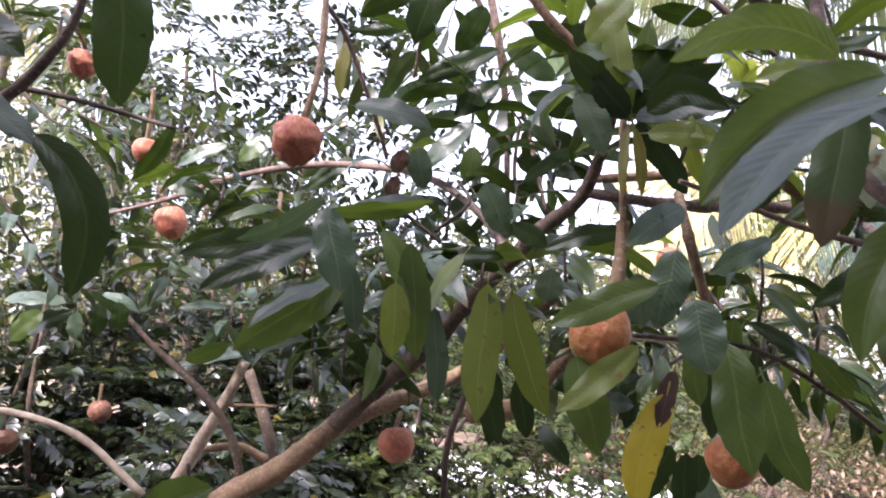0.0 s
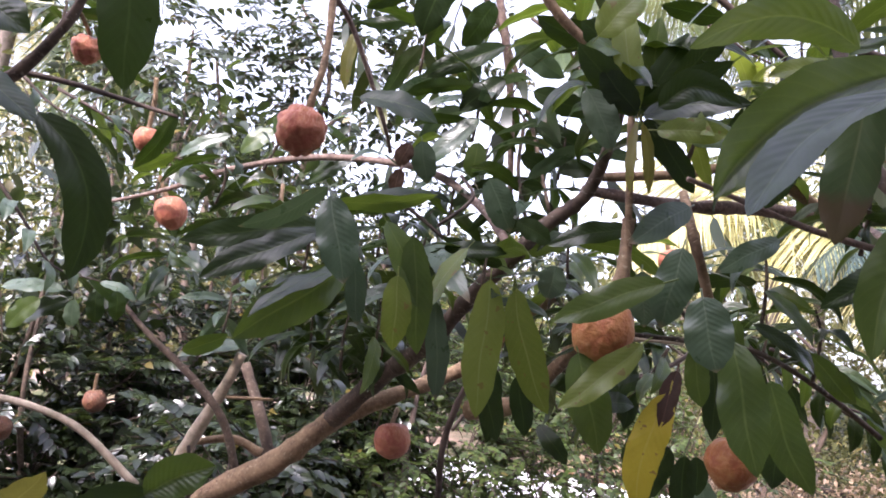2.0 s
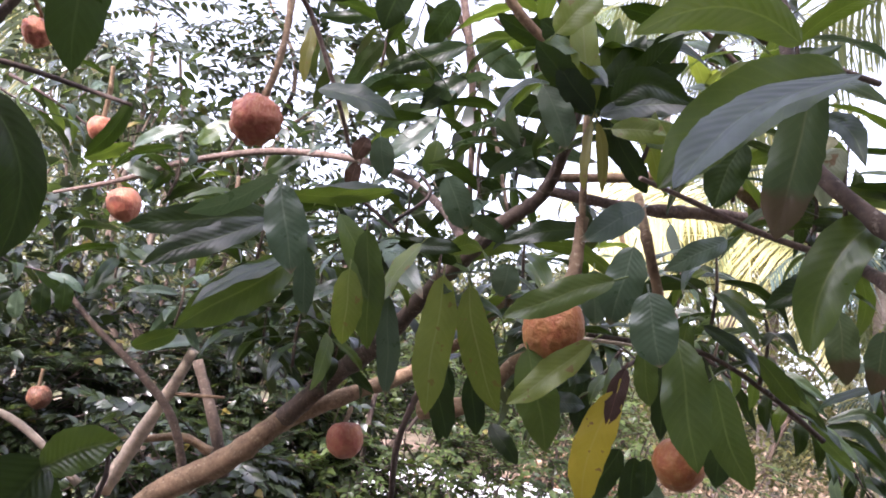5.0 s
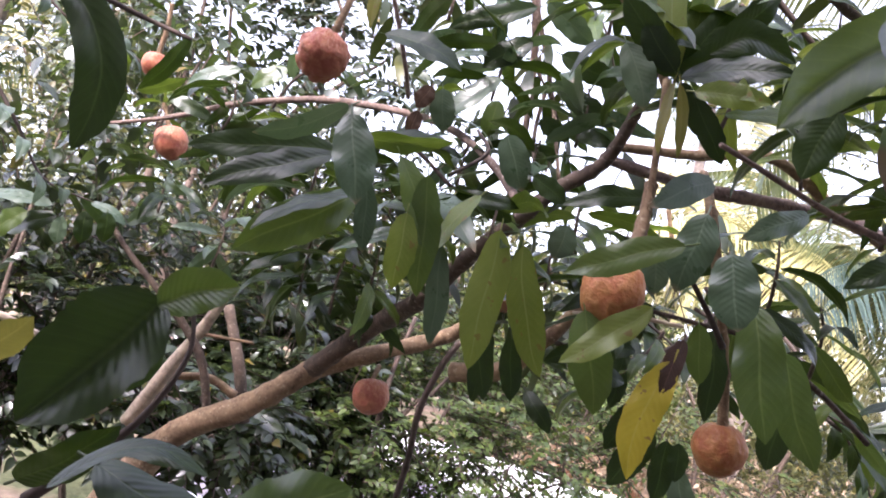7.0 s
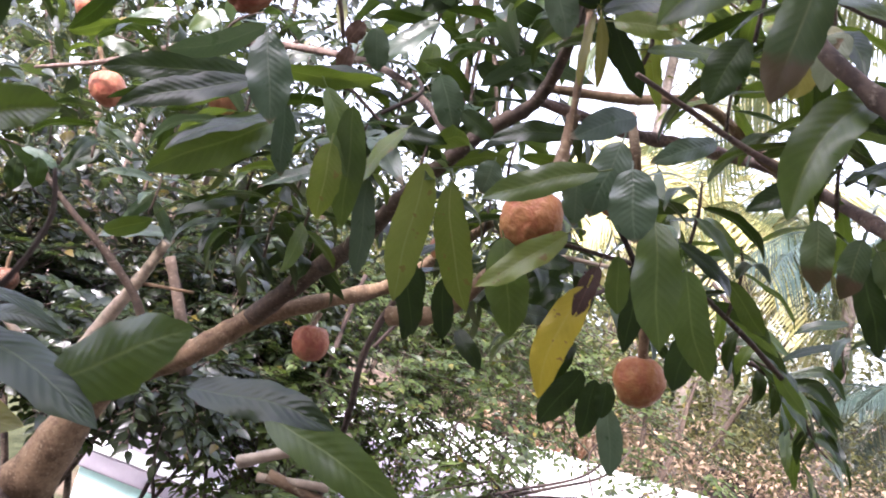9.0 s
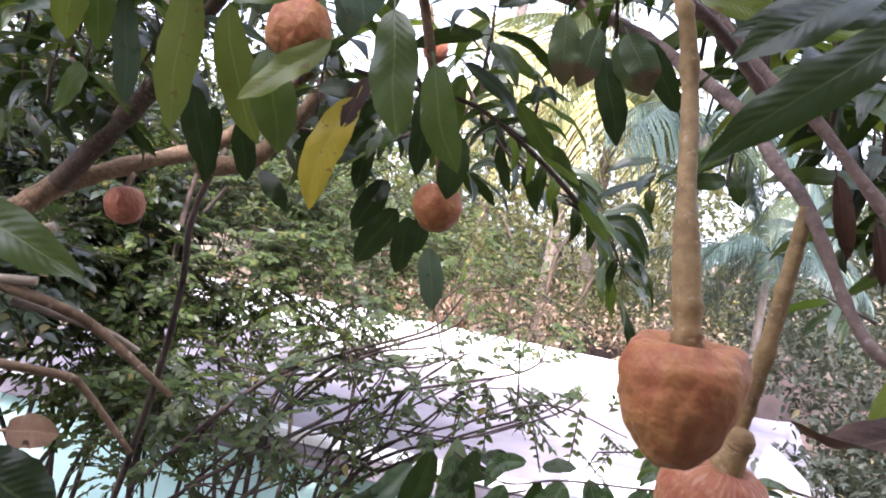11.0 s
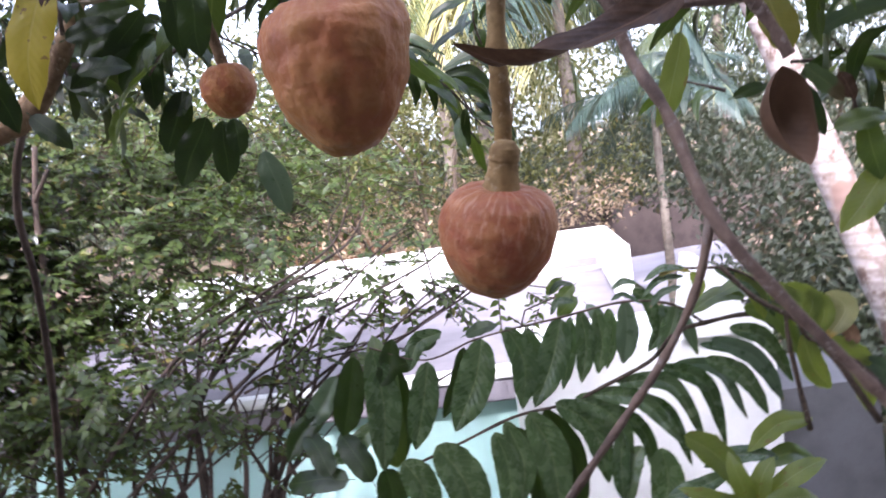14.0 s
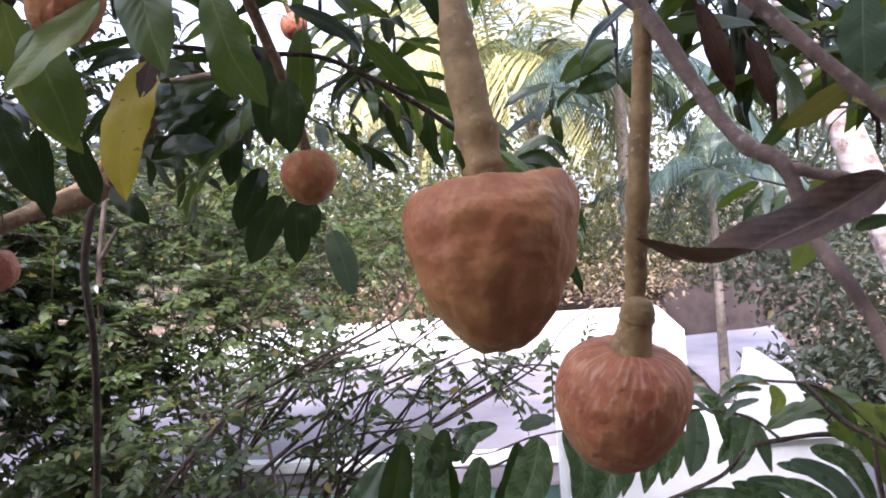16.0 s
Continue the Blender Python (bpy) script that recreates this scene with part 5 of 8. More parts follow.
tube("twig", [(0.082, 1.187, 2.336), (0.149, 1.202, 2.263), (0.241, 1.216, 2.192), (0.311, 1.235, 2.099)], [0.0103, 0.0093, 0.0088, 0.0088], BARK_TAN, TREE)
tube("twig", [(0.269, 1.093, 2.041), (0.274, 1.085, 1.926), (0.283, 1.09, 1.792), (0.27, 1.049, 1.742)], [0.0064, 0.0058, 0.0053, 0.0050], BARK_TAN, TREE)
tube("twig", [(0.438, 1.089, 2.336), (0.483, 1.099, 2.285), (0.568, 1.152, 2.277), (0.689, 1.203, 2.278), (0.87, 1.255, 2.284)], [0.0124, 0.0115, 0.0099, 0.0083, 0.0064], BARK, TREE)
tube("twig", [(0.463, 1.455, 2.551), (0.561, 1.468, 2.488), (0.702, 1.487, 2.392)], [0.0089, 0.0076, 0.0057], BARK_DARK, TREE)
tube("twig", [(-0.306, 1.385, 2.35), (-0.256, 1.447, 2.297), (-0.176, 1.528, 2.141), (-0.152, 1.591, 2.084)], [0.0060, 0.0055, 0.0051, 0.0046], BARK_MAUVE, TREE)
tube("twig", [(0.158, 1.713, 2.254), (0.16, 1.738, 2.126), (0.187, 1.664, 1.981)], [0.0050, 0.0050, 0.0047], BARK_DARK, TREE)
tube("twig", [(-0.146, 1.462, 1.957), (-0.083, 1.468, 1.929), (-0.004, 1.478, 1.88)], [0.0048, 0.0042, 0.0042], BARK_DARK, TREE)
tube("twig", [(-0.019, 1.425, 1.892), (0.045, 1.462, 1.969), (0.017, 1.55, 2.04)], [0.0040, 0.0042, 0.0038], BARK_DARK, TREE)
tube("twig", [(0.366, 1.309, 1.717), (0.489, 1.36, 1.724), (0.619, 1.362, 1.72), (0.785, 1.424, 1.665), (0.907, 1.439, 1.593)], [0.0041, 0.0048, 0.0048, 0.0056, 0.0061], BARK, TREE)
tube("twig", [(0.304, 1.526, 1.703), (0.42, 1.517, 1.727), (0.529, 1.51, 1.733)], [0.0054, 0.0054, 0.0048], BARK_PALE, TREE)
tube("twig", [(0.374, 1.111, 1.751), (0.438, 1.164, 1.708), (0.489, 1.217, 1.676)], [0.0039, 0.0046, 0.0057], BARK_DARK, TREE)
fruit((-0.296, 1.288, 2.009), 0.0469, 0.0480, (0.192, -0.087, 0.978), FRUIT_PINK, "knobbly", 2, "rosy knobbly custard apple on a long pale stalk", [(-0.285, 1.283, 2.065), (-0.275, 1.285, 2.131), (-0.279, 1.308, 2.224), (-0.295, 1.33, 2.371)], 0.0069, 0)
fruit((-1.121, 2.51, 2.293), 0.0455, 0.0476, (0.081, -0.195, 0.977), FRUIT_PINK, "round", 3, "small tan custard apple on a green stalk", [(-1.116, 2.498, 2.353), (-1.11, 2.485, 2.422), (-1.114, 2.467, 2.513)], 0.0083, 0)
fruit((-0.98, 2.509, 2.038), 0.0568, 0.0629, (-0.391, -0.175, 0.904), FRUIT_PINK, "round", 4, "tan pointed custard apple below a twig", [(-1.009, 2.496, 2.105), (-1.037, 2.485, 2.161)], 0.0071, 0)
fruit((-1.034, 1.841, 2.332), 0.0403, 0.0403, (0.046, -0.183, 0.982), FRUIT_PINK, "knobbly", 5, "wrinkled pink custard apple in the shade", [(-1.032, 1.833, 2.375), (-1.037, 1.776, 2.405), (-1.072, 1.768, 2.445)], 0.0054, 0)
fruit((-0.069, 2.11, 1.4), 0.0533, 0.0533, (-0.144, 0.226, 0.964), FRUIT_PINK, "round", 6, "pink custard apple with a dark scar below the branch", [(-0.076, 2.121, 1.447), (-0.069, 2.165, 1.486)], 0.0073, 0)
fruit((0.25, 1.069, 1.692), 0.0422, 0.0514, (0.193, -0.032, 0.981), FRUIT, "lobed", 7, "large two-lobed custard apple behind leaves", [(0.262, 1.067, 1.753), (0.277, 1.089, 1.8), (0.283, 1.105, 1.876)], 0.0101, 0)
fruit((0.572, 1.338, 1.512), 0.0475, 0.0495, (-0.12, -0.14, 0.983), FRUIT, "round", 8, "round rosy custard apple hanging on a straight stalk", [(0.566, 1.331, 1.561), (0.543, 1.311, 1.64), (0.507, 1.28, 1.724), (0.47, 1.25, 1.805), (0.435, 1.238, 1.898), (0.457, 1.372, 2.014)], 0.0098, 0)
fruit((0.688, 2.117, 2.03), 0.0393, 0.0411, (-0.327, -0.131, 0.936), FRUIT_PINK, "round", 9, "small pink custard apple half hidden by leaves", [(0.673, 2.111, 2.073), (0.644, 2.102, 2.15)], 0.0077, 0)
fruit((-0.396, 1.733, 1.912), 0.0379, 0.0365, (-0.364, -0.121, 0.923), FRUIT_TAN, "round", 10, "tan custard apple behind dark leaves", [(-0.411, 1.728, 1.95), (-0.426, 1.77, 2.016)], 0.0054, 0)
fruit((-1.343, 2.406, 1.24), 0.0421, 0.0421, (-0.138, -0.208, 0.968), FRUIT_SHADED, "round", 11, "small red brown custard apple in the shade", [(-1.349, 2.397, 1.282), (-1.35, 2.385, 1.347)], 0.0055, 0)
fruit((-1.319, 3.003, 1.311), 0.0461, 0.0485, (-0.115, -0.191, 0.975), FRUIT_SHADED, "round", 12, "brown custard apple among dark leaves, skin darkened for shade", [(-1.325, 2.993, 1.362), (-1.321, 2.982, 1.42)], 0.0069, 0)
fruit((0.216, 2.03, 1.747), 0.0366, 0.0350, (0.025, -0.152, 0.988), FRUIT_TAN, "round", 13, "pale custard apple behind hanging leaves", [(0.217, 2.024, 1.786), (0.237, 2.016, 1.834)], 0.0064, 0)
leaf(TREE, (-0.607, 1.122, 2.277), (-0.58, 1.176, 1.996), 0.116, -22, "dark", bend=0.03, fold=0.12)
leaf(TREE, (-0.556, 0.701, 1.926), (-0.458, 0.71, 1.883), 0.067, 65, "dark", bend=0.05)
leaf(TREE, (-0.176, 0.997, 1.835), (-0.284, 0.97, 1.757), 0.041, -136, "grey", bend=0.09)
leaf(TREE, (-0.166, 0.97, 1.817), (-0.127, 0.953, 1.696), 0.066, -4, "grey", bend=0.04, fold=0.3)
leaf(TREE, (-0.227, 1.332, 1.888), (-0.026, 1.384, 1.947), 0.052, 143, "mid", bend=0.05)
leaf(TREE, (-0.188, 1.35, 1.905), (-0.026, 1.404, 1.946), 0.043, 54, "dark")
leaf(TREE, (-0.196, 1.135, 1.805), (-0.404, 1.094, 1.745), 0.060, -81, "dark", bend=0.08)
leaf(TREE, (-0.197, 1.107, 1.79), (-0.352, 1.054, 1.687), 0.058, -66, "dark", bend=0.05)
leaf(TREE, (-0.147, 1.097, 1.737), (-0.278, 1.02, 1.606), 0.077, -81, "mid", bend=0.07, fold=0.35)
leaf(TREE, (-0.137, 1.077, 1.74), (-0.26, 1.014, 1.638), 0.047, -29, "dark", bend=0.08)
leaf(TREE, (-0.127, 1.015, 1.744), (-0.109, 1.033, 1.649), 0.036, -4, "grey")
leaf(TREE, (-0.103, 1.18, 1.836), (-0.015, 1.209, 1.69), 0.064, 78, "mid", fold=0.3)
leaf(TREE, (-0.069, 1.167, 1.747), (-0.062, 1.191, 1.626), 0.058, -2, "light")
leaf(TREE, (-0.001, 1.224, 1.719), (0.021, 1.256, 1.555), 0.047, 1, "grey", bend=0.04)
leaf(TREE, (0.04, 1.206, 1.815), (-0.019, 1.229, 1.693), 0.051, -62, "light")
leaf(TREE, (-0.053, 1.174, 1.817), (-0.021, 1.212, 1.625), 0.062, -0, "mid", bend=0.03)
leaf(TREE, (0.084, 1.196, 1.766), (0.091, 1.24, 1.534), 0.074, 4, "light", bend=0.04, fold=0.15)
leaf(TREE, (0.14, 1.297, 1.77), (0.229, 1.339, 1.554), 0.075, 6, "light", bend=0.05, side=0.06, fold=0.25)
leaf(TREE, (0.139, 1.508, 1.627), (0.144, 1.537, 1.474), 0.052, 5, "dark")
leaf(TREE, (0.192, 1.53, 1.622), (0.223, 1.554, 1.496), 0.055, 7, "dark")
leaf(TREE, (0.114, 1.339, 1.815), (-0.005, 1.331, 1.853), 0.041, -124, "dark")
leaf(TREE, (-0.002, 1.286, 1.823), (0.117, 1.285, 1.83), 0.039, 74, "dark")
leaf(TREE, (0.304, 0.964, 1.76), (0.163, 1.007, 1.69), 0.052, -83, "mid", bend=0.08)
leaf(TREE, (0.293, 1.011, 1.677), (0.188, 1.03, 1.573), 0.050, -72, "light", bend=0.07, side=-0.05)
leaf(TREE, (0.331, 0.984, 1.816), (0.309, 0.986, 1.7), 0.066, 16, "grey", fold=0.15)
leaf(TREE, (0.289, 0.789, 1.719), (0.304, 0.774, 1.637), 0.060, 21, "grey", fold=0.12, shape=0.8)
leaf(TREE, (0.44, 0.931, 1.833), (0.349, 0.911, 1.772), 0.037, -81, "grey")
leaf(TREE, (0.534, 1.202, 1.752), (0.649, 1.216, 1.682), 0.039, 74, "dark", bend=0.14)
leaf(TREE, (0.661, 1.259, 1.723), (0.757, 1.275, 1.646), 0.044, 127, "mid", bend=0.1)
leaf(TREE, (0.344, 1.031, 1.616), (0.307, 1.016, 1.447), 0.060, 12, "yellow", bend=0.05, side=0.08, label='yellow old leaf with brown spots')
leaf(TREE, (0.357, 1.045, 1.649), (0.329, 1.019, 1.564), 0.032, 16, "rust", bend=0.05)
leaf(TREE, (0.312, 1.107, 1.798), (0.326, 1.119, 1.712), 0.051, 17, "grey")
leaf(TREE, (0.423, 1.167, 1.695), (0.447, 1.179, 1.603), 0.046, 20, "mid")
leaf(TREE, (0.338, 0.82, 1.678), (0.361, 0.789, 1.534), 0.062, 24, "mid", bend=0.05, fold=0.2)
leaf(TREE, (0.404, 0.862, 1.642), (0.453, 0.847, 1.519), 0.052, 19, "mid", bend=0.05, side=0.05)
leaf(TREE, (0.5, 1.026, 1.595), (0.5, 1.039, 1.503), 0.050, 18, "dark")
leaf(TREE, (0.462, 0.84, 2.043), (0.372, 0.844, 2.017), 0.039, -77, "light")
leaf(TREE, (0.46, 0.764, 1.906), (0.443, 0.777, 1.841), 0.038, 21, "olive")
leaf(TREE, (0.565, 0.886, 1.808), (0.48, 0.898, 1.742), 0.041, -74, "dark", bend=0.08)
leaf(TREE, (0.27, 1.064, 2.035), (0.16, 1.026, 2.123), 0.058, -142, "dark", bend=0.06)
leaf(TREE, (0.271, 1.083, 2.043), (0.231, 1.101, 2.262), 0.056, 1, "light", bend=0.05)
leaf(TREE, (0.279, 1.063, 2.037), (0.408, 0.963, 2.034), 0.057, 79, "dark", bend=0.08)
leaf(TREE, (0.276, 1.071, 2.049), (0.383, 0.98, 2.104), 0.051, 126, "dark", bend=0.06)
leaf(TREE, (0.285, 1.09, 2.057), (0.342, 1.066, 2.187), 0.051, -4, "dark")
leaf(TREE, (0.264, 1.044, 2.032), (0.199, 1.032, 2.093), 0.053, -129, "dark")
leaf(TREE, (0.185, 1.057, 2.064), (0.233, 1.056, 1.966), 0.057, 101, "grey", side=-0.06)
leaf(TREE, (0.266, 1.046, 2.019), (0.272, 1.067, 1.91), 0.026, 58, "olive")
leaf(TREE, (0.27, 1.028, 2.009), (0.294, 1.048, 1.905), 0.026, -16, "olive")
leaf(TREE, (0.308, 1.068, 2.016), (0.376, 1.085, 1.928), 0.045, 134, "dark")
leaf(TREE, (0.284, 1.001, 1.99), (0.377, 0.953, 1.979), 0.044, 96, "light", bend=0.05)
leaf(TREE, (0.292, 1.093, 2.044), (0.348, 1.107, 1.97), 0.041, 137, "dark")
leaf(TREE, (0.4, 1.167, 1.929), (0.28, 1.082, 1.833), 0.058, -64, "grey")
leaf(TREE, (0.323, 1.224, 1.894), (0.179, 1.232, 1.843), 0.048, -75, "dark", bend=0.08)
leaf(TREE, (0.296, 1.14, 2.062), (0.307, 1.107, 2.234), 0.052, -9, "mid")
leaf(TREE, (0.258, 1.121, 2.161), (0.175, 1.111, 2.207), 0.057, -125, "dark")
leaf(TREE, (0.27, 1.259, 2.239), (0.112, 1.249, 2.282), 0.064, -140, "dark", bend=0.08)
leaf(TREE, (0.311, 1.035, 2.081), (0.386, 1.016, 2.182), 0.053, 131, "dark")
leaf(TREE, (0.411, 1.105, 2.247), (0.304, 1.104, 2.252), 0.045, -141, "dark")
leaf(TREE, (0.18, 0.977, 2.111), (0.238, 0.963, 2.184), 0.064, 86, "light")
leaf(TREE, (-0.081, 1.461, 2.494), (-0.115, 1.493, 2.329), 0.092, -8, "dark")
leaf(TREE, (-0.116, 1.467, 2.464), (-0.243, 1.483, 2.375), 0.056, -127, "dark")
leaf(TREE, (-0.219, 1.426, 2.142), (-0.049, 1.433, 2.111), 0.080, 61, "dark", bend=0.12)
leaf(TREE, (0.085, 1.679, 2.429), (-0.115, 1.698, 2.321), 0.066, -96, "dark", bend=0.08)
leaf(TREE, (0.095, 1.694, 2.348), (-0.008, 1.712, 2.254), 0.075, -94, "dark")
leaf(TREE, (0.044, 1.714, 2.242), (-0.075, 1.739, 2.108), 0.073, -76, "grey")
leaf(TREE, (0.04, 1.567, 2.478), (-0.024, 1.588, 2.367), 0.079, -136, "dark")
leaf(TREE, (0.098, 1.583, 2.399), (0.23, 1.597, 2.328), 0.074, 145, "grey")
leaf(TREE, (0.155, 1.558, 2.266), (0.299, 1.566, 2.232), 0.066, 109, "dark")
leaf(TREE, (0.172, 1.573, 2.19), (0.31, 1.583, 2.143), 0.065, 99, "dark")
leaf(TREE, (0.157, 1.682, 2.153), (0.238, 1.688, 2.123), 0.056, 103, "dark")
leaf(TREE, (0.075, 1.453, 2.014), (0.134, 1.473, 1.912), 0.074, 121, "grey", shape=0.8)
leaf(TREE, (0.143, 1.743, 2.096), (0.23, 1.745, 2.093), 0.049, 101, "dark")
leaf(TREE, (0.048, 1.63, 2.151), (0.039, 1.647, 2.063), 0.060, 0, "mid")
leaf(TREE, (-0.079, 1.489, 2.087), (-0.055, 1.506, 1.999), 0.062, 2, "grey")
leaf(TREE, (0.23, 1.544, 2.08), (0.331, 1.542, 2.093), 0.058, 69, "dark")
leaf(TREE, (-0.095, 1.366, 2.038), (-0.114, 1.374, 1.991), 0.041, -7, "dry")
leaf(TREE, (-0.109, 1.375, 1.986), (-0.114, 1.385, 1.935), 0.036, -5, "dry")
leaf(TREE, (-0.264, 1.493, 2.319), (-0.266, 1.519, 2.186), 0.039, 22, "olive")
leaf(TREE, (0.124, 1.274, 1.891), (0.191, 1.28, 1.858), 0.048, 87, "dark")
leaf(TREE, (0.198, 1.239, 1.811), (0.191, 1.25, 1.751), 0.056, 5, "grey")
leaf(TREE, (0.31, 1.318, 1.669), (0.391, 1.316, 1.684), 0.048, 60, "dark", bend=0.1)
leaf(TREE, (0.329, 1.428, 1.629), (0.416, 1.424, 1.651), 0.051, 71, "dark", bend=0.12)
leaf(TREE, (0.336, 1.487, 1.583), (0.428, 1.487, 1.589), 0.059, 57, "dark", bend=0.12)
leaf(TREE, (-0.6, 2.136, 2.14), (-0.709, 2.156, 2.031), 0.061, -152, "dark", bend=0.09)
leaf(TREE, (-0.576, 2.16, 2.281), (-0.673, 2.175, 2.198), 0.077, -82, "mid", bend=0.09)
leaf(TREE, (-0.731, 2.214, 2.26), (-0.885, 2.23, 2.168), 0.055, -79, "grey", bend=0.09)
leaf(TREE, (-0.468, 2.286, 2.162), (-0.313, 2.265, 2.274), 0.073, 83, "dark", bend=0.09)
leaf(TREE, (-0.865, 2.107, 2.28), (-0.982, 2.142, 2.091), 0.064, -159, "dark", bend=0.09)
leaf(TREE, (-1.004, 2.191, 2.102), (-0.869, 2.179, 2.173), 0.056, 145, "mid", bend=0.09)
leaf(TREE, (-1.153, 2.322, 1.68), (-1.151, 2.34, 1.59), 0.062, 2, "grey", bend=0.09)
leaf(TREE, (-1.108, 2.366, 1.719), (-1.103, 2.386, 1.614), 0.068, -16, "dark", bend=0.09)
leaf(TREE, (-0.977, 2.214, 1.719), (-0.97, 2.232, 1.628), 0.060, -35, "dark", bend=0.09)
leaf(TREE, (-1.235, 2.273, 1.665), (-1.33, 2.292, 1.564), 0.081, -93, "mid", bend=0.09)
leaf(TREE, (-1.193, 2.318, 1.703), (-1.394, 2.319, 1.686), 0.078, -45, "grey", bend=0.09)
leaf(TREE, (-1.197, 2.373, 1.68), (-1.336, 2.389, 1.588), 0.082, -76, "dark", bend=0.09)
leaf(TREE, (-0.913, 2.218, 1.702), (-0.8, 2.203, 1.785), 0.064, 81, "dark", bend=0.09)
leaf(TREE, (-0.771, 2.297, 1.565), (-0.636, 2.284, 1.636), 0.072, 124, "mid", bend=0.09)
leaf(TREE, (-0.59, 2.341, 1.608), (-0.803, 2.351, 1.544), 0.077, -47, "grey", bend=0.09)
leaf(TREE, (-0.8, 2.295, 2.101), (-0.955, 2.287, 2.136), 0.060, -79, "dark", bend=0.09)
leaf(TREE, (-0.697, 2.148, 2.076), (-0.544, 2.14, 2.121), 0.053, 78, "dark", bend=0.09)
leaf(TREE, (-0.288, 0.537, 1.454), (-0.254, 0.53, 1.492), 0.032, 143, "olive")
leaf(TREE, (-0.162, 0.455, 1.434), (-0.057, 0.414, 1.404), 0.038, 30, "dark", bend=0.05, fold=0.12)
leaf(TREE, (-0.092, 0.434, 1.414), (-0.03, 0.425, 1.459), 0.044, 76, "mid", bend=0.06, fold=0.12)
leaf(TREE, (-0.045, 0.522, 1.417), (0.05, 0.497, 1.417), 0.034, 49, "dark", bend=0.09)
leaf(TREE, (-0.172, 0.506, 1.432), (-0.111, 0.493, 1.433), 0.015, 52, "dark", bend=0.16)
leaf(TREE, (-0.229, 0.525, 1.396), (-0.168, 0.494, 1.448), 0.032, 142, "dark")
leaf(TREE, (-0.201, 0.508, 1.364), (-0.122, 0.502, 1.377), 0.038, 54, "olive")
tube("twig", [(-0.224, 0.536, 1.384), (-0.183, 0.518, 1.427), (-0.162, 0.513, 1.456), (-0.147, 0.506, 1.495), (-0.152, 0.502, 1.526)], [0.0043, 0.0032, 0.0021, 0.0016, 0.0012], BARK_DARK, TREE)
tube("dry_stick", [(0.189, 0.74, 1.244), (0.119, 0.76, 1.289), (0.084, 0.75, 1.308), (0.003, 0.752, 1.327)], [0.0032, 0.0047, 0.0051, 0.0059], BARK_TAN, TREE, "cut dry tan stick")
tube("dry_stick", [(0.15, 0.793, 1.271), (0.115, 0.782, 1.288), (0.039, 0.763, 1.308)], [0.0028, 0.0035, 0.0051], BARK_PALE, TREE, "cut dry pale stick")
tube("dry_stick", [(0.068, 0.732, 1.38), (0.026, 0.745, 1.358), (-0.027, 0.761, 1.33)], [0.0044, 0.0054, 0.0059], BARK_PALE, TREE, "cut dry pale stick")
tube("dry_stick", [(0.06, 0.746, 1.329), (-0.006, 0.755, 1.322)], [0.0040, 0.0044], BARK_PALE, TREE, "cut dry pale stick")
tube("dry_stick", [(0.167, 0.706, 1.199), (0.121, 0.708, 1.248), (0.103, 0.703, 1.259), (0.03, 0.704, 1.264)], [0.0025, 0.0032, 0.0038, 0.0042], BARK_TAN, TREE, "cut dry tan stick")
leaf(TREE, (0.091, 0.602, 1.24), (0.127, 0.592, 1.244), 0.028, 70, "tan", bend=0.1, shape=0.7)
leaf(TREE, (-0.009, 0.682, 1.392), (0.12, 0.613, 1.354), 0.045, 72, "mid", bend=0.06)
leaf(TREE, (0.079, 0.564, 1.235), (0.14, 0.547, 1.199), 0.052, 51, "dark", bend=0.05)
fruit((0.5, 0.427, 1.357), 0.0405, 0.0425, (0, 0.091, 0.996), FRUIT, "heart", 21, "big heart-shaped rosy brown custard apple hanging in front", [(0.5, 0.431, 1.401), (0.497, 0.442, 1.449), (0.501, 0.46, 1.489), (0.516, 0.501, 1.572), (0.504, 0.51, 1.635), (0.493, 0.527, 1.665), (0.478, 0.539, 1.685)], 0.0072, 0, 1.22)
fruit((0.654, 0.571, 1.242), 0.0478, 0.0468, (0.063, -0.316, 0.947), FRUIT_STREAKED, "bell", 22, "smooth brown custard apple with a ringed stalk", [(0.657, 0.556, 1.287), (0.665, 0.558, 1.325), (0.658, 0.537, 1.392), (0.666, 0.537, 1.457), (0.669, 0.535, 1.497), (0.67, 0.533, 1.517)], 0.0072, 0.03, 1.4)
tube("branch", [(0.269, 1.432, 2.012), (0.507, 1.519, 2.033), (0.665, 1.558, 2.058), (0.878, 1.576, 2.069), (0.838, 1.258, 1.918), (0.789, 0.962, 1.769), (0.729, 0.721, 1.642), (0.683, 0.589, 1.557), (0.67, 0.533, 1.517), (0.682, 0.49, 1.443), (0.678, 0.457, 1.412), (0.684, 0.436, 1.396), (0.688, 0.423, 1.356), (0.677, 0.383, 1.315), (0.670, 0.350, 1.257), (0.695, 0.330, 1.207), (0.725, 0.308, 1.159), (0.745, 0.292, 1.123)], [0.0104, 0.0136, 0.0134, 0.0143, 0.0129, 0.0105, 0.0085, 0.0066, 0.0060, 0.0046, 0.0047, 0.0045, 0.0038, 0.0035, 0.0037, 0.0032, 0.0033, 0.0034], BARK_MAUVE, TREE, "mauve brown branch with small knots", sides=12, rough=0.1, knots=0.12)
tube("branch", [(0.670, 0.350, 1.257), (0.665, 0.361, 1.218), (0.654, 0.381, 1.177), (0.632, 0.410, 1.128), (0.597, 0.456, 1.052)], [0.0030, 0.0022, 0.0023, 0.0025, 0.0028], BARK_MAUVE, TREE, rough=0.12, knots=0.1)
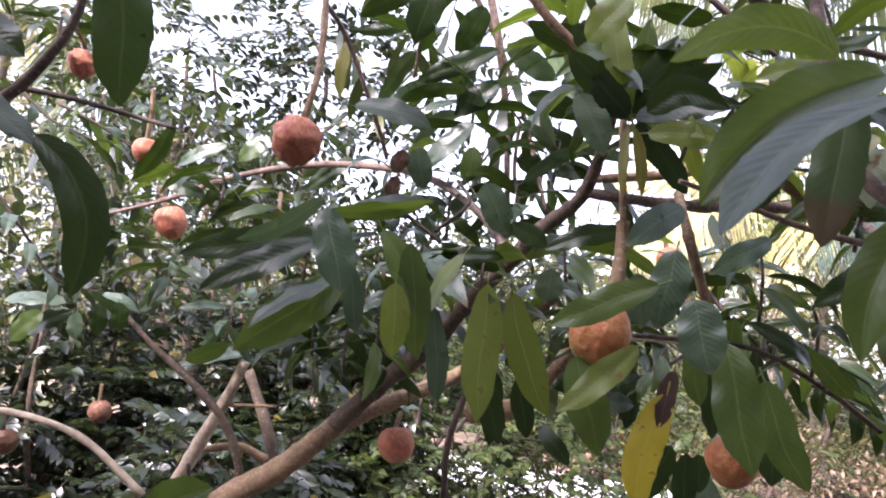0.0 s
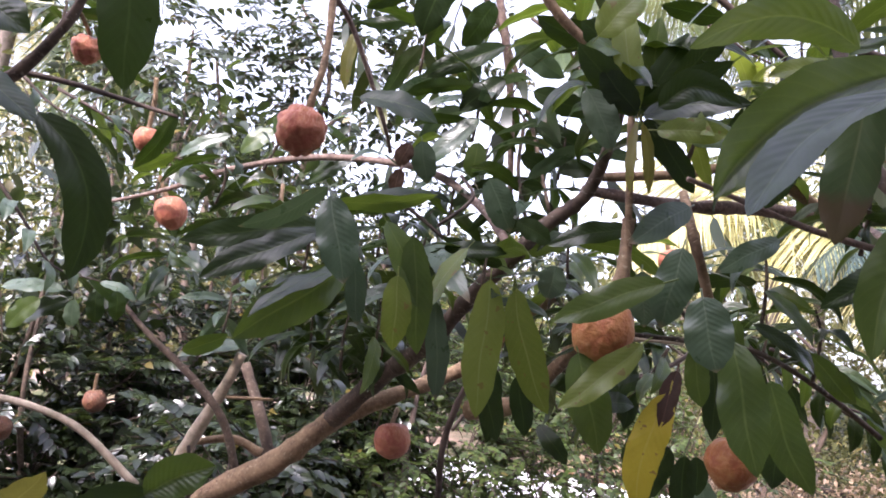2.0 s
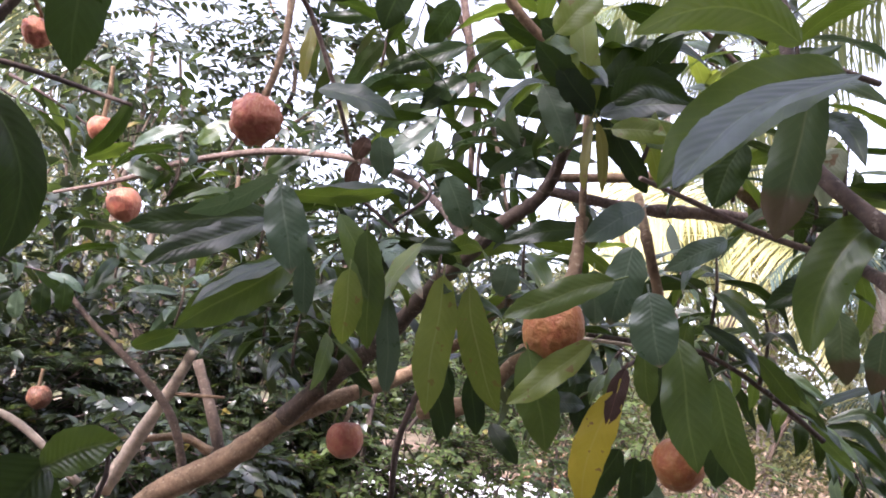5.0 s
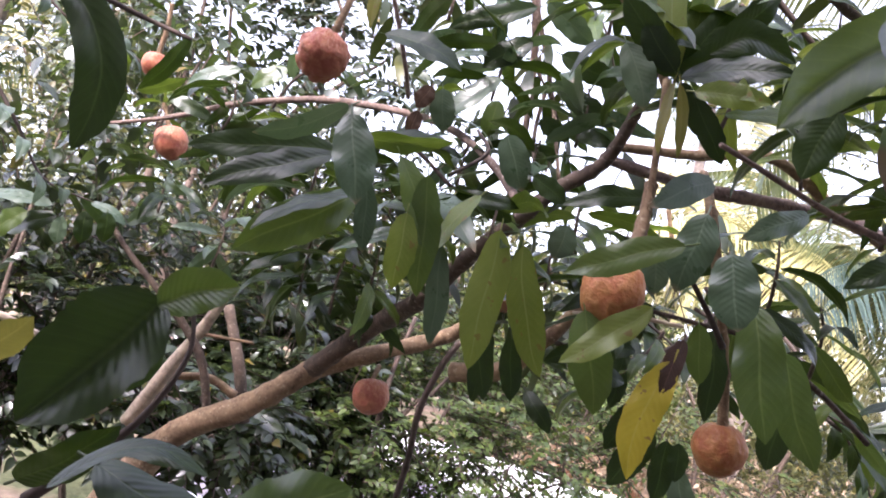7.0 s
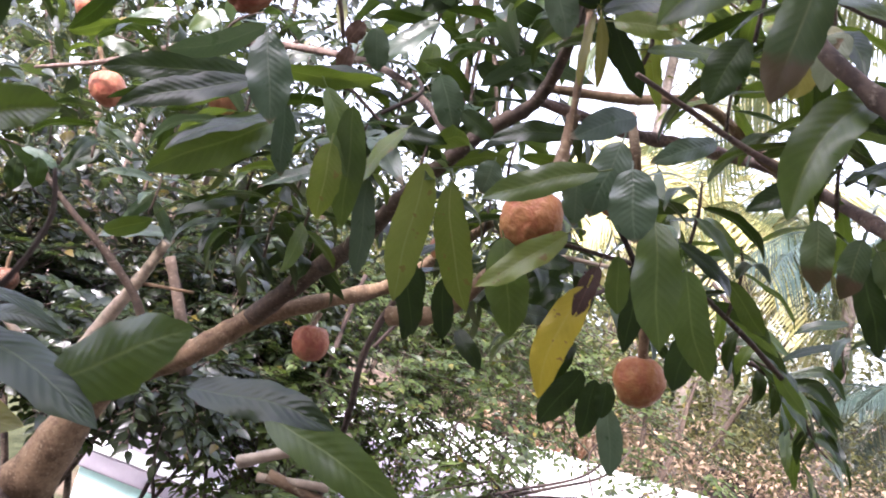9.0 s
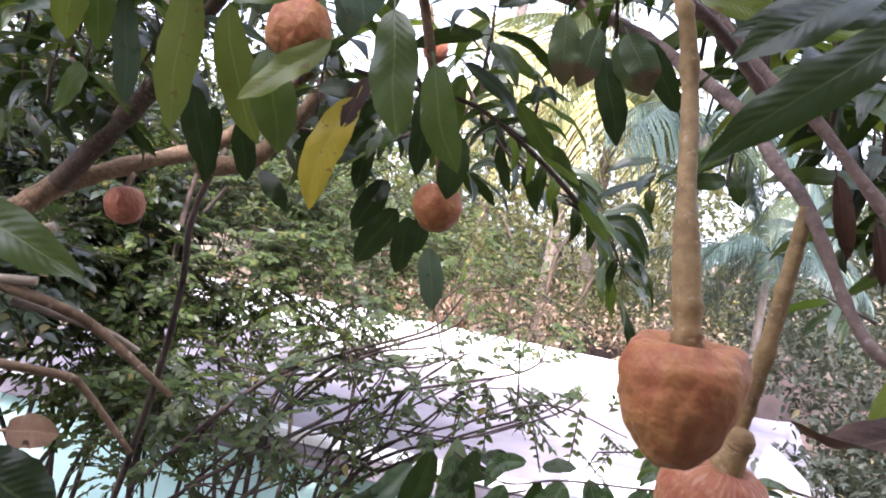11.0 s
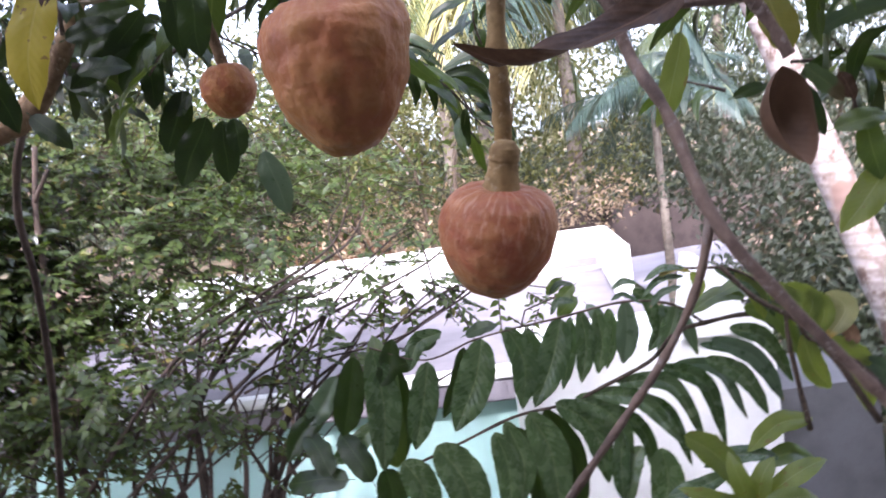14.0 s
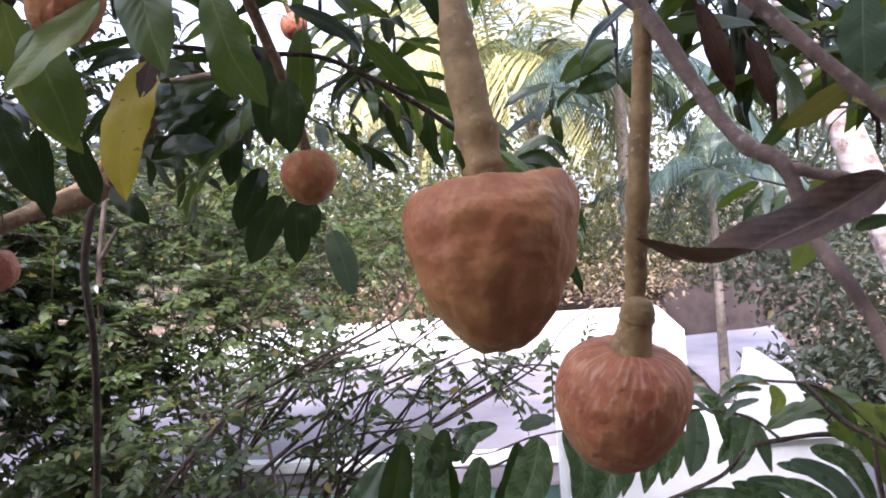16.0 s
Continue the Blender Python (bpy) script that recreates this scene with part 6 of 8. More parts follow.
tube("twig", [(0.684, 0.436, 1.396), (0.703, 0.424, 1.389), (0.727, 0.415, 1.386), (0.766, 0.402, 1.385), (0.805, 0.389, 1.387), (0.856, 0.376, 1.385), (0.912, 0.365, 1.382), (0.982, 0.348, 1.378)], [0.0036, 0.0030, 0.0028, 0.0027, 0.0030, 0.0028, 0.0034, 0.0034], BARK_MAUVE, TREE, rough=0.14, knots=0.12)
tube("branch", [(0.566, 0.663, 1.758), (0.58, 0.618, 1.708), (0.62, 0.565, 1.632), (0.643, 0.507, 1.578), (0.713, 0.425, 1.449), (0.743, 0.403, 1.406), (0.77, 0.394, 1.375), (0.782, 0.386, 1.344)], [0.0056, 0.0056, 0.0053, 0.0050, 0.0042, 0.0042, 0.0036, 0.0042], BARK_MAUVE, TREE, rough=0.12, knots=0.12)
tube("twig", [(0.74, 0.406, 1.412), (0.773, 0.405, 1.404), (0.818, 0.406, 1.408), (0.864, 0.406, 1.409)], [0.0028, 0.0024, 0.0022, 0.0014], BARK_MAUVE, TREE, rough=0.14, knots=0.1)
tube("twig", [(1.047, 0.717, 1.573), (1.207, 0.697, 1.587)], [0.0025, 0.0026], BARK_DARK, TREE)
leaf(TREE, (0.883, 0.728, 1.604), (0.914, 0.72, 1.507), 0.027, 36, "rust", bend=0.1, fold=1.0, label='curled dry leaf')
leaf(TREE, (0.859, 0.638, 1.539), (0.87, 0.629, 1.474), 0.021, 30, "rust", bend=0.08, fold=0.9)
leaf(TREE, (0.998, 0.513, 1.472), (1.088, 0.468, 1.452), 0.025, 145, "yellow", bend=0.05)
leaf(TREE, (1.024, 0.668, 1.509), (0.952, 0.7, 1.468), 0.030, -98, "olive")
leaf(TREE, (1.035, 0.607, 1.496), (0.977, 0.634, 1.482), 0.026, -138, "cream", bend=0.1)
leaf(TREE, (0.904, 0.609, 1.412), (0.871, 0.62, 1.322), 0.030, 31, "light", bend=0.05, side=-0.05)
leaf(TREE, (0.958, 0.551, 1.43), (0.968, 0.543, 1.372), 0.039, 37, "olive", shape=0.8)
leaf(TREE, (1.064, 0.649, 1.51), (1.045, 0.656, 1.469), 0.050, -52, "mid")
leaf(TREE, (0.996, 0.631, 1.587), (0.987, 0.63, 1.495), 0.051, 34, "grey", fold=0.3)
leaf(TREE, (1.076, 0.594, 1.601), (1.104, 0.576, 1.531), 0.077, 45, "grey", shape=0.8)
leaf(TREE, (1.122, 0.571, 1.59), (1.178, 0.538, 1.489), 0.064, 125, "grey", shape=0.8)
leaf(TREE, (1.221, 0.633, 1.566), (1.227, 0.627, 1.509), 0.044, 41, "light")
leaf(TREE, (1.058, 0.538, 1.448), (1.139, 0.499, 1.443), 0.036, 71, "grey")
leaf(TREE, (1.532, 0.821, 1.245), (1.411, 0.85, 1.136), 0.065, -44, "light", bend=0.06)
leaf(TREE, (1.468, 0.833, 1.312), (1.479, 0.822, 1.212), 0.050, 49, "mid")
leaf(TREE, (1.213, 0.737, 1.368), (1.234, 0.722, 1.293), 0.032, 39, "dark")
leaf(TREE, (1.309, 0.804, 1.399), (1.352, 0.779, 1.339), 0.038, 78, "tipped")
leaf(TREE, (1.423, 0.854, 1.302), (1.501, 0.818, 1.312), 0.048, 57, "mid", bend=0.12)
leaf(TREE, (1.629, 0.985, 1.432), (1.759, 0.918, 1.351), 0.042, 91, "mid", bend=0.14)
leaf(TREE, (1.639, 0.98, 1.421), (1.719, 0.94, 1.389), 0.035, 88, "dark", bend=0.1)
leaf(TREE, (1.585, 0.888, 1.311), (1.687, 0.838, 1.282), 0.043, 81, "mid", bend=0.12)
leaf(TREE, (1.134, 0.774, 1.359), (1.177, 0.754, 1.371), 0.021, 74, "dark")
leaf(TREE, (1.352, 0.782, 1.382), (1.367, 0.772, 1.339), 0.026, 44, "dry")
leaf(TREE, (0.621, 0.408, 1.634), (0.492, 0.438, 1.508), 0.041, -74, "dark", bend=0.08, fold=0.25)
leaf(TREE, (0.673, 0.476, 1.672), (0.549, 0.513, 1.627), 0.044, -68, "dark", bend=0.1)
leaf(TREE, (0.781, 0.6, 1.716), (0.72, 0.619, 1.636), 0.037, -57, "olive")
leaf(TREE, (0.583, 0.815, 1.723), (0.571, 0.819, 1.648), 0.042, 14, "tipped")
leaf(TREE, (0.616, 0.805, 1.723), (0.654, 0.794, 1.658), 0.053, 84, "tipped")
leaf(TREE, (0.618, 0.857, 1.708), (0.653, 0.848, 1.598), 0.042, 27, "dark", bend=0.05)
leaf(TREE, (0.719, 0.828, 1.655), (0.653, 0.846, 1.744), 0.037, -100, "dark")
leaf(TREE, (0.524, 1.655, 1.57), (0.473, 1.672, 1.444), 0.073, 1, "dark", bend=0.05)
leaf(TREE, (0.56, 1.634, 1.51), (0.492, 1.659, 1.372), 0.078, -96, "dark", bend=0.05)
leaf(TREE, (0.589, 1.62, 1.498), (0.581, 1.616, 1.365), 0.065, 6, "dark", bend=0.05)
leaf(TREE, (0.611, 1.609, 1.499), (0.614, 1.603, 1.418), 0.053, 6, "dark", bend=0.05)
leaf(TREE, (0.537, 1.648, 1.564), (0.493, 1.667, 1.521), 0.061, -70, "dark", bend=0.05)
leaf(TREE, (0.693, 1.789, 1.441), (0.726, 1.764, 1.281), 0.074, 8, "grey", bend=0.05)
leaf(TREE, (0.471, 1.668, 1.744), (0.385, 1.704, 1.647), 0.055, -106, "dark")
leaf(TREE, (0.439, 1.68, 1.678), (0.309, 1.737, 1.604), 0.056, -99, "dark", bend=0.08)
leaf(TREE, (0.471, 1.663, 1.655), (0.461, 1.661, 1.535), 0.055, 2, "dark")
leaf(TREE, (0.293, 1.858, 1.648), (0.385, 1.812, 1.599), 0.051, 79, "dark")
leaf(TREE, (0.455, 1.789, 1.791), (0.34, 1.843, 1.763), 0.061, -86, "dark")
leaf(TREE, (0.247, 1.54, 1.524), (0.308, 1.507, 1.453), 0.046, 61, "dark", bend=0.1)
leaf(TREE, (0.096, 1.429, 1.644), (0.15, 1.415, 1.488), 0.064, -1, "dark")
tube("twig", [(0.784, 1.969, 1.854), (0.604, 1.714, 1.717), (0.463, 1.721, 1.641), (0.32, 1.735, 1.652)], [0.0053, 0.0051, 0.0055, 0.0066], BARK_DARK, TREE)
tube("branch", [(0.115, 1.826, 1.523), (0.224, 1.753, 1.558), (0.312, 1.685, 1.675), (0.36, 1.634, 1.771)], [0.0239, 0.0212, 0.0173, 0.0158], BARK_TAN, TREE, rough=0.1)
tube("twig", [(0.219, 2.125, 1.802), (0.286, 2.033, 1.734)], [0.0100, 0.0097], BARK, TREE)
leafy_twig([(0.791, 2.081, 1.945), (0.919, 2.01, 1.773), (1.062, 1.937, 1.68), (1.226, 1.911, 1.626), (1.366, 1.891, 1.486)], 0.0064, 15, 0.17, 0.045, ['dark', 'dark', 'mid'], 51, BARK_DARK, droop=0.8)
leafy_twig([(1.166, 2.345, 1.922), (1.264, 2.176, 1.735), (1.362, 2.118, 1.536), (1.443, 2.07, 1.373)], 0.0064, 11, 0.16, 0.04, ['dark', 'mid'], 52, BARK_DARK, droop=0.8)
leafy_twig([(0.811, 2.18, 1.893), (0.917, 2.127, 1.845), (1.053, 2.116, 1.825)], 0.0058, 9, 0.15, 0.042, ['dark'], 53, BARK_DARK, droop=0.6)
leafy_twig([(0.361, 2.171, 1.861), (0.579, 2.065, 1.82), (0.742, 1.981, 1.717), (0.837, 1.932, 1.659)], 0.0053, 10, 0.15, 0.045, ['dark'], 54, BARK_DARK, droop=0.6)
leafy_twig([(1.632, 1.096, 1.45), (1.74, 1.044, 1.44), (1.858, 0.985, 1.406), (1.944, 0.94, 1.336)], 0.0042, 9, 0.14, 0.035, ['mid', 'light', 'dark'], 55, BARK_DARK, droop=0.6)
leafy_twig([(2.045, 1.676, 1.47), (1.966, 1.716, 1.504), (1.872, 1.763, 1.537)], 0.0061, 8, 0.17, 0.035, ['grey', 'mid'], 56, BARK_DARK, droop=0.9)
leafy_twig([(0.085, 1.85, 2.598), (-0.005, 1.87, 2.492), (-0.104, 1.94, 2.388)], 0.0048, 9, 0.15, 0.045, ['dark', 'grey'], 57, BARK_DARK, droop=0.6)
leafy_twig([(0.13, 1.892, 2.383), (0.215, 1.912, 2.283), (0.296, 1.938, 2.152)], 0.0048, 8, 0.14, 0.045, ['dark'], 58, BARK_DARK, droop=0.6)
leafy_twig([(0.148, 1.757, 2.557), (0.257, 1.725, 2.459), (0.325, 1.705, 2.303)], 0.0053, 9, 0.15, 0.048, ['dark', 'grey', 'mid'], 59, BARK_DARK, droop=0.6)
leafy_twig([(0.089, 1.827, 2.19), (0.011, 1.845, 2.09), (-0.066, 1.815, 1.98)], 0.0045, 8, 0.12, 0.04, ['dark', 'grey'], 60, BARK_DARK, droop=0.6)
leafy_twig([(0.533, 1.565, 2.508), (0.665, 1.579, 2.444), (0.834, 1.589, 2.399)], 0.0047, 9, 0.15, 0.05, ['light', 'mid', 'dark'], 61, BARK_DARK, droop=0.6)
leafy_twig([(-1.629, 2.767, 2.523), (-1.433, 2.784, 2.445), (-1.225, 2.905, 2.353), (-0.982, 2.91, 2.337)], 0.0081, 12, 0.15, 0.045, ['dark', 'mid'], 62, BARK_DARK, droop=0.6)
leafy_twig([(-0.582, 2.136, 2.142), (-0.526, 2.115, 2.254), (-0.394, 2.103, 2.323)], 0.0061, 10, 0.14, 0.042, ['dark', 'grey', 'mid'], 63, BARK_DARK, droop=0.6)
leafy_twig([(-1.347, 2.095, 2.322), (-1.249, 2.11, 2.248), (-1.101, 2.121, 2.197)], 0.0061, 8, 0.14, 0.042, ['mid', 'dark'], 64, BARK_DARK, droop=0.6)
leafy_twig([(-1.479, 2.247, 2.055), (-1.35, 2.276, 1.909), (-1.24, 2.303, 1.778), (-1.07, 2.31, 1.746)], 0.0073, 10, 0.14, 0.045, ['grey', 'dark'], 65, BARK_DARK, droop=0.6)
leafy_twig([(0.533, 1.614, 1.728), (0.492, 1.629, 1.647), (0.426, 1.696, 1.56)], 0.0045, 8, 0.12, 0.04, ['dark', 'mid'], 66, BARK_DARK, droop=0.6)
leafy_twig([(0.76, 1.61, 1.757), (0.882, 1.62, 1.709), (1.007, 1.635, 1.637)], 0.0051, 9, 0.14, 0.04, ['dark', 'mid'], 67, BARK_DARK, droop=0.6)
leafy_twig([(1.096, 1.898, 1.653), (1.24, 1.901, 1.582), (1.351, 1.914, 1.455)], 0.0060, 9, 0.15, 0.045, ['dark', 'mid'], 68, BARK_DARK, droop=0.6)
leaf(TREE, (0.965, 1.972, 0.518), (0.983, 2.096, 0.89), 0.116, -13, "mid", bend=0.08, fold=0.18, shape=0.6)
leaf(TREE, (0.894, 2.004, 0.487), (0.852, 2.142, 0.605), 0.089, -20, "dark", bend=0.08, fold=0.18, shape=0.6)
leaf(TREE, (0.835, 2.033, 0.502), (0.688, 2.213, 0.469), 0.091, -52, "dark", bend=0.08, fold=0.18, shape=0.6)
leaf(TREE, (0.791, 2.055, 0.518), (0.762, 2.186, 0.619), 0.081, -17, "dark", bend=0.08, fold=0.18, shape=0.6)
leaf(TREE, (1.622, 1.959, 0.938), (1.563, 1.984, 0.882), 0.051, -70, "mid", bend=0.12)
leaf(TREE, (1.589, 1.977, 0.965), (1.539, 1.998, 0.918), 0.042, -77, "mid", bend=0.12)
leaf(TREE, (1.208, 2.15, 0.821), (1.109, 2.197, 0.801), 0.069, -68, "dark", bend=0.12)
leaf(TREE, (1.291, 2.111, 0.822), (1.39, 2.065, 0.842), 0.056, 52, "dark", bend=0.12)
leaf(TREE, (1.142, 2.179, 0.765), (1.059, 2.217, 0.745), 0.065, -76, "dark", bend=0.12)
tube("twig", [(2.056, 1.285, 0.549), (1.935, 1.357, 0.796), (1.813, 1.422, 0.907), (1.746, 1.46, 0.999)], [0.0091, 0.0076, 0.0068, 0.0060], BARK, TREE)
tube("stem", [(0.359, 3.29, 0.051), (0.535, 3.234, 0.555), (0.759, 3.2, 0.861), (1.011, 3.143, 1.006), (1.225, 3.103, 1.117), (1.332, 3.115, 1.255)], [0.0106, 0.0097, 0.0091, 0.0075, 0.0060, 0.0043], BARK_DARK, THIN_BUSH)
tube("stem", [(0.491, 3.254, 0.53), (0.831, 3.058, 0.925), (1.086, 2.943, 1.035)], [0.0073, 0.0064, 0.0048], BARK_DARK, THIN_BUSH)
tube("stem", [(0.725, 3.115, 0.058), (0.878, 3.061, 0.395), (1.052, 2.988, 0.565), (1.327, 2.918, 0.678), (1.566, 2.866, 0.795)], [0.0097, 0.0089, 0.0073, 0.0058, 0.0042], BARK_DARK, THIN_BUSH)
tube("stem", [(0.878, 3.061, 0.395), (0.988, 3.027, 0.73), (1.197, 2.996, 0.966), (1.39, 2.967, 1.087)], [0.0065, 0.0057, 0.0050, 0.0034], BARK_DARK, THIN_BUSH)
tube("stem", [(0.771, 3.117, 0.488), (0.924, 3.061, 0.777), (0.968, 3.051, 0.968)], [0.0057, 0.0049, 0.0041], BARK_DARK, THIN_BUSH)
tube("stem", [(0.507, 3.436, -0.031), (0.498, 3.461, 0.325), (0.546, 3.455, 0.631), (0.64, 3.425, 0.887)], [0.0139, 0.0121, 0.0104, 0.0078], BARK_DARK, THIN_BUSH)
tube("stem", [(1.522, 2.891, 0.868), (1.501, 2.912, 1.064), (1.479, 2.928, 1.162)], [0.0042, 0.0042, 0.0034], BARK_DARK, THIN_BUSH)
tube("stem", [(1.311, 2.871, 0.689), (1.7, 2.806, 0.871), (1.928, 2.819, 1.063), (2.465, 2.793, 1.217)], [0.0041, 0.0042, 0.0035, 0.0028], BARK_DARK, THIN_BUSH)
tube("stem", [(1.184, 2.948, 0.972), (1.146, 3.089, 1.181), (1.213, 3.064, 1.305), (1.303, 3.028, 1.43)], [0.0041, 0.0042, 0.0034, 0.0025], BARK_DARK, THIN_BUSH)
tube("stem", [(0.18, 3.483, 0.006), (0.25, 3.473, 0.401), (0.475, 3.382, 0.701), (0.698, 3.282, 0.803)], [0.0101, 0.0084, 0.0067, 0.0050], BARK_DARK, THIN_BUSH)
tube("stem", [(-0.022, 3.797, -0.083), (-0.028, 3.845, 0.703), (-0.035, 3.886, 1.359), (0.015, 3.884, 1.753)], [0.0179, 0.0161, 0.0143, 0.0116], BARK_DARK, THIN_BUSH)
tube("stem", [(0.809, 2.641, 0.229), (1.016, 2.554, 0.44), (1.222, 2.462, 0.567), (1.391, 2.387, 0.653)], [0.0070, 0.0063, 0.0049, 0.0035], BARK_DARK, THIN_BUSH)
tube("stem", [(0.966, 3.029, 0.563), (1.139, 2.953, 0.685), (1.284, 2.949, 0.871), (1.478, 2.915, 0.916)], [0.0049, 0.0041, 0.0033, 0.0025], BARK_DARK, THIN_BUSH)
leaf_mass([((-0.246, 1.734, 2.656), (-0.129, 1.832, 2.457), 6), ((-0.01, 1.906, 2.833), (-0.068, 2.029, 2.522), 6), ((0.191, 1.449, 2.566), (0.28, 1.537, 2.372), 6)], 0.15, 71)
leaf_mass([((0.641, 1.261, 2.507), (0.649, 1.332, 2.362), 6), ((0.159, 1.876, 2.465), (0.072, 1.99, 2.187), 7), ((0.264, 1.889, 2.4), (0.245, 2.003, 2.128), 6), ((0.352, 1.638, 2.123), (0.517, 1.708, 2.034), 7), ((-0.202, 1.909, 2.277), (-0.052, 2.001, 2.123), 7), ((-0.4, 2.043, 2.634), (-0.249, 2.156, 2.4), 7)], 0.15, 72)
leaf_mass([((0.155, 2.048, 1.868), (0.323, 2.013, 1.665), 9), ((0.336, 2.076, 1.933), (0.466, 2.06, 1.688), 9), ((0.539, 2.092, 1.97), (0.655, 2.091, 1.805), 8), ((0.21, 2.239, 1.783), (0.401, 2.202, 1.629), 8), ((0.754, 2.326, 2.041), (0.894, 2.318, 1.777), 8), ((0.361, 2.144, 2.034), (0.522, 2.15, 1.793), 8), ((0.862, 2.281, 2.245), (1.029, 2.294, 1.972), 8)], 0.15, 73)
leaf_mass([((-0.456, 2.11, 1.892), (-0.26, 2.112, 1.679), 9), ((-0.241, 2.047, 1.863), (0.023, 2.026, 1.781), 9), ((0.144, 2.034, 2.062), (0.39, 2.022, 1.973), 8), ((0.334, 2.084, 1.973), (0.498, 2.1, 1.822), 7), ((-0.508, 2.337, 1.658), (-0.28, 2.334, 1.532), 8), ((-0.172, 1.921, 1.957), (-0.027, 1.932, 1.863), 7)], 0.15, 74)
leaf_mass([((1.102, 0.92, 1.71), (1.188, 0.91, 1.615), 7), ((1.254, 0.96, 1.737), (1.359, 0.943, 1.613), 7), ((1.299, 0.826, 1.713), (1.367, 0.824, 1.6), 7), ((1.402, 0.777, 1.707), (1.497, 0.761, 1.584), 8), ((1.599, 1.003, 1.498), (1.78, 0.959, 1.426), 7), ((1.624, 0.884, 1.57), (1.738, 0.866, 1.441), 7)], 0.13, 75)
leaf_mass([((0.833, 0.998, 1.923), (0.953, 0.998, 1.866), 7), ((0.969, 0.957, 1.968), (1.117, 0.949, 1.881), 7), ((1.065, 0.931, 1.826), (1.198, 0.928, 1.732), 7), ((1.176, 1.11, 1.803), (1.286, 1.11, 1.712), 7), ((1.513, 1.202, 1.751), (1.668, 1.193, 1.617), 6), ((1.841, 1.1, 1.333), (2.027, 1.057, 1.205), 6), ((2.048, 1.203, 0.992), (2.257, 1.155, 0.838), 6)], 0.13, 76)
leaf(TREE, (0.215, 1.061, 1.656), (0.254, 1.045, 1.516), 0.073, -3, "mid", fold=0.25)
leaf(TREE, (0.586, 1.386, 1.783), (0.559, 1.394, 1.586), 0.060, 5, "mid")
leaf(TREE, (0.495, 1.683, 1.722), (0.315, 1.747, 1.674), 0.070, -80, "dark", bend=0.06)
leaf(TREE, (0.484, 1.687, 1.7), (0.408, 1.713, 1.585), 0.068, -81, "dark")
leaf(TREE, (0.484, 1.686, 1.664), (0.457, 1.695, 1.551), 0.053, 1, "dark")
leaf(TREE, (0.491, 1.26, 1.709), (0.5, 1.256, 1.549), 0.054, 6, "dark")
leaf(TREE, (1.709, 1.394, 0.381), (1.537, 1.466, 0.462), 0.062, -78, "light", bend=0.2, fold=0.25)
leaf(TREE, (1.709, 1.394, 0.381), (1.671, 1.422, 0.537), 0.061, -43, "light", bend=0.2, fold=0.25)
leaf(TREE, (1.717, 1.391, 0.385), (1.779, 1.378, 0.504), 0.064, 32, "light", bend=0.2, fold=0.25)
leaf(TREE, (1.683, 1.352, 0.403), (1.829, 1.297, 0.403), 0.068, 43, "light", bend=0.2, fold=0.25)
leaf(TREE, (1.692, 1.399, 0.372), (1.512, 1.465, 0.341), 0.079, -61, "mid", bend=0.2, fold=0.25)
leaf(TREE, (1.723, 1.389, 0.383), (1.904, 1.329, 0.476), 0.067, 36, "light", bend=0.2, fold=0.25)
leaf(TREE, (1.659, 1.36, 0.389), (1.563, 1.388, 0.3), 0.067, -48, "light", bend=0.2, fold=0.25)
leaf(TREE, (1.686, 1.348, 0.373), (1.735, 1.317, 0.235), 0.070, 18, "light", bend=0.2, fold=0.25)
leaf(TREE, (1.679, 2.04, 0.881), (1.608, 2.062, 0.828), 0.057, -71, "mid", bend=0.2, fold=0.25)
leaf(TREE, (1.705, 2.028, 0.853), (1.747, 2.004, 0.761), 0.055, 70, "grey", bend=0.2, fold=0.25)
tube("twig", [(1.714, 1.371, 0.144), (1.707, 1.386, 0.293), (1.711, 1.393, 0.38)], [0.0097, 0.0091, 0.0070], BARK, TREE)
tube("twig", [(1.961, 1.418, 0.517), (1.904, 1.407, 0.754), (1.908, 1.415, 0.851)], [0.0074, 0.0064, 0.0057], BARK, TREE)
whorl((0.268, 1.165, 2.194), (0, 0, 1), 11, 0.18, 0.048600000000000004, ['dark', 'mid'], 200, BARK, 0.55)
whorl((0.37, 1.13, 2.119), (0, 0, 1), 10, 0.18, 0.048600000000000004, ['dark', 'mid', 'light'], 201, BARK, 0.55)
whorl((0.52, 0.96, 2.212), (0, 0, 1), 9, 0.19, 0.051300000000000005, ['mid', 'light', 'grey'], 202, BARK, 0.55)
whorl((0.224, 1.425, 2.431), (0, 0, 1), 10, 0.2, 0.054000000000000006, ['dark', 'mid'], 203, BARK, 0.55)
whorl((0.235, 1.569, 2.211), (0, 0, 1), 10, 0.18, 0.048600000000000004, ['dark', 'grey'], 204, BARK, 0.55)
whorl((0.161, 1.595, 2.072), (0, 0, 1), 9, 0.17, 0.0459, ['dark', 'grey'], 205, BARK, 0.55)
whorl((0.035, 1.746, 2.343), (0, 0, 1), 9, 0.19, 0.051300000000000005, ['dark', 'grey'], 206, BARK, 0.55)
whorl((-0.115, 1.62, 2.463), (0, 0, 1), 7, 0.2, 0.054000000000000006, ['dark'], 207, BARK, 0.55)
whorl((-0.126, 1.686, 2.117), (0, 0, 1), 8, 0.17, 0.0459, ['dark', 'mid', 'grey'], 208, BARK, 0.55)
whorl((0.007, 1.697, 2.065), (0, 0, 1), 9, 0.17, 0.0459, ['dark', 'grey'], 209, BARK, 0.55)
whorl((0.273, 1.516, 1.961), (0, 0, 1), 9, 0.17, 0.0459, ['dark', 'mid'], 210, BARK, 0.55)
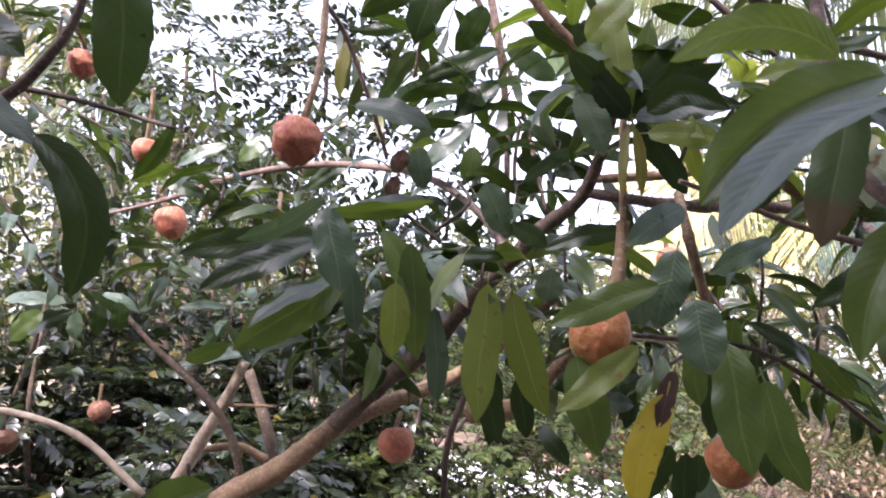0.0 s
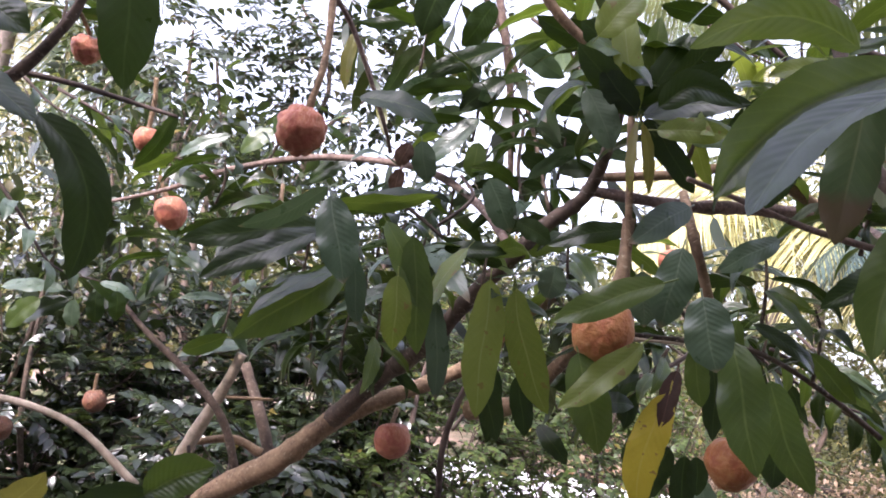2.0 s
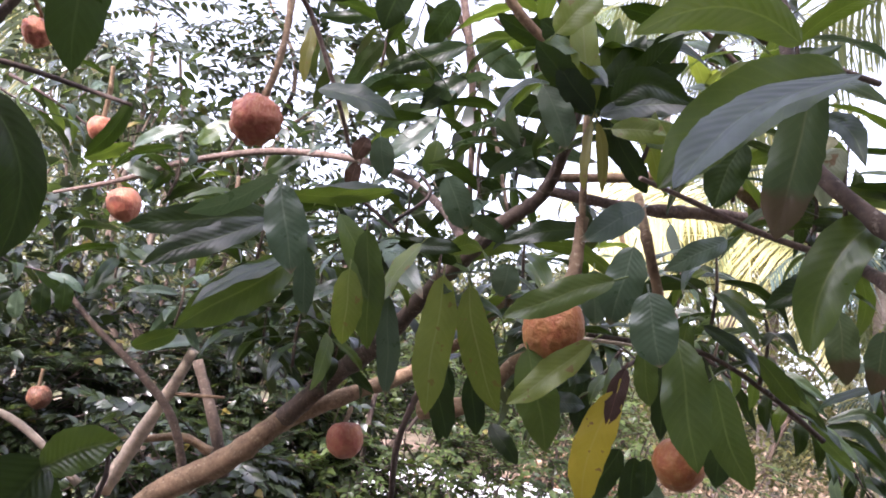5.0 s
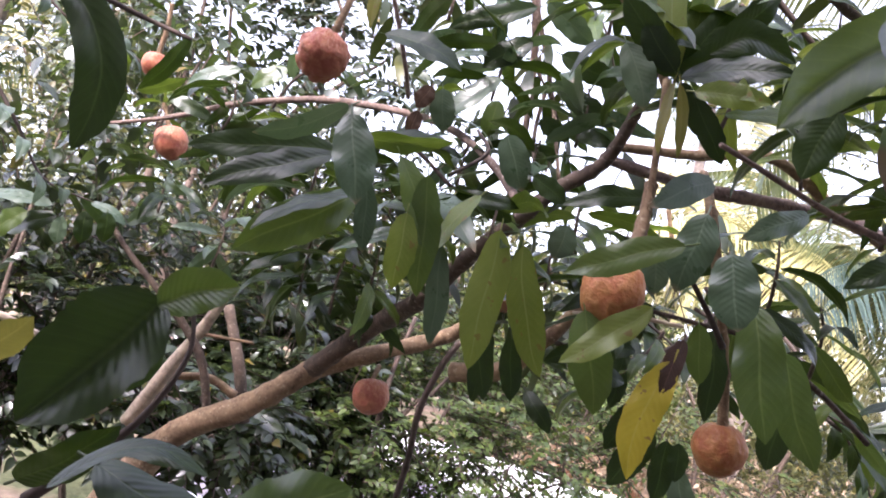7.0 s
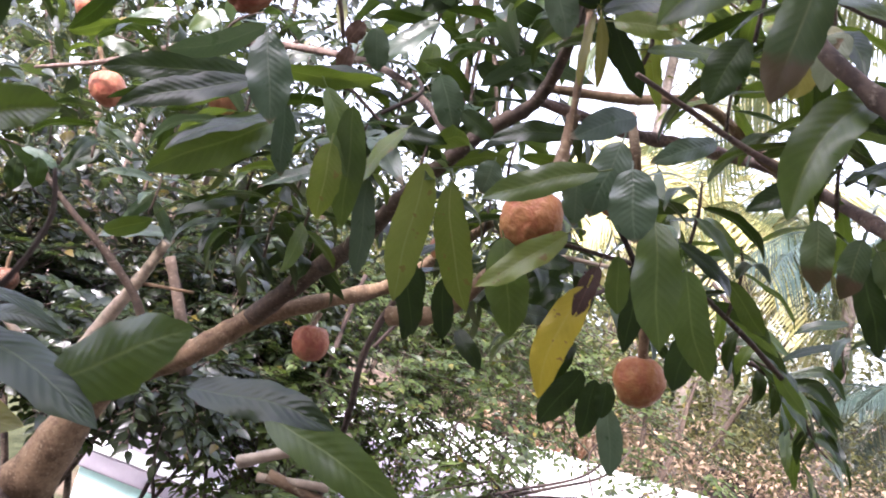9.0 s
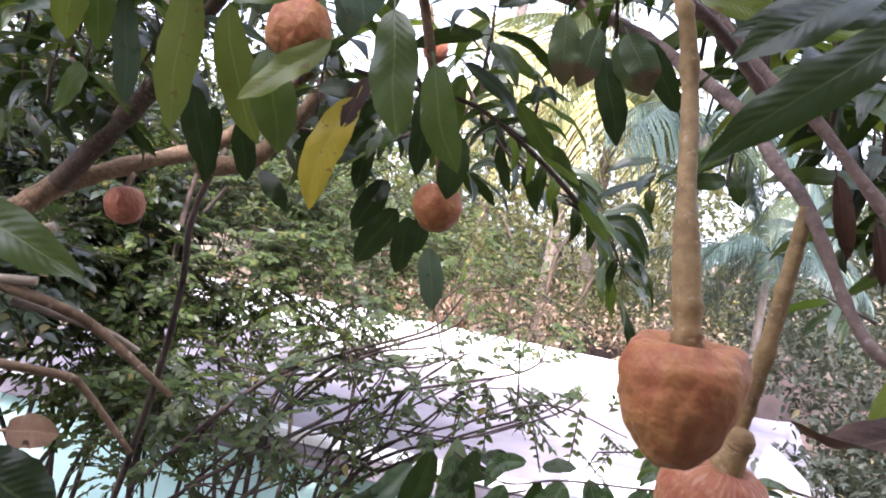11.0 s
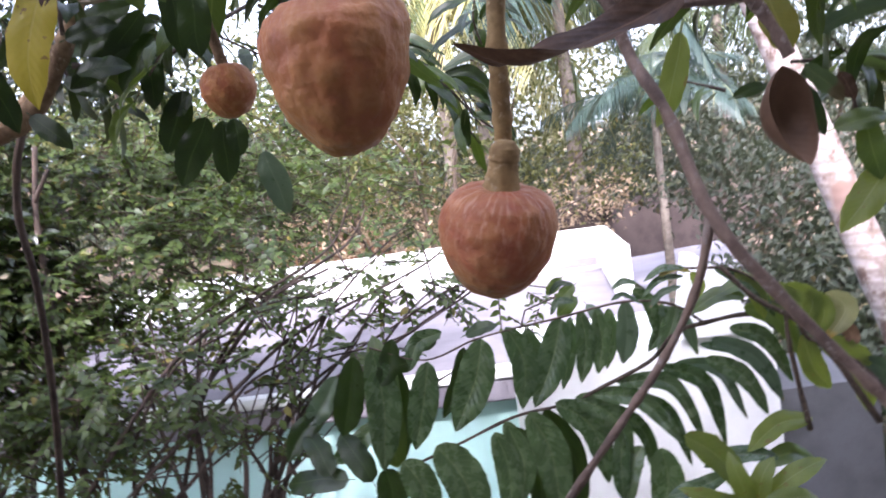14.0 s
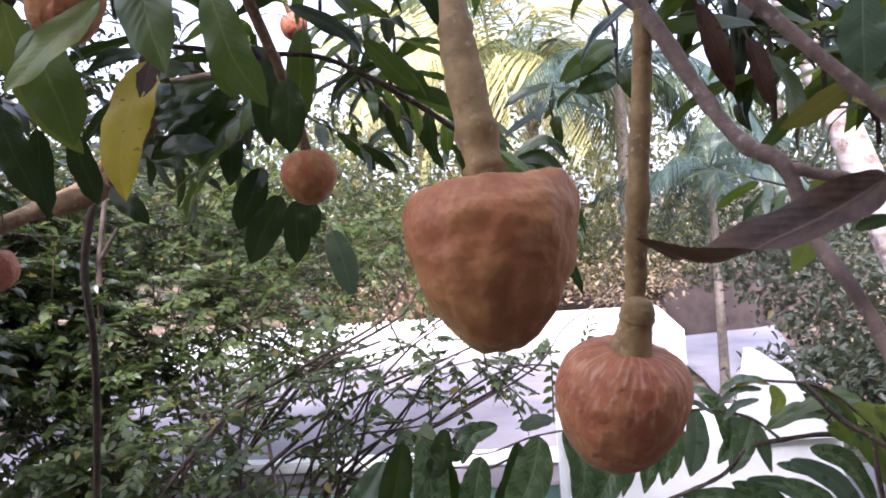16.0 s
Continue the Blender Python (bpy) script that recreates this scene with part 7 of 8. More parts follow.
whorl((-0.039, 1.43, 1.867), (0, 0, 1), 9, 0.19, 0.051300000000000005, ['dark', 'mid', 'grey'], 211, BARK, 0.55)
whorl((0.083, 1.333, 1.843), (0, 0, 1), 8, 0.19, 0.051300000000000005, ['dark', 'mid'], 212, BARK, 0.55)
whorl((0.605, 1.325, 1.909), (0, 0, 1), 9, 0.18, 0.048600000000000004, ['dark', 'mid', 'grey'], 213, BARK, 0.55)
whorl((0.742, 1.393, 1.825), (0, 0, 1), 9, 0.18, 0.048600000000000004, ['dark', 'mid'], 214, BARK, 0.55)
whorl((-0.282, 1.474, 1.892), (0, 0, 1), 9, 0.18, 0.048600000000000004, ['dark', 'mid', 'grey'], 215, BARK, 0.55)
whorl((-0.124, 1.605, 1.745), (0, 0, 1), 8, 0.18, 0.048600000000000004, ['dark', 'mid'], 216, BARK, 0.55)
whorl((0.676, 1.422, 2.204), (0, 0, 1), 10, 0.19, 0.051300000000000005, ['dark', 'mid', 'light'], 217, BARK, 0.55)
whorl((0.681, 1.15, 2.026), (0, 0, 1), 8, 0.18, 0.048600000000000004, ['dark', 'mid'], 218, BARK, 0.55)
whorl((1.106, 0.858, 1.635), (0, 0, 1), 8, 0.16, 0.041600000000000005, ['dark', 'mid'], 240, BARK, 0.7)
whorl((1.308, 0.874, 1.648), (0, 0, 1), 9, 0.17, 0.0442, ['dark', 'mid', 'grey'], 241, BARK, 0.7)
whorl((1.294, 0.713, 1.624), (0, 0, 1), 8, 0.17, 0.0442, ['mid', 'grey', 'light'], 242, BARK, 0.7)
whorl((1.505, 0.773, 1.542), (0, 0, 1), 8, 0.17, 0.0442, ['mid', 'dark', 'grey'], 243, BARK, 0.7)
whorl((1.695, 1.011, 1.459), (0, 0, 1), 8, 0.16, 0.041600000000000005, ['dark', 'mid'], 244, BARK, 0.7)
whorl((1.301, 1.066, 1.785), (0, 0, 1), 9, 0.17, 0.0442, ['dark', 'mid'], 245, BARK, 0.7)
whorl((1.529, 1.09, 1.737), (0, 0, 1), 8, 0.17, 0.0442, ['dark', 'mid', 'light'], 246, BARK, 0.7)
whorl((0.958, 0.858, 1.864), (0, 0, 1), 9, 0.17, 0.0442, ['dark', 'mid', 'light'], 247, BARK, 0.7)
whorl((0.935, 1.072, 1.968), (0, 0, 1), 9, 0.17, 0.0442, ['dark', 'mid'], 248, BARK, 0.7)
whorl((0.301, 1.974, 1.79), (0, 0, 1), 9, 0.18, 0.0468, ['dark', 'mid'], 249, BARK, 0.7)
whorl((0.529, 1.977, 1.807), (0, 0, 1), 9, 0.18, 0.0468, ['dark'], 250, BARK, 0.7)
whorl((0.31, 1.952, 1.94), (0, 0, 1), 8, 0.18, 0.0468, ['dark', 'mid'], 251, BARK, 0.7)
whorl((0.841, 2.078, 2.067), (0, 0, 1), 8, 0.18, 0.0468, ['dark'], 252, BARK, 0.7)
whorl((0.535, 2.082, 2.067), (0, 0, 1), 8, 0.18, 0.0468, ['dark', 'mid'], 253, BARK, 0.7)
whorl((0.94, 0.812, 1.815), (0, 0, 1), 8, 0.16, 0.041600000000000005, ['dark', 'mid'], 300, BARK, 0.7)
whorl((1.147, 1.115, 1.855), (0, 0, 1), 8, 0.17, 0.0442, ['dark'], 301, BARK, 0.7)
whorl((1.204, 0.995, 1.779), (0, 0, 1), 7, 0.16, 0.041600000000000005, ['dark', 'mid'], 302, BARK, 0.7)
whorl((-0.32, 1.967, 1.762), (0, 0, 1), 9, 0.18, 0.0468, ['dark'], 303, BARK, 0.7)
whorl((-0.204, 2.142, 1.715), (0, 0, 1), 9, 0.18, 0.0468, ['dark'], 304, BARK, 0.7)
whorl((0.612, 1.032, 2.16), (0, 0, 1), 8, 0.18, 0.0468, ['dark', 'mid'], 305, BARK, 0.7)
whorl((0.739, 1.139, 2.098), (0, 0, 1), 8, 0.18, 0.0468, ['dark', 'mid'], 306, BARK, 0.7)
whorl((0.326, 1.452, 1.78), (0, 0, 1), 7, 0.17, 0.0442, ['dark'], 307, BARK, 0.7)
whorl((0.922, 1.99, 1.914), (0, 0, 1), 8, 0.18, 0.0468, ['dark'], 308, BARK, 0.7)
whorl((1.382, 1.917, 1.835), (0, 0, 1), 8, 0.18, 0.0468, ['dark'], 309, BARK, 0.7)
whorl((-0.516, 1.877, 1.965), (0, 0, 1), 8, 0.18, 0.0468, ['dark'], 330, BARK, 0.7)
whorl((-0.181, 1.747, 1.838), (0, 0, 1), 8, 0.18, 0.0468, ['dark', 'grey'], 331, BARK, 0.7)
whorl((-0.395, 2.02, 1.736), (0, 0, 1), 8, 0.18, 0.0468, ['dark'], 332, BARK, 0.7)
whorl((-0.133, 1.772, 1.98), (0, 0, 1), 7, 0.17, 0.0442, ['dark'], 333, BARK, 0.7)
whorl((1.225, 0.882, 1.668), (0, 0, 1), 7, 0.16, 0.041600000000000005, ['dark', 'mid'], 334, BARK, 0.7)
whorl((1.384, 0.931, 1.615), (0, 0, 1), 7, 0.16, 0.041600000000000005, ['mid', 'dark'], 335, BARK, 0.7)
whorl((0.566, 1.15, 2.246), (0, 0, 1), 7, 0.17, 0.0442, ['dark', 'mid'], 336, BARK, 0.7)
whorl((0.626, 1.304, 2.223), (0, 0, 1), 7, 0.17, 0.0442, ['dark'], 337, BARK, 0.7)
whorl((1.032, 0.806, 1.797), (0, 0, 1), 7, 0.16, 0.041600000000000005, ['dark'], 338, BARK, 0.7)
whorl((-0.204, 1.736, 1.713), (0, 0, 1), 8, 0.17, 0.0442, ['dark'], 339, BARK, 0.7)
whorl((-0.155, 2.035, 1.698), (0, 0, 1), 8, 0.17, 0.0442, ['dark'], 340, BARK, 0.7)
tube("twig", [(0.504, 0.512, 1.644), (0.55, 0.525, 1.633), (0.603, 0.534, 1.602)], [0.0042, 0.0048, 0.0050], BARK_MAUVE, TREE, rough=0.12)
leaf(TREE, (0.618, 0.445, 1.66), (0.513, 0.456, 1.584), 0.043, -56, "dark", bend=0.08)
leaf(TREE, (0.562, 0.585, 1.683), (0.634, 0.565, 1.676), 0.030, 81, "light", bend=0.1)
leaf(TREE, (0.605, 0.551, 1.704), (0.681, 0.53, 1.698), 0.033, 134, "cream", bend=0.1)
leaf(TREE, (0.761, 0.611, 1.725), (0.7, 0.627, 1.753), 0.035, -141, "grey")
leaf(TREE, (0.561, 0.873, 1.75), (0.576, 0.872, 1.659), 0.047, 22, "tipped")
leaf(TREE, (0.62, 0.837, 1.721), (0.672, 0.825, 1.664), 0.045, 134, "tipped")
tube("stem", [(0.002, 3.264, 0.215), (0.435, 3.125, 0.743), (0.799, 3.069, 0.955), (1.116, 3.028, 1.111), (1.226, 2.991, 1.285)], [0.0114, 0.0097, 0.0074, 0.0059, 0.0042], BARK_DARK, THIN_BUSH)
tube("stem", [(0.227, 3.2, 0.261), (0.653, 3.071, 0.593), (0.952, 3.033, 0.788), (1.527, 2.919, 0.995), (1.642, 2.934, 1.135)], [0.0097, 0.0089, 0.0074, 0.0050, 0.0034], BARK_DARK, THIN_BUSH)
tube("stem", [(0.7, 3.067, 0.359), (0.982, 2.981, 0.588), (1.32, 2.934, 0.74), (1.673, 2.884, 0.874), (2.028, 2.789, 0.796)], [0.0073, 0.0065, 0.0050, 0.0042, 0.0025], BARK_DARK, THIN_BUSH)
tube("stem", [(0.799, 3.069, 0.955), (1.08, 3.045, 0.927), (1.382, 2.955, 1.116), (1.507, 2.916, 1.217)], [0.0050, 0.0042, 0.0034, 0.0025], BARK_DARK, THIN_BUSH)
whorl((0.751, 0.718, 1.801), (0, 0, 1), 7, 0.14, 0.03780000000000001, ['dark', 'mid'], 350, BARK, 0.7)
whorl((0.925, 0.828, 1.799), (0, 0, 1), 7, 0.15, 0.0405, ['dark', 'mid', 'light'], 351, BARK, 0.7)
whorl((0.848, 0.997, 1.922), (0, 0, 1), 8, 0.16, 0.0432, ['dark', 'mid'], 352, BARK, 0.7)
whorl((1.018, 1.058, 1.892), (0, 0, 1), 7, 0.16, 0.0432, ['dark'], 353, BARK, 0.7)
whorl((0.808, 1.21, 1.999), (0, 0, 1), 8, 0.16, 0.0432, ['dark', 'mid'], 354, BARK, 0.7)
leaf(TREE, (0.598, 0.452, 1.713), (0.472, 0.469, 1.629), 0.043, -68, "dark", bend=0.07)
leaf(TREE, (1.247, 1.404, 1.788), (1.129, 1.447, 1.71), 0.057, -82, "mid", bend=0.2)
leaf(TREE, (1.26, 1.421, 1.774), (1.15, 1.461, 1.709), 0.061, -68, "dark", bend=0.2)
leaf(TREE, (1.244, 1.406, 1.711), (1.159, 1.437, 1.684), 0.049, -84, "dark", bend=0.18)
leaf(TREE, (1.252, 1.403, 1.732), (1.283, 1.392, 1.658), 0.043, 31, "dark", bend=0.1)
tube("twig", [(1.219, 1.412, 1.902), (1.242, 1.405, 1.817), (1.246, 1.405, 1.697)], [0.0036, 0.0036, 0.0030], BARK_DARK, TREE)
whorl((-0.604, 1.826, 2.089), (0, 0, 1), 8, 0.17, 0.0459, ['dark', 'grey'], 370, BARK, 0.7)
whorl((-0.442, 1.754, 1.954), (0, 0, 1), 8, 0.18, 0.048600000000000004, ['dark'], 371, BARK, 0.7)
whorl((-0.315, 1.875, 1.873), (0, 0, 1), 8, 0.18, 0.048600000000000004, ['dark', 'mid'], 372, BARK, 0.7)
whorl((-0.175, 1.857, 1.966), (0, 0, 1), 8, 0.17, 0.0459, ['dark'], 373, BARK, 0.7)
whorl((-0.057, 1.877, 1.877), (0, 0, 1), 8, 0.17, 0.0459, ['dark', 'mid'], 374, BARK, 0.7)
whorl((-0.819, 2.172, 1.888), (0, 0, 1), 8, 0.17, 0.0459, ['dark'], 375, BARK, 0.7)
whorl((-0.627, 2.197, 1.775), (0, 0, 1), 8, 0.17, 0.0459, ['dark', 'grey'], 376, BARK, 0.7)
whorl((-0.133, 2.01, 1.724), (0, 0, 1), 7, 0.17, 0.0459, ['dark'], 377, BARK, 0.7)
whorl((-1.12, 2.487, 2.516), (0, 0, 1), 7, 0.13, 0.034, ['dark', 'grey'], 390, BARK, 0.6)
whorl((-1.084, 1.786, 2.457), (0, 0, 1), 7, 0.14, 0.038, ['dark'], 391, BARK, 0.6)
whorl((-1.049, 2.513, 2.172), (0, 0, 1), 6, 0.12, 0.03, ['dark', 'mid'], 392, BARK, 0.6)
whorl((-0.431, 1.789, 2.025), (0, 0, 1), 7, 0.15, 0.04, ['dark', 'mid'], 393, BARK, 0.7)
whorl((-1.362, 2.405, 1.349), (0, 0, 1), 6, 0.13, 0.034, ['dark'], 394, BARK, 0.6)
tube("branch", [(0.497, 0.521, 1.658), (0.478, 0.539, 1.685), (0.461, 0.562, 1.718), (0.431, 0.597, 1.769), (0.391, 0.654, 1.842), (0.381, 0.673, 1.909), (0.381, 0.701, 1.989), (0.391, 0.745, 2.097)], [0.0078, 0.0085, 0.0088, 0.0085, 0.0080, 0.0075, 0.0070, 0.0070], BARK, TREE, "brown branch that carries the big fruit", sides=12, rough=0.1, knots=0.1)
blade(TREE, [(0.361, 0.611, 1.920), (0.354, 0.616, 1.851), (0.345, 0.618, 1.797), (0.338, 0.619, 1.753)], 0.048, 27, "tipped")
blade(TREE, [(0.459, 0.728, 1.909), (0.429, 0.732, 1.893), (0.404, 0.737, 1.866)], 0.029, -68, "cream")
blade(TREE, [(0.436, 0.683, 1.879), (0.425, 0.687, 1.853), (0.427, 0.693, 1.817)], 0.033, 31, "pale")
blade(TREE, [(0.426, 0.876, 1.952), (0.409, 0.883, 1.909), (0.400, 0.890, 1.860)], 0.054, 20, "dark")
blade(TREE, [(-0.572, 0.765, 1.869), (-0.518, 0.770, 1.840), (-0.468, 0.776, 1.808)], 0.045, 49, "dark")
blade(TREE, [(-0.124, 0.358, 1.521), (-0.112, 0.361, 1.530), (-0.096, 0.365, 1.537)], 0.021, 77, "mid", fold=0.6)
blade(TREE, [(-0.138, 0.390, 1.514), (-0.137, 0.393, 1.498), (-0.140, 0.396, 1.479)], 0.022, -23, "dark")
blade(TREE, [(-0.175, 0.436, 1.421), (-0.154, 0.439, 1.442), (-0.129, 0.443, 1.451), (-0.103, 0.450, 1.442)], 0.014, 28, "dark")
blade(TREE, [(0.940, 1.971, 0.876), (0.946, 1.958, 0.702), (0.921, 1.961, 0.525)], 0.102, 17, "spray", fold=0.4)
blade(TREE, [(1.075, 1.904, 0.820), (1.048, 1.910, 0.704), (1.009, 1.921, 0.575)], 0.089, 27, "spray", fold=0.4)
blade(TREE, [(1.220, 1.837, 0.865), (1.186, 1.846, 0.747), (1.117, 1.872, 0.613)], 0.111, 34, "spray", fold=0.4)
blade(TREE, [(1.284, 1.807, 0.889), (1.317, 1.786, 0.782), (1.294, 1.789, 0.653)], 0.080, 25, "spray", fold=0.4)
blade(TREE, [(1.423, 1.741, 0.896), (1.389, 1.751, 0.783), (1.326, 1.774, 0.654)], 0.091, 39, "spray", fold=0.4)
blade(TREE, [(1.475, 1.717, 0.908), (1.476, 1.711, 0.809), (1.451, 1.717, 0.706)], 0.055, 35, "spray", fold=0.4)
blade(TREE, [(1.513, 1.699, 0.906), (1.515, 1.692, 0.810), (1.495, 1.697, 0.726)], 0.051, 36, "spray", fold=0.4)
blade(TREE, [(1.589, 1.664, 0.920), (1.582, 1.661, 0.827), (1.560, 1.667, 0.746)], 0.063, 39, "grey", fold=0.4)
blade(TREE, [(1.713, 1.602, 0.886), (1.689, 1.610, 0.821), (1.651, 1.624, 0.748)], 0.058, 47, "spray", fold=0.4)
blade(TREE, [(0.994, 1.947, 0.896), (0.973, 1.952, 0.815), (0.940, 1.965, 0.766)], 0.064, 27, "dark", fold=0.4)
blade(TREE, [(1.122, 1.886, 0.898), (1.056, 1.916, 0.873), (1.027, 1.925, 0.800)], 0.055, -71, "spray", fold=0.4)
blade(TREE, [(1.744, 1.483, 0.996), (1.823, 1.441, 0.937), (1.870, 1.414, 0.846)], 0.046, 61, "spray", fold=0.4)
blade(TREE, [(1.791, 1.459, 0.976), (1.832, 1.436, 0.919), (1.845, 1.426, 0.843)], 0.052, 15, "light", fold=0.4)
blade(TREE, [(1.859, 1.424, 0.934), (1.909, 1.398, 0.893), (1.911, 1.393, 0.816)], 0.049, 75, "light", fold=0.4)
blade(TREE, [(1.901, 1.404, 0.928), (1.958, 1.373, 0.878), (1.930, 1.383, 0.811)], 0.055, 28, "light", fold=0.4)
blade(TREE, [(1.950, 1.379, 0.906), (1.983, 1.360, 0.848), (1.957, 1.368, 0.784)], 0.055, 42, "light", fold=0.4)
blade(TREE, [(1.991, 1.358, 0.894), (2.032, 1.336, 0.846), (1.979, 1.357, 0.772)], 0.064, 53, "cream", fold=0.4)
blade(TREE, [(1.927, 1.383, 0.794), (1.938, 1.373, 0.707), (1.973, 1.353, 0.641)], 0.067, 23, "light", fold=0.4)
blade(TREE, [(1.968, 1.362, 0.772), (2.040, 1.324, 0.697), (2.055, 1.309, 0.565)], 0.089, 76, "light", fold=0.4)
blade(TREE, [(2.041, 1.324, 0.712), (2.106, 1.291, 0.662), (2.088, 1.292, 0.550)], 0.056, 26, "grey", fold=0.4)
blade(TREE, [(2.100, 1.297, 0.726), (2.161, 1.266, 0.696), (2.189, 1.249, 0.639)], 0.041, 56, "spray", fold=0.4)
blade(TREE, [(2.197, 1.254, 0.799), (2.258, 1.223, 0.759), (2.301, 1.198, 0.676)], 0.067, 63, "light", fold=0.4)
blade(TREE, [(2.013, 1.343, 0.803), (2.037, 1.330, 0.778), (2.032, 1.330, 0.739)], 0.043, 26, "tan", fold=0.4)
blade(TREE, [(1.678, 1.515, 1.004), (1.625, 1.540, 1.009), (1.578, 1.561, 0.981)], 0.024, -42, "spray", fold=0.4)
blade(TREE, [(1.672, 1.516, 0.983), (1.616, 1.543, 0.982), (1.567, 1.564, 0.938)], 0.023, -42, "spray", fold=0.4)
blade(TREE, [(1.664, 1.519, 0.958), (1.615, 1.541, 0.945), (1.583, 1.554, 0.911)], 0.023, -42, "grey", fold=0.4)
blade(TREE, [(1.691, 1.507, 0.992), (1.705, 1.499, 0.954), (1.684, 1.507, 0.916)], 0.034, 45, "light", fold=0.4)
blade(TREE, [(1.616, 1.544, 0.991), (1.650, 1.528, 1.007), (1.691, 1.507, 0.992)], 0.027, 43, "olive", fold=0.4)
blade(TREE, [(1.413, 1.641, 0.999), (1.377, 1.658, 1.004), (1.352, 1.669, 0.976)], 0.020, -44, "dark", fold=0.4)
blade(TREE, [(1.409, 1.640, 0.953), (1.372, 1.659, 0.958), (1.349, 1.667, 0.925)], 0.024, -44, "spray", fold=0.4)
blade(TREE, [(1.562, 1.569, 0.980), (1.532, 1.584, 0.989), (1.501, 1.597, 0.973)], 0.023, -43, "spray", fold=0.4)
blade(TREE, [(1.564, 1.565, 0.926), (1.526, 1.585, 0.955), (1.495, 1.598, 0.943)], 0.019, -44, "spray", fold=0.4)
tube("twig", [(1.991, 1.462, 0.763), (1.904, 1.508, 0.836), (1.774, 1.570, 0.831), (1.694, 1.607, 0.810), (1.628, 1.635, 0.744), (1.497, 1.694, 0.687), (1.410, 1.734, 0.654), (1.272, 1.799, 0.635), (1.120, 1.868, 0.577), (0.974, 1.935, 0.523)], [0.0068, 0.0064, 0.0060, 0.0057, 0.0053, 0.0049, 0.0045, 0.0042, 0.0038, 0.0034], BARK, TREE, rough=0.12, knots=0.08)
tube("twig", [(1.774, 1.570, 0.831), (1.702, 1.608, 0.893), (1.586, 1.665, 0.917), (1.419, 1.743, 0.896), (1.216, 1.839, 0.868), (1.070, 1.906, 0.825), (0.933, 1.975, 0.879)], [0.0042, 0.0038, 0.0035, 0.0032, 0.0028, 0.0024, 0.0021], BARK, TREE, rough=0.12, knots=0.08)
tube("twig", [(2.143, 1.266, 0.543), (2.048, 1.320, 0.694), (1.938, 1.377, 0.780), (1.911, 1.395, 0.859), (1.802, 1.454, 0.976), (1.678, 1.515, 1.004)], [0.0062, 0.0056, 0.0050, 0.0043, 0.0037, 0.0031], BARK, TREE, rough=0.12, knots=0.08)
cupped_leaf(TREE, (0.776, 0.387, 1.338), (0.776, 0.373, 1.274), 0.034, 18, "dry", "cupped dry brown leaf hanging from a twig")
blade(TREE, [(0.802, 0.412, 1.404), (0.813, 0.400, 1.433), (0.836, 0.381, 1.444), (0.861, 0.361, 1.437), (0.882, 0.342, 1.417)], 0.029, 69, "cream", fold=0.4)
blade(TREE, [(-0.123, 0.360, 1.524), (-0.137, 0.358, 1.499), (-0.162, 0.357, 1.464)], 0.044, -83, "dark", fold=0.8)
blade(TREE, [(0.957, 1.888, 0.567), (0.994, 1.867, 0.493), (1.008, 1.851, 0.375)], 0.099, 0, "spray", fold=0.4)
blade(TREE, [(1.049, 1.856, 0.596), (1.105, 1.825, 0.488), (1.137, 1.797, 0.308)], 0.126, 0, "spray", fold=0.4)
blade(TREE, [(1.204, 1.798, 0.609), (1.224, 1.781, 0.497), (1.205, 1.773, 0.333)], 0.077, 23, "spray", fold=0.4)
blade(TREE, [(1.235, 1.789, 0.635), (1.264, 1.767, 0.516), (1.243, 1.765, 0.400)], 0.069, 22, "spray", fold=0.4)
blade(TREE, [(1.300, 1.766, 0.649), (1.341, 1.739, 0.522), (1.337, 1.723, 0.337)], 0.103, 18, "spray", fold=0.4)
blade(TREE, [(1.373, 1.740, 0.665), (1.458, 1.700, 0.580), (1.477, 1.678, 0.420)], 0.084, 64, "spray", fold=0.4)
blade(TREE, [(1.427, 1.720, 0.671), (1.512, 1.682, 0.607), (1.553, 1.656, 0.491)], 0.077, 59, "spray", fold=0.4)
blade(TREE, [(1.473, 1.703, 0.672), (1.596, 1.653, 0.634), (1.689, 1.605, 0.494)], 0.062, 52, "spray", fold=0.4)
blade(TREE, [(1.540, 1.679, 0.695), (1.682, 1.623, 0.666), (1.748, 1.582, 0.490)], 0.055, 55, "spray", fold=0.4)
blade(TREE, [(1.662, 1.636, 0.722), (1.769, 1.589, 0.656), (1.800, 1.561, 0.473)], 0.055, 68, "spray", fold=0.4)
blade(TREE, [(1.720, 1.493, 0.808), (1.824, 1.447, 0.739), (1.875, 1.417, 0.616)], 0.058, 65, "grey", fold=0.4)
blade(TREE, [(1.697, 1.497, 0.760), (1.783, 1.459, 0.699), (1.832, 1.431, 0.588)], 0.059, 64, "spray", fold=0.4)
blade(TREE, [(1.578, 1.648, 0.510), (1.533, 1.659, 0.441), (1.516, 1.657, 0.350)], 0.067, 52, "spray", fold=0.4)
blade(TREE, [(1.627, 1.629, 0.497), (1.629, 1.618, 0.393), (1.591, 1.623, 0.284)], 0.096, 45, "spray", fold=0.4)
blade(TREE, [(1.533, 1.669, 0.555), (1.514, 1.668, 0.464), (1.505, 1.662, 0.363)], 0.055, 41, "spray", fold=0.4)
blade(TREE, [(1.613, 1.511, 0.568), (1.689, 1.476, 0.497), (1.747, 1.445, 0.391)], 0.089, 60, "light", fold=0.4)
blade(TREE, [(1.703, 1.467, 0.451), (1.623, 1.495, 0.425), (1.548, 1.522, 0.417)], 0.053, -35, "spray", fold=0.4)
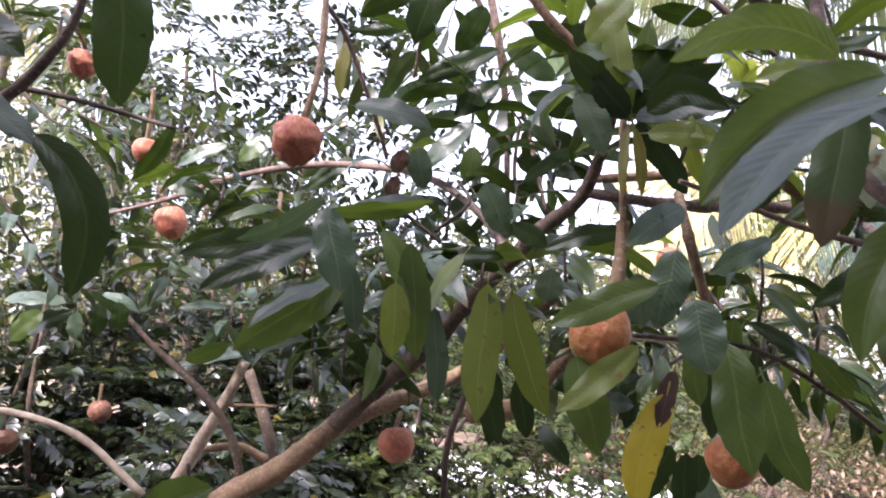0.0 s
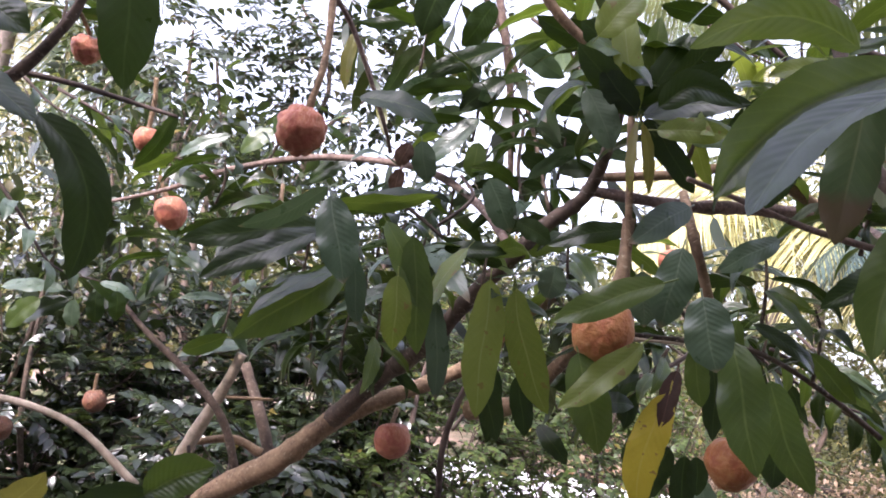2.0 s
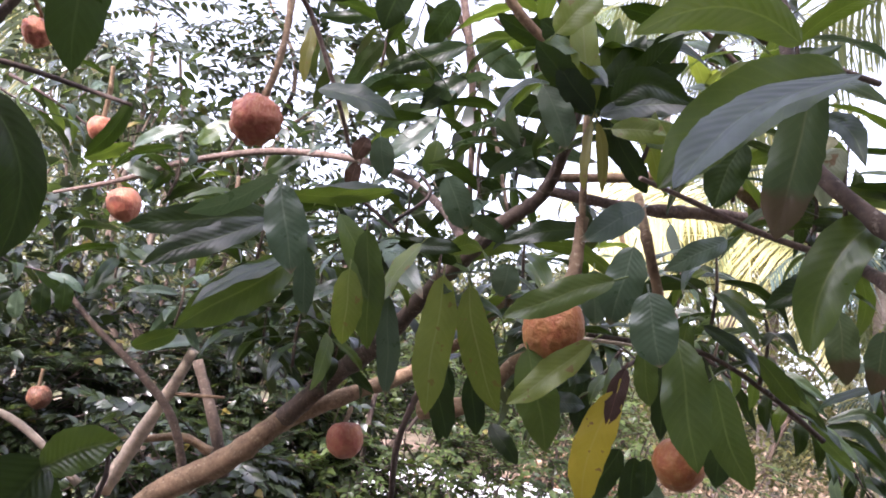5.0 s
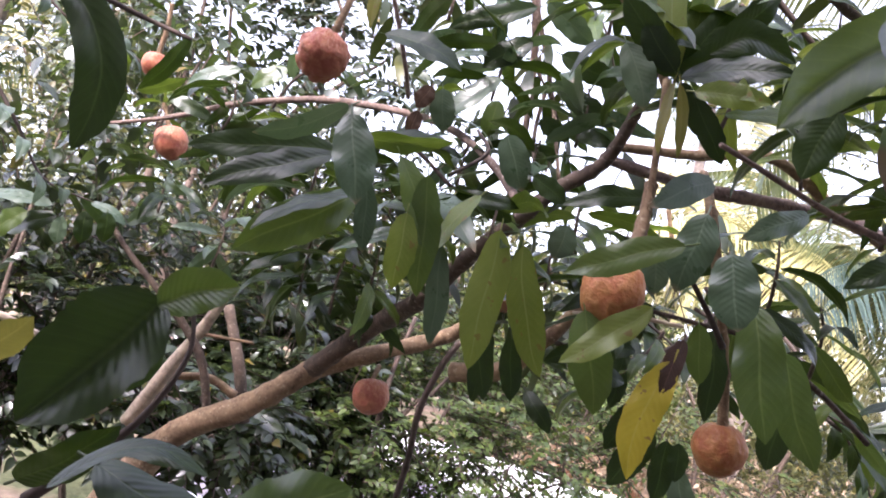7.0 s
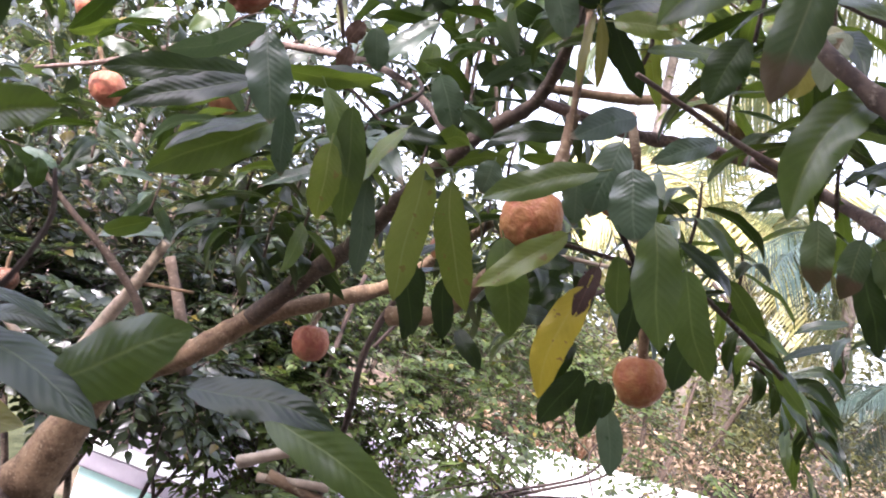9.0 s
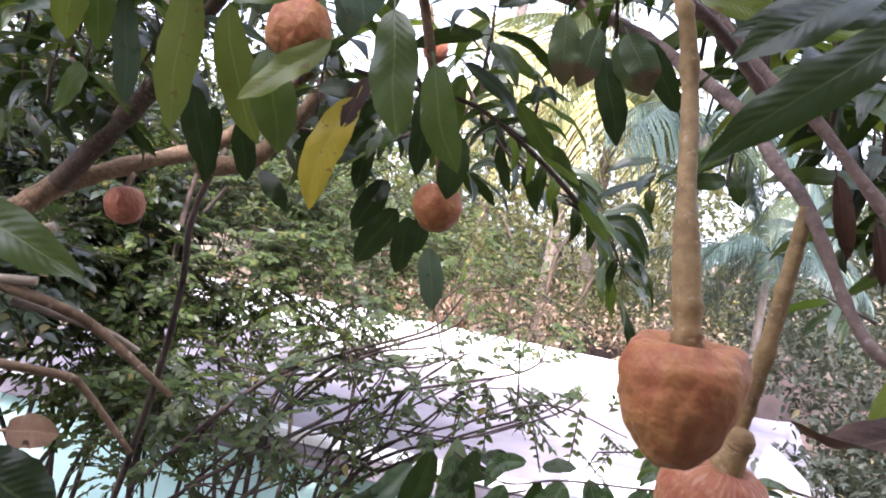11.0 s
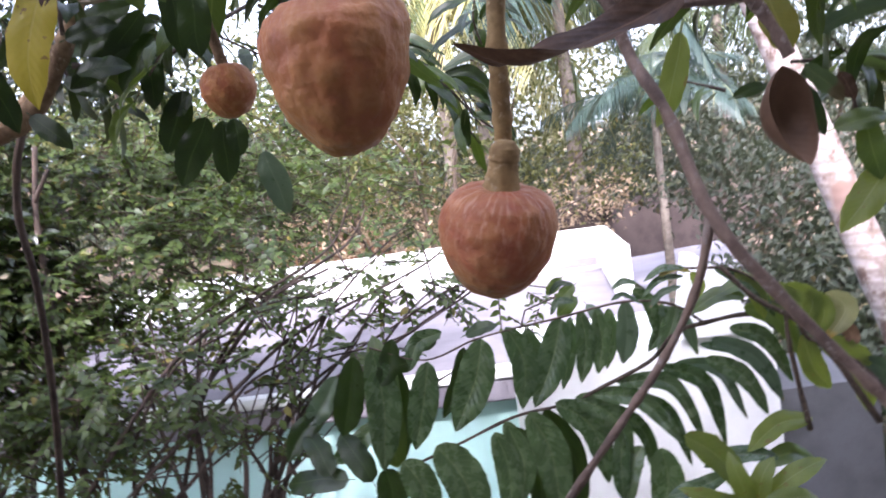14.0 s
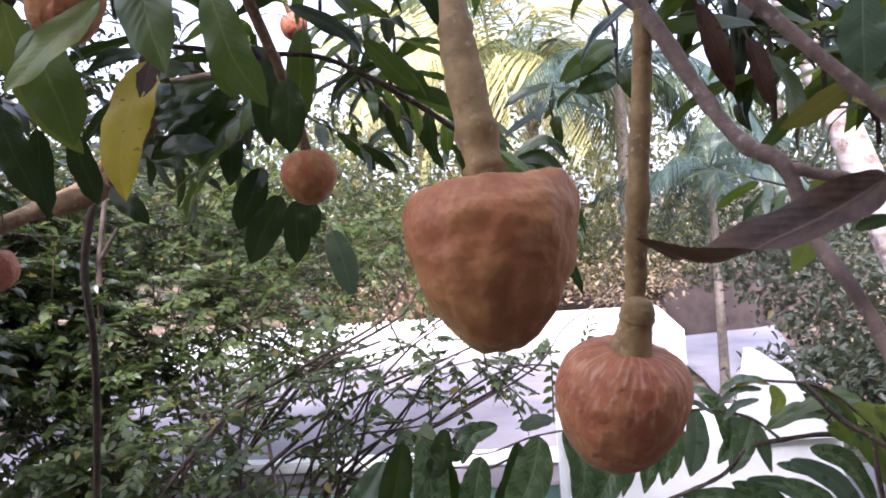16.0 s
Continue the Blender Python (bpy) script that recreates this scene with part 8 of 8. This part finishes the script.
blade(TREE, [(1.780, 1.428, 0.341), (1.684, 1.465, 0.351), (1.574, 1.503, 0.307)], 0.056, -34, "grey", fold=0.4)
blade(TREE, [(1.818, 1.408, 0.283), (1.728, 1.445, 0.313), (1.634, 1.478, 0.284)], 0.072, -34, "light", fold=0.4)
blade(TREE, [(0.446, 0.628, 1.798), (0.406, 0.622, 1.760), (0.380, 0.617, 1.711), (0.370, 0.613, 1.655)], 0.049, -51, "mid", fold=0.5)
blade(TREE, [(-0.469, 0.774, 1.819), (-0.423, 0.773, 1.783), (-0.394, 0.774, 1.734), (-0.389, 0.776, 1.684), (-0.395, 0.776, 1.641)], 0.052, -19, "dark", fold=0.4)
blade(TREE, [(1.012, 2.067, 0.828), (1.030, 2.050, 0.666), (1.018, 2.047, 0.513)], 0.071, 16, "dark", fold=0.4)
blade(TREE, [(1.219, 1.968, 0.820), (1.196, 1.973, 0.721), (1.134, 1.997, 0.617)], 0.064, 33, "dark", fold=0.4)
blade(TREE, [(1.389, 1.889, 0.852), (1.408, 1.874, 0.750), (1.395, 1.873, 0.640)], 0.064, 26, "spray", fold=0.4)
blade(TREE, [(1.512, 1.831, 0.871), (1.496, 1.833, 0.769), (1.464, 1.841, 0.658)], 0.047, 37, "spray", fold=0.4)
blade(TREE, [(1.615, 1.782, 0.882), (1.611, 1.779, 0.797), (1.587, 1.785, 0.703)], 0.045, 38, "spray", fold=0.4)
blade(TREE, [(1.757, 1.714, 0.876), (1.742, 1.717, 0.799), (1.703, 1.732, 0.739)], 0.044, 45, "spray", fold=0.4)
blade(TREE, [(0.920, 2.112, 0.834), (0.888, 2.119, 0.698), (0.857, 2.128, 0.595)], 0.095, 21, "dark", fold=0.4)
blade(TREE, [(0.866, 2.135, 0.782), (0.812, 2.156, 0.696), (0.765, 2.175, 0.644)], 0.078, -78, "grey", fold=0.4)
blade(TREE, [(0.811, 2.154, 0.662), (0.750, 2.181, 0.627), (0.695, 2.202, 0.541)], 0.078, -73, "dark", fold=0.4)
blade(TREE, [(0.949, 2.086, 0.631), (0.888, 2.112, 0.562), (0.811, 2.146, 0.526)], 0.071, -66, "spray", fold=0.4)
blade(TREE, [(0.932, 1.990, 0.520), (0.941, 1.980, 0.450), (0.925, 1.977, 0.353)], 0.093, 17, "dark", fold=0.4)
blade(TREE, [(1.299, 1.857, 0.583), (1.343, 1.828, 0.450), (1.316, 1.822, 0.272)], 0.076, 21, "dark", fold=0.4)
blade(TREE, [(1.383, 1.829, 0.623), (1.440, 1.794, 0.485), (1.443, 1.777, 0.297)], 0.076, 15, "dark", fold=0.4)
blade(TREE, [(1.540, 1.769, 0.621), (1.641, 1.722, 0.519), (1.658, 1.703, 0.377)], 0.053, 65, "spray", fold=0.4)
blade(TREE, [(1.599, 1.748, 0.634), (1.717, 1.697, 0.561), (1.761, 1.665, 0.393)], 0.049, 62, "spray", fold=0.4)
blade(TREE, [(1.762, 1.692, 0.698), (1.875, 1.646, 0.660), (1.935, 1.609, 0.504)], 0.045, 60, "grey", fold=0.4)
blade(TREE, [(1.724, 1.543, 0.784), (1.828, 1.500, 0.749), (1.884, 1.470, 0.652)], 0.038, 57, "spray", fold=0.4)
blade(TREE, [(1.807, 1.514, 0.818), (1.894, 1.477, 0.773), (1.947, 1.446, 0.646)], 0.057, 66, "spray", fold=0.4)
blade(TREE, [(1.852, 1.502, 0.866), (1.939, 1.465, 0.821), (1.985, 1.436, 0.696)], 0.065, 68, "mid", fold=0.4)
blade(TREE, [(1.896, 1.489, 0.913), (1.996, 1.447, 0.864), (2.056, 1.413, 0.734)], 0.068, 67, "light", fold=0.4)
blade(TREE, [(1.945, 1.473, 0.928), (1.875, 1.500, 0.936), (1.778, 1.534, 0.906)], 0.050, -43, "mid", fold=0.4)
blade(TREE, [(1.735, 1.717, 0.860), (1.801, 1.688, 0.820), (1.828, 1.668, 0.710)], 0.049, 69, "grey", fold=0.4)
blade(TREE, [(1.679, 1.745, 0.929), (1.719, 1.725, 0.882), (1.725, 1.714, 0.778)], 0.043, 18, "spray", fold=0.4)
blade(TREE, [(1.861, 1.501, 0.894), (1.793, 1.528, 0.909), (1.707, 1.557, 0.868)], 0.053, -43, "mid", fold=0.4)
blade(TREE, [(1.877, 1.455, 0.451), (1.783, 1.492, 0.475), (1.682, 1.529, 0.455)], 0.057, -37, "spray", fold=0.4)
blade(TREE, [(1.979, 1.425, 0.542), (1.891, 1.457, 0.540), (1.799, 1.487, 0.478)], 0.068, -35, "light", fold=0.4)
blade(TREE, [(1.969, 1.417, 0.420), (1.908, 1.444, 0.457), (1.829, 1.472, 0.436)], 0.065, -38, "mid", fold=0.4)
blade(TREE, [(1.144, 2.179, 1.750), (1.239, 2.136, 1.773), (1.342, 2.085, 1.700)], 0.037, 61, "dark", fold=0.5)
blade(TREE, [(1.160, 2.170, 1.714), (1.252, 2.129, 1.738), (1.330, 2.089, 1.664)], 0.037, 61, "dark", fold=0.5)
blade(TREE, [(1.173, 2.162, 1.674), (1.251, 2.127, 1.689), (1.317, 2.094, 1.638)], 0.037, 60, "dark", fold=0.5)
blade(TREE, [(1.313, 2.095, 1.631), (1.404, 2.053, 1.635), (1.476, 2.015, 1.533)], 0.055, 62, "dark", fold=0.5)
blade(TREE, [(1.338, 2.083, 1.612), (1.415, 2.045, 1.576), (1.469, 2.017, 1.511)], 0.044, 63, "dark", fold=0.5)
blade(TREE, [(1.325, 2.091, 1.656), (1.417, 2.050, 1.690), (1.477, 2.019, 1.624)], 0.040, 60, "dark", fold=0.5)
blade(TREE, [(1.389, 2.053, 1.507), (1.456, 2.022, 1.489), (1.504, 1.996, 1.416)], 0.044, 62, "dark", fold=0.5)
blade(TREE, [(1.078, 2.212, 1.797), (1.012, 2.244, 1.834), (0.945, 2.274, 1.815)], 0.037, -61, "dark", fold=0.5)
blade(TREE, [(1.044, 2.225, 1.742), (0.970, 2.260, 1.760), (0.911, 2.285, 1.714)], 0.037, -62, "dark", fold=0.5)
blade(TREE, [(1.013, 2.248, 1.925), (0.947, 2.280, 1.943), (0.880, 2.309, 1.906)], 0.037, -65, "dark", fold=0.5)
blade(TREE, [(1.079, 2.215, 1.861), (1.013, 2.247, 1.888), (0.938, 2.280, 1.866)], 0.037, -63, "dark", fold=0.5)
tube("twig", [(0.946, 2.276, 1.851), (1.078, 2.211, 1.779), (1.159, 2.169, 1.688), (1.325, 2.090, 1.634), (1.398, 2.049, 1.507), (1.471, 2.012, 1.434)], [0.0050, 0.0045, 0.0040, 0.0035, 0.0030, 0.0025], BARK_DARK, TREE, rough=0.12)
blade(TREE, [(0.705, 0.390, 1.385), (0.666, 0.387, 1.370), (0.627, 0.385, 1.358), (0.585, 0.385, 1.348), (0.547, 0.384, 1.361)], 0.030, -74, "dry", fold=0.6, twist=-100, wave=0.1, label="curled dry brown leaf caught on a twig")
blade(TREE, [(0.447, 0.741, 1.972), (0.407, 0.748, 1.979), (0.364, 0.757, 1.981)], 0.039, -104, "pale")
blade(TREE, [(0.224, 0.794, 1.935), (0.262, 0.789, 1.964), (0.321, 0.793, 1.951)], 0.041, 92, "dark", fold=0.5)
blade(TREE, [(0.386, 0.604, 1.917), (0.330, 0.594, 1.888), (0.277, 0.585, 1.852), (0.233, 0.579, 1.803), (0.210, 0.571, 1.765)], 0.061, -82, "mid", fold=0.8)
blade(TREE, [(0.267, 0.402, 1.800), (0.209, 0.378, 1.766), (0.171, 0.353, 1.735), (0.144, 0.328, 1.704), (0.122, 0.303, 1.676)], 0.027, -27, "dark", fold=0.45)
blade(TREE, [(0.296, 0.520, 1.885), (0.261, 0.503, 1.890), (0.221, 0.487, 1.884), (0.182, 0.475, 1.865), (0.145, 0.465, 1.836)], 0.035, -124, "mid", fold=0.25)
tube("stem", [(0.114, 3.273, 0.078), (0.350, 3.256, 0.377), (0.638, 3.188, 0.694), (0.912, 3.130, 0.997)], [0.0094, 0.0074, 0.0055, 0.0035], BARK_DARK, THIN_BUSH)
tube("stem", [(0.240, 3.148, 0.099), (0.490, 3.032, 0.331), (0.689, 3.060, 0.597), (0.995, 2.983, 0.724), (1.168, 2.823, 0.898)], [0.0094, 0.0079, 0.0064, 0.0050, 0.0035], BARK_DARK, THIN_BUSH)
tube("stem", [(0.471, 2.967, 0.085), (0.520, 3.136, 0.340), (0.513, 3.070, 0.636), (0.554, 2.941, 0.878)], [0.0094, 0.0074, 0.0055, 0.0035], BARK_DARK, THIN_BUSH)
tube("stem", [(0.580, 2.946, 0.095), (0.852, 2.868, 0.304), (1.093, 2.780, 0.524)], [0.0060, 0.0041, 0.0022], BARK_DARK, THIN_BUSH)
tube("stem", [(0.684, 3.076, 0.334), (0.818, 2.994, 0.621), (0.978, 2.896, 0.786), (1.103, 2.921, 1.007)], [0.0060, 0.0047, 0.0035, 0.0022], BARK_DARK, THIN_BUSH)
tube("stem", [(-0.042, 3.366, 0.330), (0.184, 3.362, 0.489), (0.453, 3.198, 0.644), (0.706, 3.150, 0.886)], [0.0060, 0.0047, 0.0035, 0.0022], BARK_DARK, THIN_BUSH)
tube("stem", [(0.301, 3.253, 0.170), (0.427, 3.214, 0.473), (0.406, 3.233, 0.801)], [0.0060, 0.0041, 0.0022], BARK_DARK, THIN_BUSH)
tube("stem", [(0.043, 3.203, 0.097), (0.251, 3.074, 0.309), (0.410, 2.986, 0.380), (0.658, 2.984, 0.526)], [0.0060, 0.0047, 0.0035, 0.0022], BARK_DARK, THIN_BUSH)
tube("stem", [(0.699, 3.167, 0.548), (0.933, 3.033, 0.648), (1.227, 2.716, 0.728), (1.481, 2.751, 0.793)], [0.0060, 0.0047, 0.0035, 0.0022], BARK_DARK, THIN_BUSH)
tube("stem", [(0.494, 3.194, 0.255), (0.688, 3.111, 0.371), (0.900, 2.878, 0.431)], [0.0060, 0.0041, 0.0022], BARK_DARK, THIN_BUSH)
